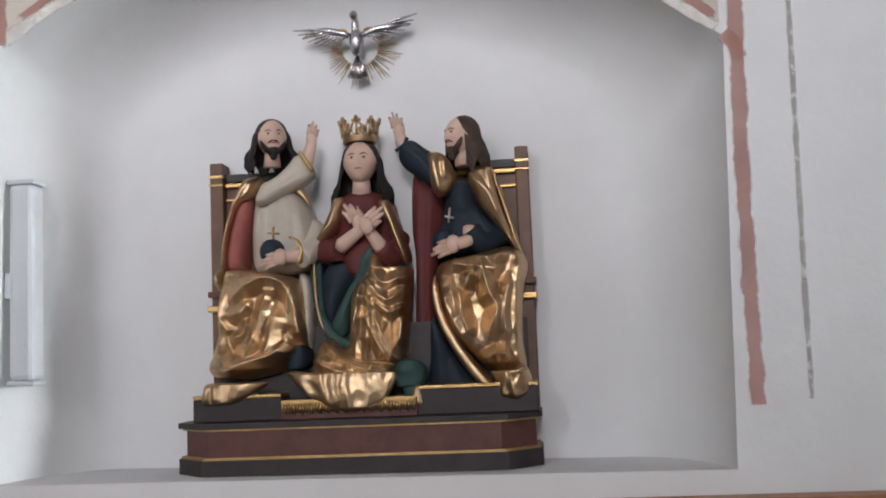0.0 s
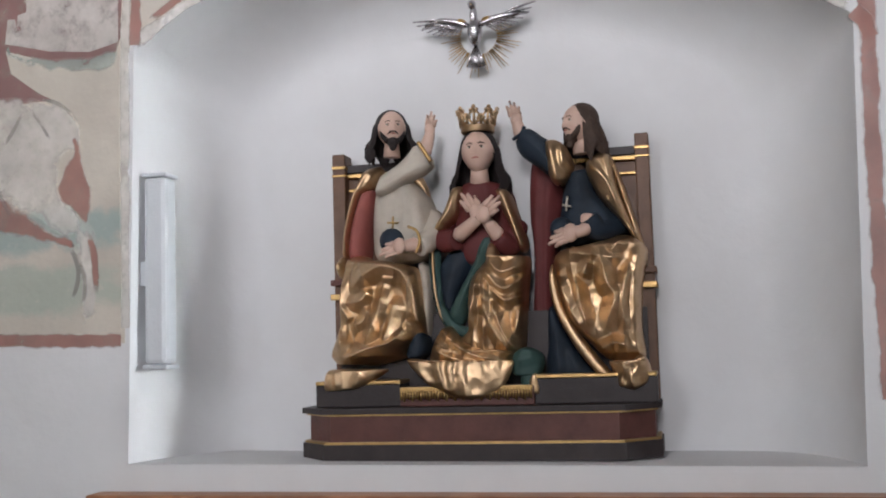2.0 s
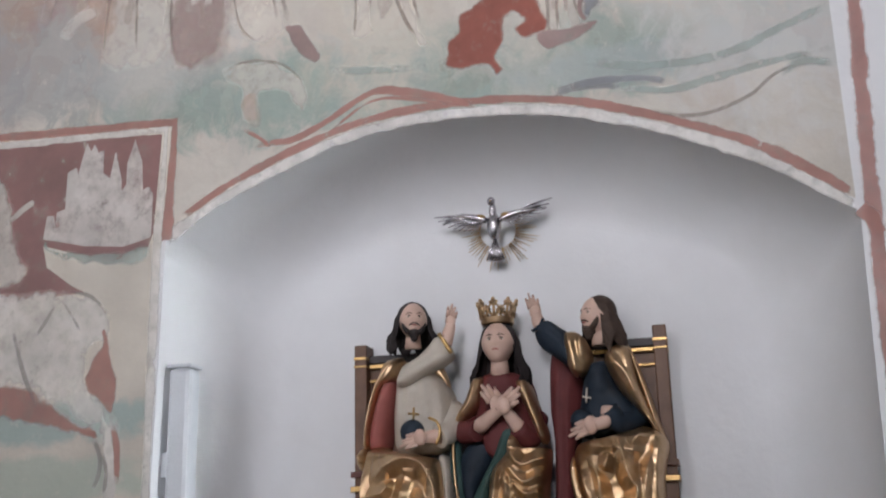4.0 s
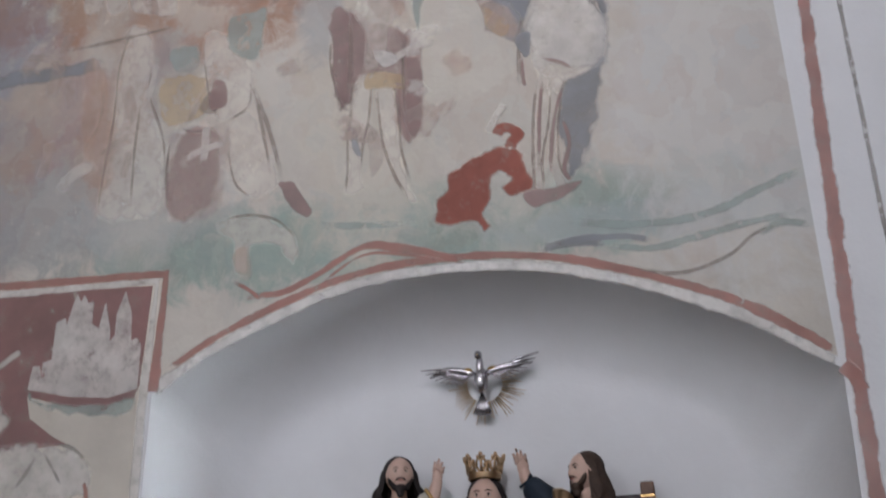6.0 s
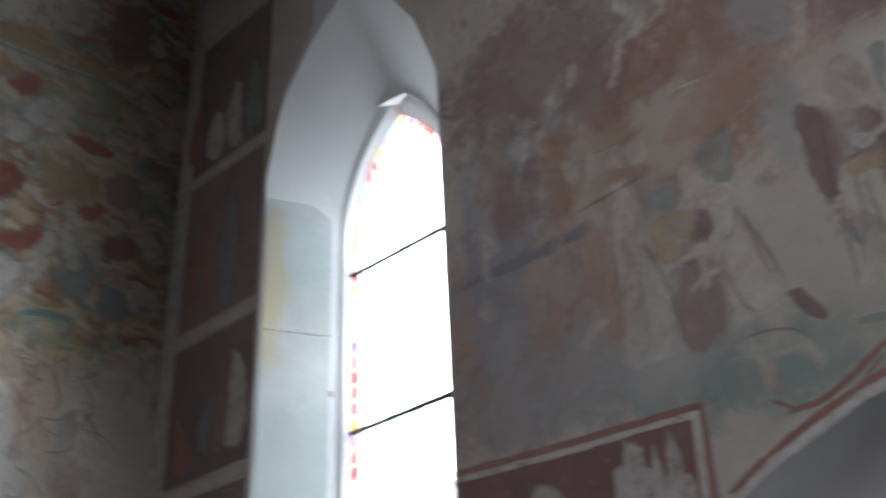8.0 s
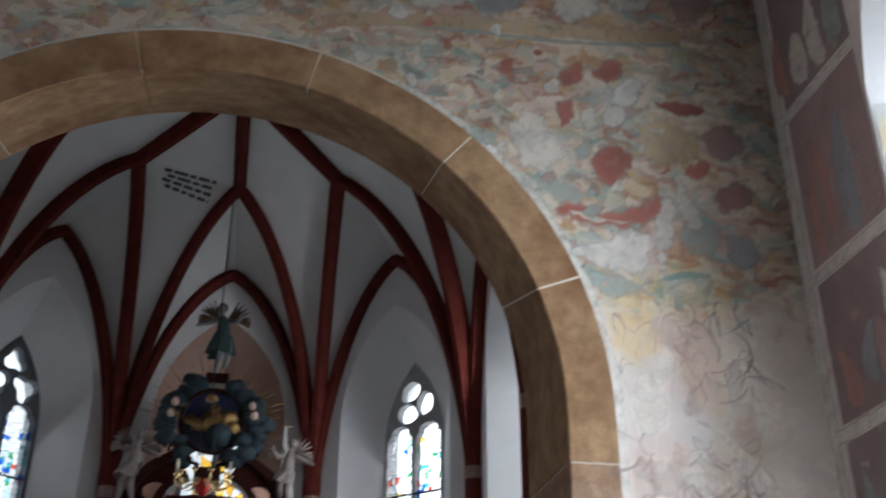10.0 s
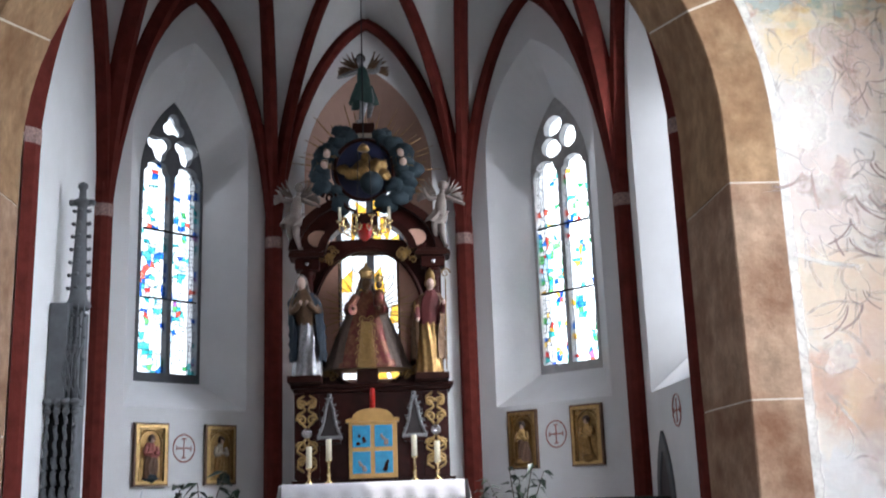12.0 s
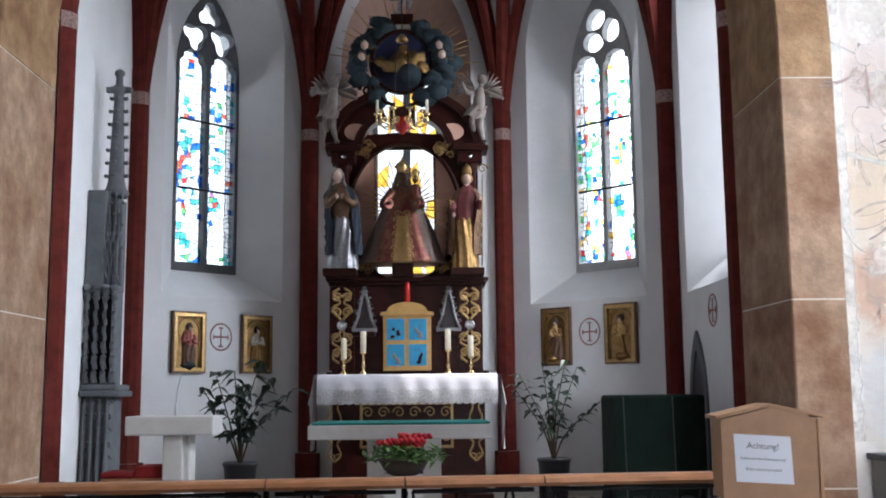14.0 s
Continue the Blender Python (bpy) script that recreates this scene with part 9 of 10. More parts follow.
stroke(hunt, "painted_fold", [(0.32, 3.30), (0.10, 3.25), (-0.06, 3.27), (-0.27, 3.31), (-0.55, 3.34)], 0.030, G_TEAL)
stroke(hunt, "painted_fold", [(0.21, 3.19), (-0.00, 3.13), (-0.20, 3.18), (-0.33, 3.27), (-0.52, 3.31)], 0.016, G_LINE)
stroke(hunt, "painted_fold", [(0.57, 3.29), (0.41, 3.31), (0.23, 3.29)], 0.03, G_SLATE)
stroke(hunt, "painted_grass", [(1.51, 3.53), (1.30, 3.50), (1.05, 3.48)], 0.04, G_TEAL)
stroke(hunt, "painted_hill", [(1.73, 4.62), (1.51, 4.91), (1.30, 4.99), (1.09, 4.96)], 0.13, G_BLUSH)
# folds, faces and shading of the hunting figures
paint(hunt, "painted_head", [(1.26, 4.81), (1.15, 4.83), (1.08, 4.71), (1.11, 4.57), (1.23, 4.56), (1.28, 4.67)], G_SHADE)
paint(hunt, "painted_cloak", [(1.47, 4.62), (1.40, 4.67), (1.35, 4.53), (1.35, 4.27), (1.37, 4.12), (1.44, 4.18), (1.46, 4.42)], G_PURP)
paint(hunt, "painted_cloak", [(1.10, 4.48), (1.02, 4.40), (1.01, 4.14), (1.03, 3.92), (1.08, 3.90), (1.11, 4.04), (1.11, 4.25)], G_PURP)
paint(hunt, "painted_shadow", [(1.27, 4.01), (1.20, 3.90), (1.22, 3.76), (1.27, 3.74)], G_SHADE)
paint(hunt, "painted_tunic", [(1.27, 4.54), (1.14, 4.51), (1.10, 4.34), (1.15, 4.24), (1.25, 4.25), (1.29, 4.38)], G_SHADE)
paint(hunt, "painted_sleeve", [(1.25, 4.40), (1.15, 4.37), (1.13, 4.31), (1.20, 4.29), (1.24, 4.33)], G_WHITE)
paint(hunt, "painted_skirt", [(1.27, 4.28), (1.12, 4.24), (1.10, 4.15), (1.19, 4.18), (1.29, 4.19)], G_OCHRE)
stroke(hunt, "painted_fold_line", [(1.37, 4.63), (1.36, 4.40), (1.37, 4.12)], 0.022, G_LINE)
stroke(hunt, "painted_fold_line", [(1.45, 4.58), (1.46, 4.35), (1.40, 4.12), (1.34, 4.08)], 0.012, G_LINE)
stroke(hunt, "painted_fold_line", [(1.10, 4.47), (1.11, 4.25), (1.09, 3.91)], 0.012, G_LINE)
paint(hunt, "painted_boot", [(1.37, 4.00), (1.33, 3.97), (1.31, 3.85), (1.34, 3.87)], G_SLATE)
paint(hunt, "painted_head", [(0.47, 4.71), (0.39, 4.72), (0.36, 4.62), (0.39, 4.54), (0.46, 4.57)], G_WHITE)
paint(hunt, "painted_hair", [(0.36, 4.69), (0.30, 4.65), (0.32, 4.49), (0.36, 4.53)], G_OCHRE)
paint(hunt, "painted_shoulder", [(0.51, 4.52), (0.30, 4.55), (0.20, 4.42), (0.18, 4.20), (0.29, 4.12), (0.41, 4.19), (0.51, 4.18)], G_WHITE)
paint(hunt, "painted_cloak", [(0.68, 4.78), (0.52, 4.79), (0.49, 4.65), (0.53, 4.43), (0.58, 4.48), (0.65, 4.59), (0.69, 4.66)], G_SLATE)
paint(hunt, "painted_strap", [(0.74, 4.56), (0.62, 4.52), (0.54, 4.34), (0.59, 4.32), (0.70, 4.43)], G_BLUSH)
paint(hunt, "painted_strap", [(0.59, 4.35), (0.52, 4.37), (0.52, 4.25), (0.56, 4.24)], G_SLATE)
stroke(hunt, "painted_belt", [(0.48, 4.22), (0.39, 4.18), (0.33, 4.13)], 0.016, G_PURP)
stroke(hunt, "painted_outline", [(0.56, 4.28), (0.56, 4.13), (0.55, 4.07)], 0.014, G_PURP)
stroke(hunt, "painted_outline", [(0.47, 4.14), (0.50, 3.92), (0.52, 3.59)], 0.012, G_PURP)
stroke(hunt, "painted_outline", [(0.38, 4.09), (0.44, 3.88), (0.48, 3.58)], 0.012, G_PURP)
stroke(hunt, "painted_outline", [(0.41, 3.93), (0.38, 3.78), (0.41, 3.65), (0.38, 3.58)], 0.012, G_PURP)
paint(hunt, "painted_ground", [(0.59, 3.57), (0.47, 3.57), (0.34, 3.60), (0.38, 3.54), (0.55, 3.49)], G_PURP)
stroke(hunt, "painted_staff", [(1.85, 4.32), (1.75, 4.04), (1.68, 3.79)], 0.016, G_LINE)
paint(hunt, "painted_dog", [(1.69, 3.76), (1.62, 3.75), (1.54, 3.62), (1.56, 3.57), (1.63, 3.63)], G_PURP)
paint(hunt, "painted_robe", [(2.26, 4.08), (2.12, 4.09), (1.94, 4.09), (1.95, 3.89), (1.98, 3.66), (2.12, 3.63), (2.23, 3.66)], G_SHADE)
stroke(hunt, "painted_fold_line", [(2.25, 4.12), (2.25, 3.88), (2.22, 3.64)], 0.018, G_LINE)
paint(hunt, "painted_sleeve", [(2.05, 4.36), (1.97, 4.32), (1.98, 4.21), (2.06, 4.21)], G_PURP)
stroke(hunt, "painted_fold_line", [(2.23, 4.14), (2.12, 4.09), (1.97, 4.11)], 0.012, G_LINE)
paint(hunt, "painted_tree", [(2.29, 4.58), (2.15, 4.58), (2.13, 4.45), (2.25, 4.44)], G_TEAL)
paint(hunt, "painted_robe", [(2.75, 4.56), (2.63, 4.53), (2.56, 4.22), (2.54, 3.87), (2.69, 3.93)], G_BLUSH)
stroke(hunt, "painted_fold_line", [(2.63, 4.53), (2.63, 4.23), (2.72, 4.03)], 0.020, G_BLUSH)
stroke(hunt, "painted_fold_line", [(2.90, 5.06), (2.89, 4.73)], 0.018, G_PURP)
stroke(hunt, "painted_fold_line", [(2.54, 5.01), (2.43, 4.84), (2.32, 4.78)], 0.014, G_PURP)
paint(hunt, "painted_stone", [(2.81, 5.03), (2.72, 5.03), (2.69, 4.90), (2.79, 4.89)], G_FIG)
paint(hunt, "painted_stone", [(2.67, 5.00), (2.58, 5.00), (2.55, 4.87), (2.65, 4.86)], G_FIG)
paint(hunt, "painted_stone", [(2.54, 4.96), (2.44, 4.97), (2.41, 4.83), (2.51, 4.83)], G_FIG)
paint(hunt, "painted_stone", [(2.40, 4.93), (2.31, 4.94), (2.28, 4.80), (2.38, 4.80)], G_FIG)
paint(hunt, "painted_shadow", [(1.80, 5.12), (1.43, 5.09), (1.61, 4.86), (1.91, 4.75), (2.20, 4.86)], G_BLUSH)
stroke(hunt, "painted_outline", [(1.91, 3.32), (1.80, 3.25), (1.74, 3.19)], 0.016, G_RED)
paint(hunt, "painted_dog", [(1.90, 3.42), (1.83, 3.47), (1.79, 3.33), (1.84, 3.31)], G_BLUSH)
stroke(hunt, "painted_fold", [(0.54, 3.30), (0.35, 3.32), (0.17, 3.31), (0.07, 3.27)], 0.030, G_SLATE)
stroke(hunt, "painted_fold", [(-0.30, 3.25), (-0.43, 3.30), (-0.55, 3.26)], 0.030, G_TEAL)
rng = random.Random(21)
# faint loose brushwork of worn figures and foliage
for k in range(110):
    u, v = rng.uniform(0.6, 3.65), rng.uniform(3.75, 7.4)
    sz, a = rng.uniform(0.10, 0.34), rng.gauss(1.57, 0.5)
    b = rng.uniform(-0.7, 0.7)
    pts = [(u + sz * i / 3 * math.cos(a + b * i / 3), v + sz * i / 3 * math.sin(a + b * i / 3)) for i in range(4)]
    stroke(hunt, "brush_mark", pts, rng.uniform(0.02, 0.09), rng.choice([G_MIST, G_MIST, G_SHADE, G_SHADE, G_BLUSH]))
# red stripes west of the niche
stroke(hunt, "red_stripe", [(-0.66, 4.4 + 3.5), (-0.665, 4.4), (-0.60, 2.9), (-0.585, 2.2), (-0.585, 1.345)], 0.052, G_RED, rounded=False)
stroke(hunt, "grey_stripe", [(-0.80, 7.0), (-0.80, 4.3), (-0.79, 2.8), (-0.775, 1.9), (-0.77, 1.36)], 0.018, G_GREYL, rounded=False)
stroke(hunt, "red_stripe", [(-0.55, 2.70), (-0.585, 2.66), (-0.60, 2.60)], 0.045, G_RED, rounded=False)

# castle and horse panel east of the niche
pan = thing("wall_painting", on_south(2.9, 1.62, 0.0), "faded fresco panel with a white castle and a white horse", "wall painting", "wall paintings")
pan_ground = zone_mat("castle_fresco_ground", (0.58, 0.54, 0.47), [((3.0, 1.85), (1.1, 0.10), (0.38, 0.44, 0.38), 0.7), ((2.9, 2.10), (0.7, 0.10), (0.32, 0.40, 0.38), 0.85), ((3.3, 2.6), (0.5, 0.4), (0.52, 0.45, 0.38), 0.6)])
bm = B()
plate(bm, [[(2.275, 1.62), (3.74, 1.62), (3.74, 3.40), (2.22, 3.40), (2.235, 2.86), (2.27, 2.80)]], on_south, 0.0035, 0.0)
part("painted_ground", bm, pan_ground, pan)
paint(pan, "red_sky", [(3.81, 3.42), (2.27, 3.33), (2.29, 2.88), (2.31, 2.82), (2.48, 2.76), (2.83, 2.87), (2.80, 2.77), (2.69, 2.69), (2.61, 2.64), (2.92, 2.63), (3.73, 2.53)], G_WINE, rounded=False)
stroke(pan, "outer_border", [(3.81, 3.45), (3.08, 3.41), (2.21, 3.38), (2.23, 2.84)], 0.042, G_RED, rounded=False)
stroke(pan, "inner_border", [(3.81, 3.41), (3.08, 3.37), (2.25, 3.35), (2.27, 2.87), (2.27, 1.68)], 0.032, G_WHITE, rounded=False)
stroke(pan, "lower_border", [(3.65, 1.67), (2.97, 1.65), (2.29, 1.63)], 0.045, G_RED, rounded=False)
paint(pan, "painted_castle", [(2.83, 2.90), (2.82, 3.00), (2.79, 3.00), (2.78, 2.96), (2.77, 3.02), (2.73, 3.03), (2.73, 3.20), (2.69, 3.22), (2.68, 3.17), (2.65, 3.30), (2.64, 3.33), (2.62, 3.29), (2.60, 3.32), (2.58, 3.28), (2.55, 3.29), (2.55, 3.18), (2.51, 3.15), (2.49, 3.27), (2.46, 3.15), (2.46, 3.08), (2.43, 3.12), (2.43, 3.22), (2.40, 3.32), (2.36, 3.21), (2.35, 3.08), (2.32, 3.09), (2.30, 3.06), (2.30, 2.86), (2.43, 2.83), (2.62, 2.85)], G_WHITE, rounded=False)
for q in ([(2.61, 3.27), (2.59, 2.90)], [(2.49, 3.25), (2.48, 3.07)], [(2.70, 3.17), (2.69, 2.91)], [(2.53, 3.06), (2.53, 2.88)], [(2.63, 3.01), (2.63, 2.87)], [(2.43, 3.19), (2.42, 2.99)], [(2.35, 3.18), (2.35, 2.98)], [(2.57, 2.90), (2.48, 2.89)], [(2.47, 2.89), (2.39, 2.89)], [(2.37, 2.90), (2.31, 2.90)]):
    stroke(pan, "castle_line", q, 0.007, G_GREYL)
paint(pan, "painted_moat", [(2.82, 2.89), (2.76, 2.85), (2.62, 2.82), (2.42, 2.81), (2.30, 2.83), (2.33, 2.76), (2.48, 2.75), (2.64, 2.78), (2.79, 2.83)], G_TEAL)
paint(pan, "painted_horse", [(3.21, 2.68), (2.92, 2.66), (2.72, 2.66), (2.57, 2.62), (2.48, 2.53), (2.46, 2.46), (2.50, 2.42), (2.56, 2.40), (2.57, 2.30), (2.52, 2.20), (2.44, 2.12), (2.41, 2.00), (2.41, 1.82), (2.40, 1.74), (2.46, 1.72), (2.45, 1.87), (2.49, 2.01), (2.53, 2.06), (2.67, 2.14), (2.81, 2.22), (2.90, 2.26), (3.18, 2.27)], G_WHITE)
paint(pan, "red_ground", [(3.18, 2.27), (2.90, 2.26), (2.79, 2.22), (2.67, 2.13), (2.53, 2.05), (2.52, 2.02), (2.66, 2.05), (2.83, 2.09), (3.00, 2.12), (3.17, 2.14)], G_RED)
paint(pan, "red_ground", [(2.50, 2.47), (2.46, 2.37), (2.43, 2.24), (2.44, 2.12), (2.51, 2.17), (2.57, 2.25), (2.55, 2.32), (2.51, 2.40)], G_RED)
stroke(pan, "red_ground", [(2.45, 2.10), (2.41, 1.98), (2.40, 1.79)], 0.022, G_RED)
for q in ([(2.97, 2.58), (2.88, 2.32), (2.79, 2.15)], [(2.73, 2.62), (2.79, 2.52), (2.85, 2.44)], [(2.72, 2.63), (2.65, 2.53), (2.60, 2.45)], [(2.59, 2.47), (2.57, 2.28)], [(2.72, 2.66), (2.57, 2.62), (2.48, 2.53)], [(2.49, 2.01), (2.45, 1.87), (2.47, 1.73)], [(2.53, 2.05), (2.48, 1.91), (2.52, 1.77)]):
    stroke(pan, "harness_line", q, 0.016, G_GREYL)
paint(pan, "painted_rider", [(3.25, 3.20), (3.07, 3.21), (3.00, 3.04), (2.96, 2.88), (2.90, 2.75), (2.98, 2.69), (3.21, 2.70)], G_PALE)
stroke(pan, "painted_sleeve", [(3.03, 2.98), (2.94, 3.05), (2.87, 3.09)], 0.03, G_PALE)

# panels between the window and the corner
cor = thing("wall_painting", on_south(6.2, 3.9, 0.0), "dark faded fresco panels with pale borders in the corner", "wall painting", "wall paintings")
cor_ground = zone_mat("corner_fresco_ground", (0.52, 0.47, 0.44), [((6.2, 7.6), (0.5, 0.6), (0.27, 0.20, 0.20), 0.8), ((6.2, 5.9), (0.6, 0.6), (0.40, 0.37, 0.36), 0.7), ((6.2, 4.6), (0.5, 0.6), (0.30, 0.15, 0.15), 0.8)])
bm = B()
plate(bm, [[(5.63, 1.2), (6.88, 1.2), (6.88, 9.4), (5.05, 9.4), (5.1, 7.6), (5.45, 7.1), (5.63, 6.3)]], on_south, 0.0035, 0.0)
part("painted_ground", bm, cor_ground, cor)
stroke(cor, "pale_border", [(6.83, 1.2), (6.83, 9.3)], 0.11, G_PALE, rounded=False)
for z in (3.98, 5.24, 6.78, 8.4):
    stroke(cor, "pale_border", [(5.64, z), (6.80, z)], 0.075, G_PALE, rounded=False)
for z0, z1, m in ((4.05, 5.18, G_PLUM), (2.6, 3.92, G_PLUM), (6.84, 8.32, G_PLUM), (5.32, 6.72, G_PURP)):
    paint(cor, "painted_field", [(5.66, z0), (6.70, z0), (6.70, z1), (5.66, z1)], m, rounded=False)
rng = random.Random(5)
for z, h in ((4.1, 0.85), (5.35, 1.0), (6.9, 1.0), (2.7, 0.9)):
    u = 5.74
    while u < 6.6:
        wd, hh, lean = rng.uniform(0.05, 0.12), h * rng.uniform(0.45, 1.0), rng.uniform(-0.08, 0.08)
        u += wd
        z0 = z + rng.uniform(0, 0.15) * h
        paint(cor, "painted_figure", [(u - wd * rng.uniform(0.6, 1.2), z0), (u + wd * rng.uniform(0.5, 1.2), z0 + rng.uniform(0, 0.06)), (u + wd * rng.uniform(0.8, 1.3), z0 + hh * 0.55), (u + lean + wd * 0.4, z0 + hh), (u + lean - wd * 0.4, z0 + hh * 0.97), (u - wd * rng.uniform(0.7, 1.3), z0 + hh * rng.uniform(0.4, 0.7))], rng.choice([G_PURP, G_PALE, G_RED, G_PALE, G_SLATE, G_TEAL]))
        u += wd + rng.uniform(0.0, 0.1)

# paint on the window splay


def on_splay(s, v, w):
    """s: 0 at the wall, 1 at the window frame, on the eastern side of the splay."""
    a, b = Vector((SOUTH, 5.618, v)), Vector((SOUTH + 0.53, 5.358, v))
    n = Vector((-0.26, -0.53, 0)).normalized()
    return tuple(a.lerp(b, s) + n * w)


spl = thing("wall_painting", on_splay(0.5, 3.0, 0.0), "pale blue and ochre painted panels on the window splay", "wall painting", "wall paintings")
spl_ground = zone_mat("splay_fresco_ground", (0.54, 0.56, 0.55), [((5.5, 5.7), (0.3, 0.35), (0.46, 0.52, 0.52), 0.7), ((5.58, 5.4), (0.06, 0.7), (0.52, 0.42, 0.22), 0.6), ((5.5, 4.0), (0.3, 0.5), (0.44, 0.50, 0.48), 0.6)])
for z0, z1 in ((5.02, 6.15), (3.0, 5.0)):
    bm = B()
    plate(bm, [[(0.03, z0), (0.9, z0), (0.9, z1), (0.03, z1)]], on_splay, 0.006, 0.001)
    part("painted_ground", bm, spl_ground, spl)
for q in ([(0.05, 4.56), (0.95, 4.56)], [(0.06, 4.5), (0.05, 3.2)], [(0.06, 5.2), (0.06, 6.1)], [(0.06, 5.2), (0.22, 5.2)], [(0.1, 4.48), (0.7, 4.48)]):
    stroke(spl, "painted_line", q, 0.035, G_RED, on_splay, rounded=False)
paint(spl, "painted_patch", [(0.12, 5.9), (0.30, 5.9), (0.28, 6.12), (0.12, 6.10)], G_RED, on_splay)

# fresco of the arch wall
_r = random.Random(77)
_pal = [(0.22, 0.08, 0.06), (0.16, 0.27, 0.26), (0.55, 0.50, 0.43), (0.22, 0.32, 0.30), (0.30, 0.14, 0.10), (0.56, 0.50, 0.42), (0.45, 0.33, 0.16), (0.30, 0.24, 0.22)]
_extra = []
for _ in range(34):
    _a, _q = radians(_r.uniform(18, 75)), ARCH_OUT + _r.uniform(0.12, 1.3)
    _extra.append(((AX + _q * math.cos(_a), ZF + _q * math.sin(_a)), (_r.uniform(0.07, 0.24), _r.uniform(0.06, 0.15)), _r.choice(_pal), 0.85))
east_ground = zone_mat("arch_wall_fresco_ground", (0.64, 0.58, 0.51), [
    ((3.3, 6.2), (1.6, 1.3), (0.50, 0.44, 0.37), 0.7),
    ((3.9, 5.6), (0.7, 0.9), (0.50, 0.45, 0.40), 0.7),
    ((2.0, 7.6), (2.0, 0.5), (0.42, 0.29, 0.14), 0.7),
    # shade of the corner beyond the window light, put into the ground colour
    ((4.35, 5.5), (0.38, 2.2), (0.46, 0.40, 0.35), 0.6),
    ((3.2, 5.0), (0.35, 0.22), (0.50, 0.38, 0.16), 0.8),
    ((3.7, 5.25), (0.35, 0.35), (0.50, 0.38, 0.18), 0.7),
    ((3.2, 4.1), (0.5, 0.9), (0.60, 0.56, 0.54), 0.7),
    ((3.25, 2.9), (0.45, 0.35), (0.58, 0.45, 0.32), 0.7),
    ((3.15, 2.25), (0.35, 0.3), (0.50, 0.30, 0.21), 0.7),
    ((3.4, 2.2), (0.3, 0.25), (0.58, 0.46, 0.28), 0.6),
    ((3.3, 1.55), (0.6, 0.35), (0.60, 0.60, 0.60), 0.8),
    ((3.05, 4.75), (0.22, 0.3), (0.60, 0.44, 0.22), 0.7),
    ((3.55, 4.55), (0.2, 0.45), (0.56, 0.42, 0.34), 0.7),
    ((3.75, 3.7), (0.25, 0.7), (0.50, 0.42, 0.33), 0.6),
    ((3.1, 3.6), (0.25, 0.35), (0.58, 0.48, 0.44), 0.6),
    ((3.45, 2.45), (0.3, 0.5), (0.58, 0.42, 0.33), 0.6),
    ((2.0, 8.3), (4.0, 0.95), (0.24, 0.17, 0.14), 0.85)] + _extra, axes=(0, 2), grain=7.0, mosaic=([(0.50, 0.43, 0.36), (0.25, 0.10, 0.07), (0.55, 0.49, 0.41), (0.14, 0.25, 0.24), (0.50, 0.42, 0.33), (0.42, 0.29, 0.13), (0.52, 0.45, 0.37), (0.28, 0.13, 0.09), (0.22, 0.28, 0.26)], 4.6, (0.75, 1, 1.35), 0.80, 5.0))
ew = thing("wall_painting", (3.4, EAST, 1.3), "faded many-coloured fresco beside the chancel arch", "wall painting", "wall paintings")
ring = [(AX + (ARCH_OUT + 0.03) * math.cos(a), ZF + (ARCH_OUT + 0.03) * math.sin(a)) for a in [math.pi * i / 40 for i in range(41)]]
bm = B()
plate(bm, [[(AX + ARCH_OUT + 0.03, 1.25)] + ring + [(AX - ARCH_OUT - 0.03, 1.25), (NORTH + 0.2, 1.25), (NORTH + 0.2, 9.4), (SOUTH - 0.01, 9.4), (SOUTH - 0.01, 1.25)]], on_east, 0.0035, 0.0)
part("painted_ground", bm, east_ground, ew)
stroke(ew, "pale_border", [(AX + ARCH_OUT + 0.035, 1.25), (AX + ARCH_OUT + 0.035, ZF)] + [(AX + (ARCH_OUT + 0.035) * math.cos(a), ZF + (ARCH_OUT + 0.035) * math.sin(a)) for a in [math.pi * i / 48 for i in range(1, 18)]], 0.06, G_WHITE, on_east, rounded=False)
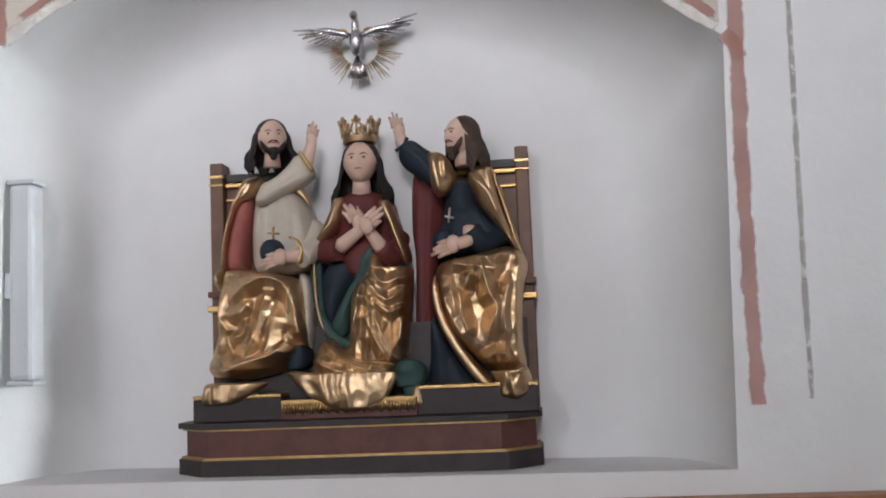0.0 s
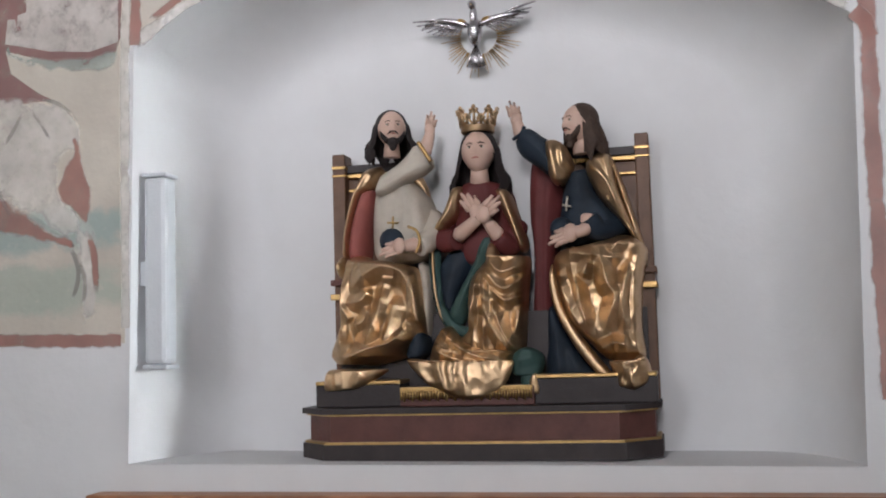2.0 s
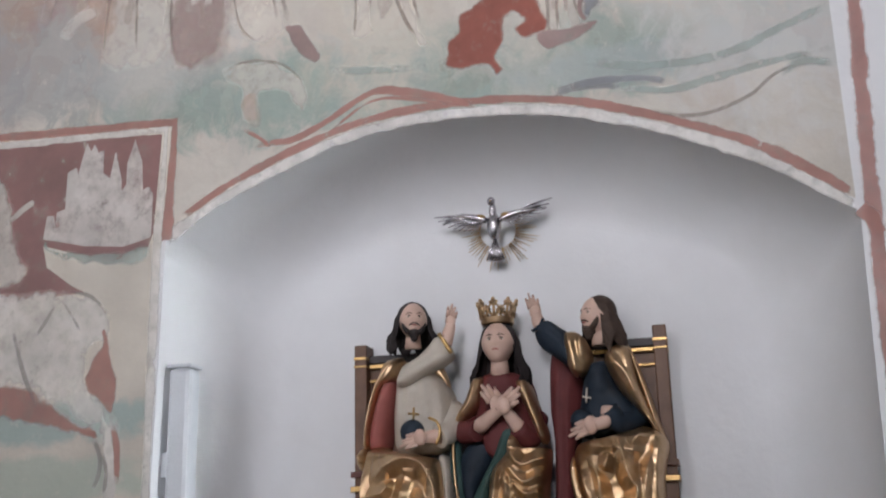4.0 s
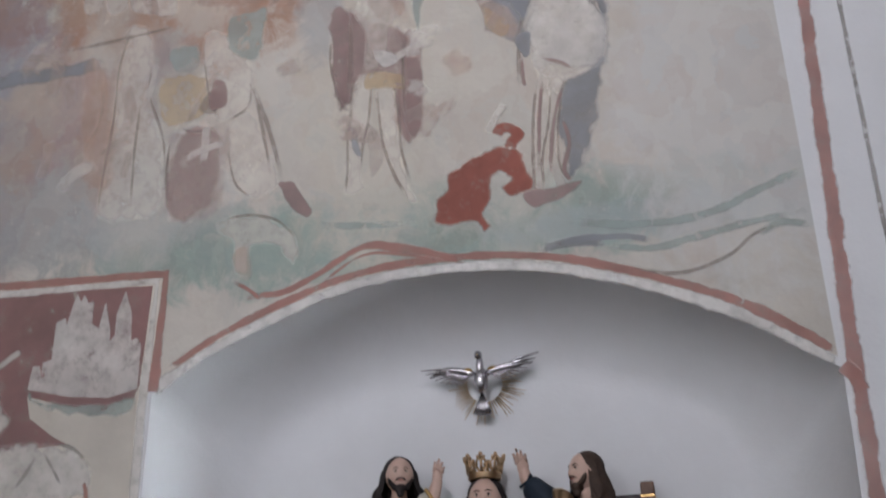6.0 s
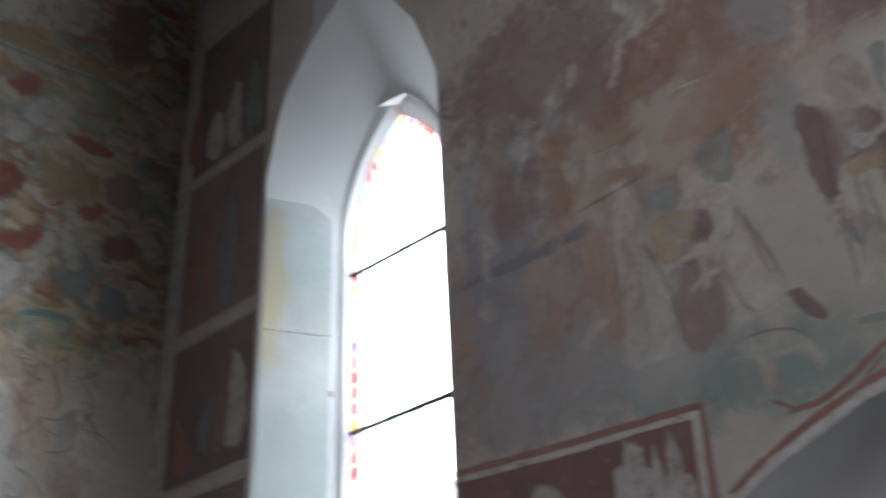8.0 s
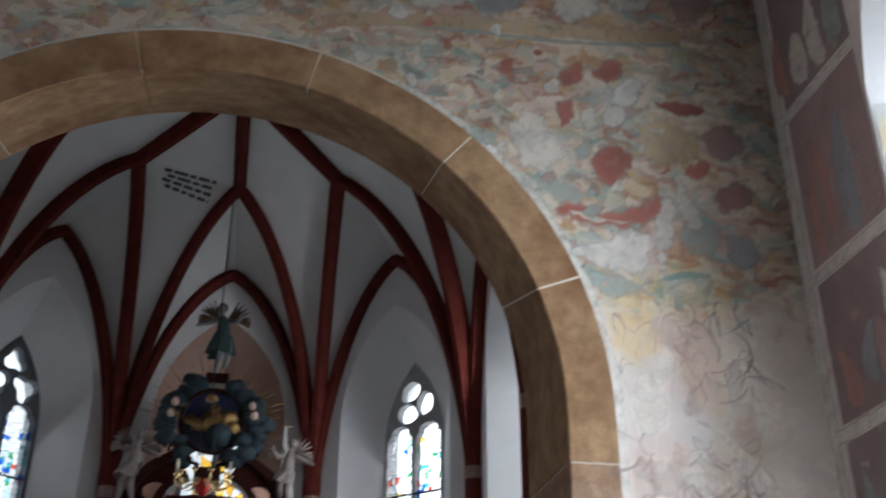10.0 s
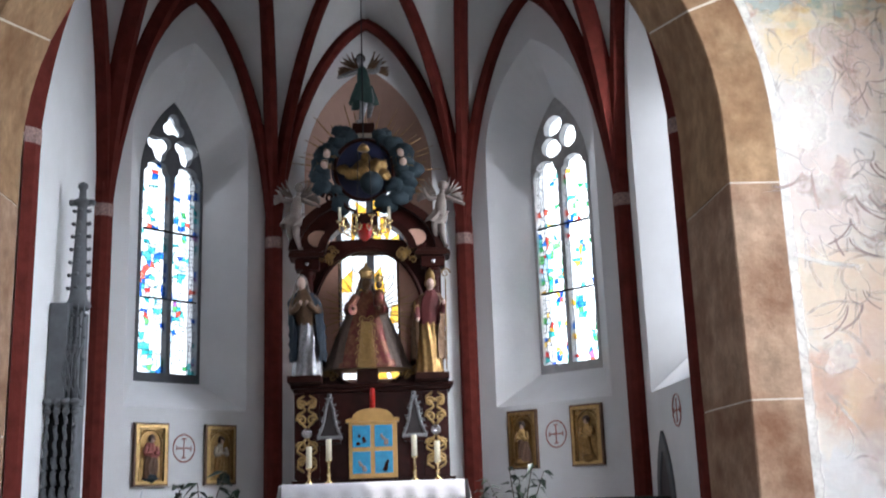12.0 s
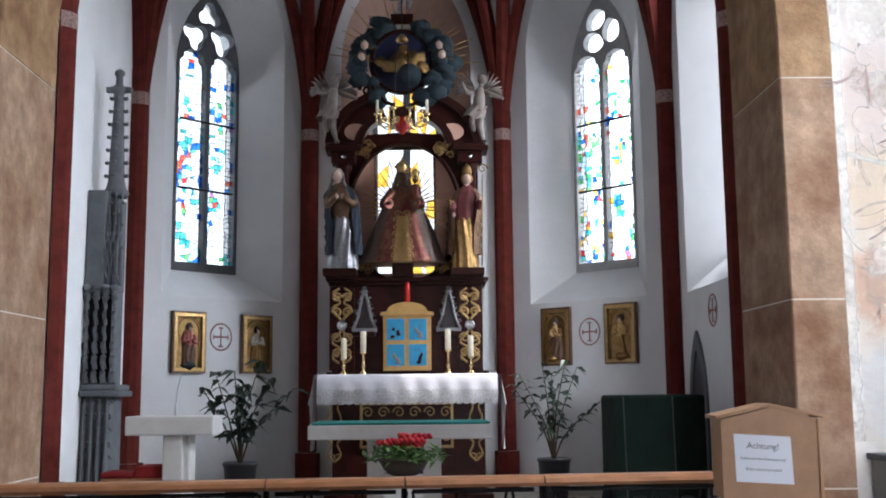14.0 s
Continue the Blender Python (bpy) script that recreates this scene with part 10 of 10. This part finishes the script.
for loop, m in (([(2.22, 6.07), (2.41, 6.07), (2.71, 5.99), (2.86, 5.93), (2.58, 5.80), (2.43, 5.84)], G_TEAL), ([(2.44, 5.76), (2.62, 5.86), (2.92, 5.78), (3.31, 5.99), (3.47, 5.92), (3.22, 5.67), (2.88, 5.62), (2.63, 5.66)], G_DOG),
                ([(2.79, 6.29), (2.99, 6.46), (3.12, 6.36), (3.10, 6.15), (2.96, 6.00), (2.83, 6.08)], G_DOG), ([(2.66, 5.29), (2.94, 5.23), (3.21, 5.19), (3.09, 5.07), (2.86, 5.02), (2.71, 5.13)], G_TEAL),
                ([(3.47, 5.68), (3.73, 5.80), (3.88, 5.65), (3.73, 5.46), (3.52, 5.49)], G_TEAL), ([(2.64, 6.36), (2.83, 6.50), (2.79, 6.32), (2.67, 6.25)], G_TEAL), ([(3.19, 6.66), (3.45, 6.78), (3.62, 6.71), (3.78, 6.63), (3.73, 6.38), (3.41, 6.27), (3.22, 6.36)], G_OCHRE),
                ([(2.51, 6.78), (2.66, 6.85), (2.65, 6.64), (2.55, 6.58)], G_DOG), ([(2.66, 6.88), (2.96, 7.01), (3.29, 7.03), (3.08, 6.87), (2.76, 6.80)], G_TEAL), ([(2.72, 6.72), (2.84, 6.79), (2.88, 6.60), (2.75, 6.53)], G_PALE), ([(2.92, 6.76), (3.08, 6.87), (3.13, 6.71), (2.98, 6.60)], G_PALE),
                ([(3.40, 6.91), (3.62, 6.95), (3.84, 6.92), (3.78, 6.82), (3.56, 6.81)], G_DOG), ([(3.62, 6.30), (3.84, 6.39), (3.81, 6.24), (3.65, 6.18)], G_DOG), ([(3.29, 5.82), (3.44, 6.00), (3.49, 5.88), (3.40, 5.54), (3.33, 5.32), (3.27, 5.35)], G_WHITE),
                ([(2.60, 5.47), (2.93, 5.58), (3.22, 5.65), (3.25, 5.45), (3.13, 5.27), (2.85, 5.26), (2.65, 5.34)], G_WHITE), ([(2.09, 6.53), (2.37, 6.67), (2.54, 6.38), (2.46, 6.14), (2.22, 6.12)], G_PALE), ([(1.76, 6.48), (1.95, 6.48), (2.01, 6.34), (1.83, 6.28)], G_TEAL), ([(3.52, 6.21), (3.62, 6.07), (3.70, 5.77), (3.57, 5.68), (3.49, 5.88)], G_PALE),
                ([(1.28, 8.07), (1.77, 8.25), (1.77, 7.78), (1.29, 7.62)], G_PALE), ([(2.46, 8.36), (2.96, 8.47), (2.98, 7.88), (2.61, 7.68), (2.51, 7.97)], G_PALE), ([(1.85, 7.97), (2.30, 8.23), (2.28, 7.82), (1.93, 7.65)], G_SLATE), ([(3.02, 8.31), (3.49, 8.43), (3.46, 8.00), (3.10, 7.86)], G_PALE), ([(3.67, 8.50), (4.04, 8.61), (4.00, 7.99), (3.70, 7.88)], G_PURP),
                ([(2.85, 7.13), (3.00, 7.34), (3.14, 7.29), (3.07, 7.08)], G_DOG), ([(2.56, 7.12), (2.74, 7.25), (2.75, 7.07), (2.60, 6.98)], G_DOG), ([(3.02, 6.97), (3.17, 7.17), (3.31, 7.13), (3.23, 6.89), (3.08, 6.84)], G_WHITE),
                ([(3.76, 6.63), (4.07, 6.78), (4.17, 6.51), (3.89, 6.40)], G_PURP), ([(3.83, 6.07), (4.11, 6.20), (4.16, 5.99), (3.89, 5.89)], G_WINE), ([(3.88, 5.65), (4.15, 5.66), (4.12, 5.39), (3.93, 5.40)], G_SLATE)):
    paint(ew, "painted_patch", loop, m, on_east, share=0.26, rag=0.04)
stroke(ew, "ochre_band", [(0.23, 7.37), (1.03, 7.45), (1.74, 7.54), (2.51, 7.58), (3.33, 7.64), (4.21, 7.75)], 0.15, G_OCHRE, on_east)
stroke(ew, "teal_line", [(1.13, 7.43), (1.90, 7.45), (2.62, 7.46), (3.38, 7.54), (3.79, 7.61)], 0.035, G_TEAL, on_east)
rng = random.Random(17)
for k in range(16):
    a = radians(rng.uniform(22, 70))
    r = ARCH_OUT + rng.uniform(0.1, 1.1)
    u, v = AX + r * math.cos(a), ZF + r * math.sin(a)
    if u > 4.3:
        continue
    s = rng.uniform(0.04, 0.10)
    paint(ew, "painted_fragment", [(u + s * math.cos(b) * rng.uniform(0.5, 1.3), v + s * math.sin(b) * rng.uniform(0.5, 1.3)) for b in (0, 1.2, 2.4, 3.6, 4.9)], rng.choice([G_DOG, G_TEAL, G_PALE, G_PALE, G_PURP, G_TEAL, G_WHITE]), on_east, share=0.24, rag=0.03)
# large faded outlines of robed shapes
for k in range(46):
    u, v = rng.uniform(2.95, 4.0), rng.uniform(1.7, 5.0)
    l, a = rng.uniform(0.18, 0.5), rng.gauss(1.57, 0.7)
    b = rng.uniform(-1.1, 1.1)
    stroke(ew, "drawn_line", [(u + l * i / 4 * math.cos(a + b * i / 4), v + l * i / 4 * math.sin(a + b * i / 4)) for i in range(5)], rng.uniform(0.012, 0.03), rng.choice([G_SHADE, G_BLUSH, G_FAINT, G_SHADE, G_MIST]), on_east)
for k in range(26):
    u, v = rng.uniform(3.0, 4.0), rng.uniform(1.6, 4.9)
    l, h = rng.uniform(0.06, 0.2), rng.uniform(0.08, 0.3)
    paint(ew, "painted_patch", [(u + l * math.cos(b) * rng.uniform(0.5, 1.3), v + h * math.sin(b) * rng.uniform(0.5, 1.3)) for b in (0, 1.2, 2.4, 3.6, 4.9)], rng.choice([G_SHADE, G_MIST, G_BLUSH, G_SHADE, G_MIST]), on_east, share=0.26, rag=0.04)
# sketched heads and folds showing through
G_SKETCH = pig("grey_brown_drawing", (0.20, 0.15, 0.15), (0.50, 0.75), seed=19.0, scale=9.0, full=0.38)
for k in range(22):
    u, v = rng.uniform(3.0, 3.95), rng.uniform(2.9, 5.0)
    r = rng.uniform(0.05, 0.10)
    stroke(ew, "drawn_head", [(u + r * math.cos(t), v + 1.2 * r * math.sin(t)) for t in [rng.uniform(0, 6) + 0.9 * i for i in range(6)][:1] + [0.9 * i + k for i in range(6)][1:]], rng.uniform(0.010, 0.018), G_SKETCH, on_east)
    for j in range(4):
        x0 = u + rng.uniform(-1.2, 1.2) * r
        l, b = rng.uniform(0.12, 0.32), rng.uniform(-0.9, 0.9)
        stroke(ew, "drawn_fold", [(x0 + l * i / 4 * math.sin(b * i / 2), v - 1.1 * r - l * i / 4 * math.cos(b * i / 3)) for i in range(5)], rng.uniform(0.008, 0.016), rng.choice([G_SKETCH, G_SKETCH, G_PURP]), on_east)
# thin drawn outlines low on the wall
for k in range(34):
    u, v = rng.uniform(2.93, 3.75), rng.uniform(3.1, 4.9)
    s = rng.uniform(0.05, 0.16)
    a = rng.uniform(0, 6.28)
    stroke(ew, "drawn_line", [(u + s * math.cos(a + t) * (1 - 0.1 * i), v + s * 1.2 * math.sin(a + t)) for i, t in enumerate((0, 0.7, 1.4, 2.2))], rng.uniform(0.005, 0.010), rng.choice([G_FAINT, G_SHADE, G_FAINT]), on_east)
stroke(ew, "painted_line", [(2.84, 3.21), (3.07, 3.13), (3.42, 3.08)], 0.03, G_WHITE, on_east)

# hanging nave lamp
lx, ly, lz = 2.32, 4.64, 6.21
nl = thing("pendant_lamp", (lx, ly, lz), "white opal glass cylinder pendant lamp on a thin cord", "pendant lamp")
bm = B()
lathe(bm, [(0.0, 0.0), (0.09, 0.008), (0.125, 0.03), (0.13, 0.06), (0.13, 0.55), (0.10, 0.58), (0.0, 0.58)], (lx, ly, lz), 24)
part("opal_shade", bm, mat("opal_glass", (0.66, 0.66, 0.63), 0.3, vary=0.03), nl)
bm = B()
tube(bm, [(lx, ly, lz + 0.57), (lx, ly, CEIL)], 0.008, 6)
part("cord", bm, M_IRON, nl)

# wooden bench back along the south wall, and a cabinet by the arch
wb = thing("wall_bench", (4.35, -1.5, 0), "brown varnished wooden wall bench with a panelled back", "bench")
for nm, y0, y1, x0, x1, z0, z1 in (("top_rail", -6.0, 2.38, 4.39, 4.505, 0.985, 1.035), ("seat", -6.0, 2.36, 3.95, 4.42, 0.42, 0.46), ("back_board", -6.0, 2.36, 4.44, 4.50, 0.46, 0.985)):
    bm = B()
    box(bm, x0, x1, y0, y1, z0, z1, 0.008)
    part(nm, bm, M_WOOD, wb)
for k in range(8):
    bm = B()
    y = 2.30 - 1.15 * k
    box(bm, 3.98, 4.44, y - 0.03, y + 0.03, 0, 0.42, 0.004)
    part("support", bm, M_WOOD, wb)
cb = thing("side_cabinet", (3.6, 6.6, 0), "grey painted cabinet with a dark slate top by the arch", "cabinet")
bm = B()
box(bm, 2.93, 4.2, 6.30, 6.88, 0, 1.14, 0.008)
part("body", bm, mat("grey_paint", (0.24, 0.24, 0.235), 0.6, vary=0.06), cb)
bm = B()
box(bm, 2.90, 4.24, 6.26, 6.89, 1.14, 1.18, 0.006)
part("top", bm, mat("dark_slate", (0.05, 0.055, 0.065), 0.5, vary=0.1), cb)

# ---- chancel arch stones ----
arch_stones = thing("chancel_arch", (AX, EAST + 0.5, 0), "brown sandstone chancel arch of large dressed blocks with pale joints", "arch", kind="structure")


def block(params, inset=0.0):
    """A block of the arch between two cuts; a cut is (side x, z) on jambs or an angle on the arch."""
    bm = B()
    rows = []
    for kind, v in params:
        if kind == "z":
            s, z = v
            fo, fi, bi = (AX + s * (ARCH_OUT - inset), z), (AX + s * (ARCH_IN + inset), z), (AX + s * (ARCH_IN + inset), z)
        else:
            c, n = math.cos(v), math.sin(v)
            fo = (AX + (ARCH_OUT - inset) * c, ZF + (ARCH_OUT - inset) * n)
            fi = (AX + (ARCH_IN + inset) * c, ZF + (ARCH_IN + inset) * n)
            bi = (AX + (ARCH_IN + inset) * c, ZB + (ARCH_IN + inset) * n)
        e = 0.012
        bx = (bi[0] + (0.13 if bi[0] > AX else -0.13), bi[1])
        y0 = EAST - 0.012 + inset
        dx = -e if fi[0] > AX else e
        rows.append([Vector((fo[0], EAST + 0.1, fo[1])), Vector((fo[0], y0, fo[1])), Vector((fi[0] - dx, y0, fi[1])), Vector((fi[0], y0 + e, fi[1])), Vector((bi[0], BACK + 0.01 - inset, bi[1])), Vector((bx[0], BACK + 0.01 - inset, bx[1]))])
    sheet(bm, rows, smooth=False, closed_u=True)
    for row in (rows[0], rows[-1]):
        bm.faces.new([bm.verts.new(p) for p in row])
    return bm


G = 0.0032
ANG = [21.3, 49, 76, 104, 131, 158.7]
for s, zs in ((1, (0.0, 0.95, 2.19, 3.72)), (-1, (0.0, 1.0, 2.17, 3.96))):
    for z0, z1 in zip(zs, zs[1:]):
        part("stone_block", block([("z", (s, z0 + 0.006)), ("z", (s, z1 - 0.006))]), M_SAND, arch_stones)
    end = radians(ANG[0] if s > 0 else ANG[-1])
    start = 0.0 if s > 0 else math.pi
    mids = [("a", start + (end - s * G - start) * k / 4) for k in range(5)]
    part("stone_block", block([("z", (s, zs[-1] + 0.006))] + mids), M_SANDO, arch_stones)
for a, b in zip(ANG, ANG[1:]):
    part("voussoir", block([("a", radians(a) + G + (radians(b - a) - 2 * G) * k / 6) for k in range(7)]), M_SANDO, arch_stones)
core = [("z", (1, 0.0)), ("z", (1, 4.0))] + [("a", math.pi * k / 40) for k in range(41)] + [("z", (-1, 4.0)), ("z", (-1, 0.0))]
part("mortar_core", block(core, 0.006), M_JOINT, arch_stones, "pale lime mortar joints")
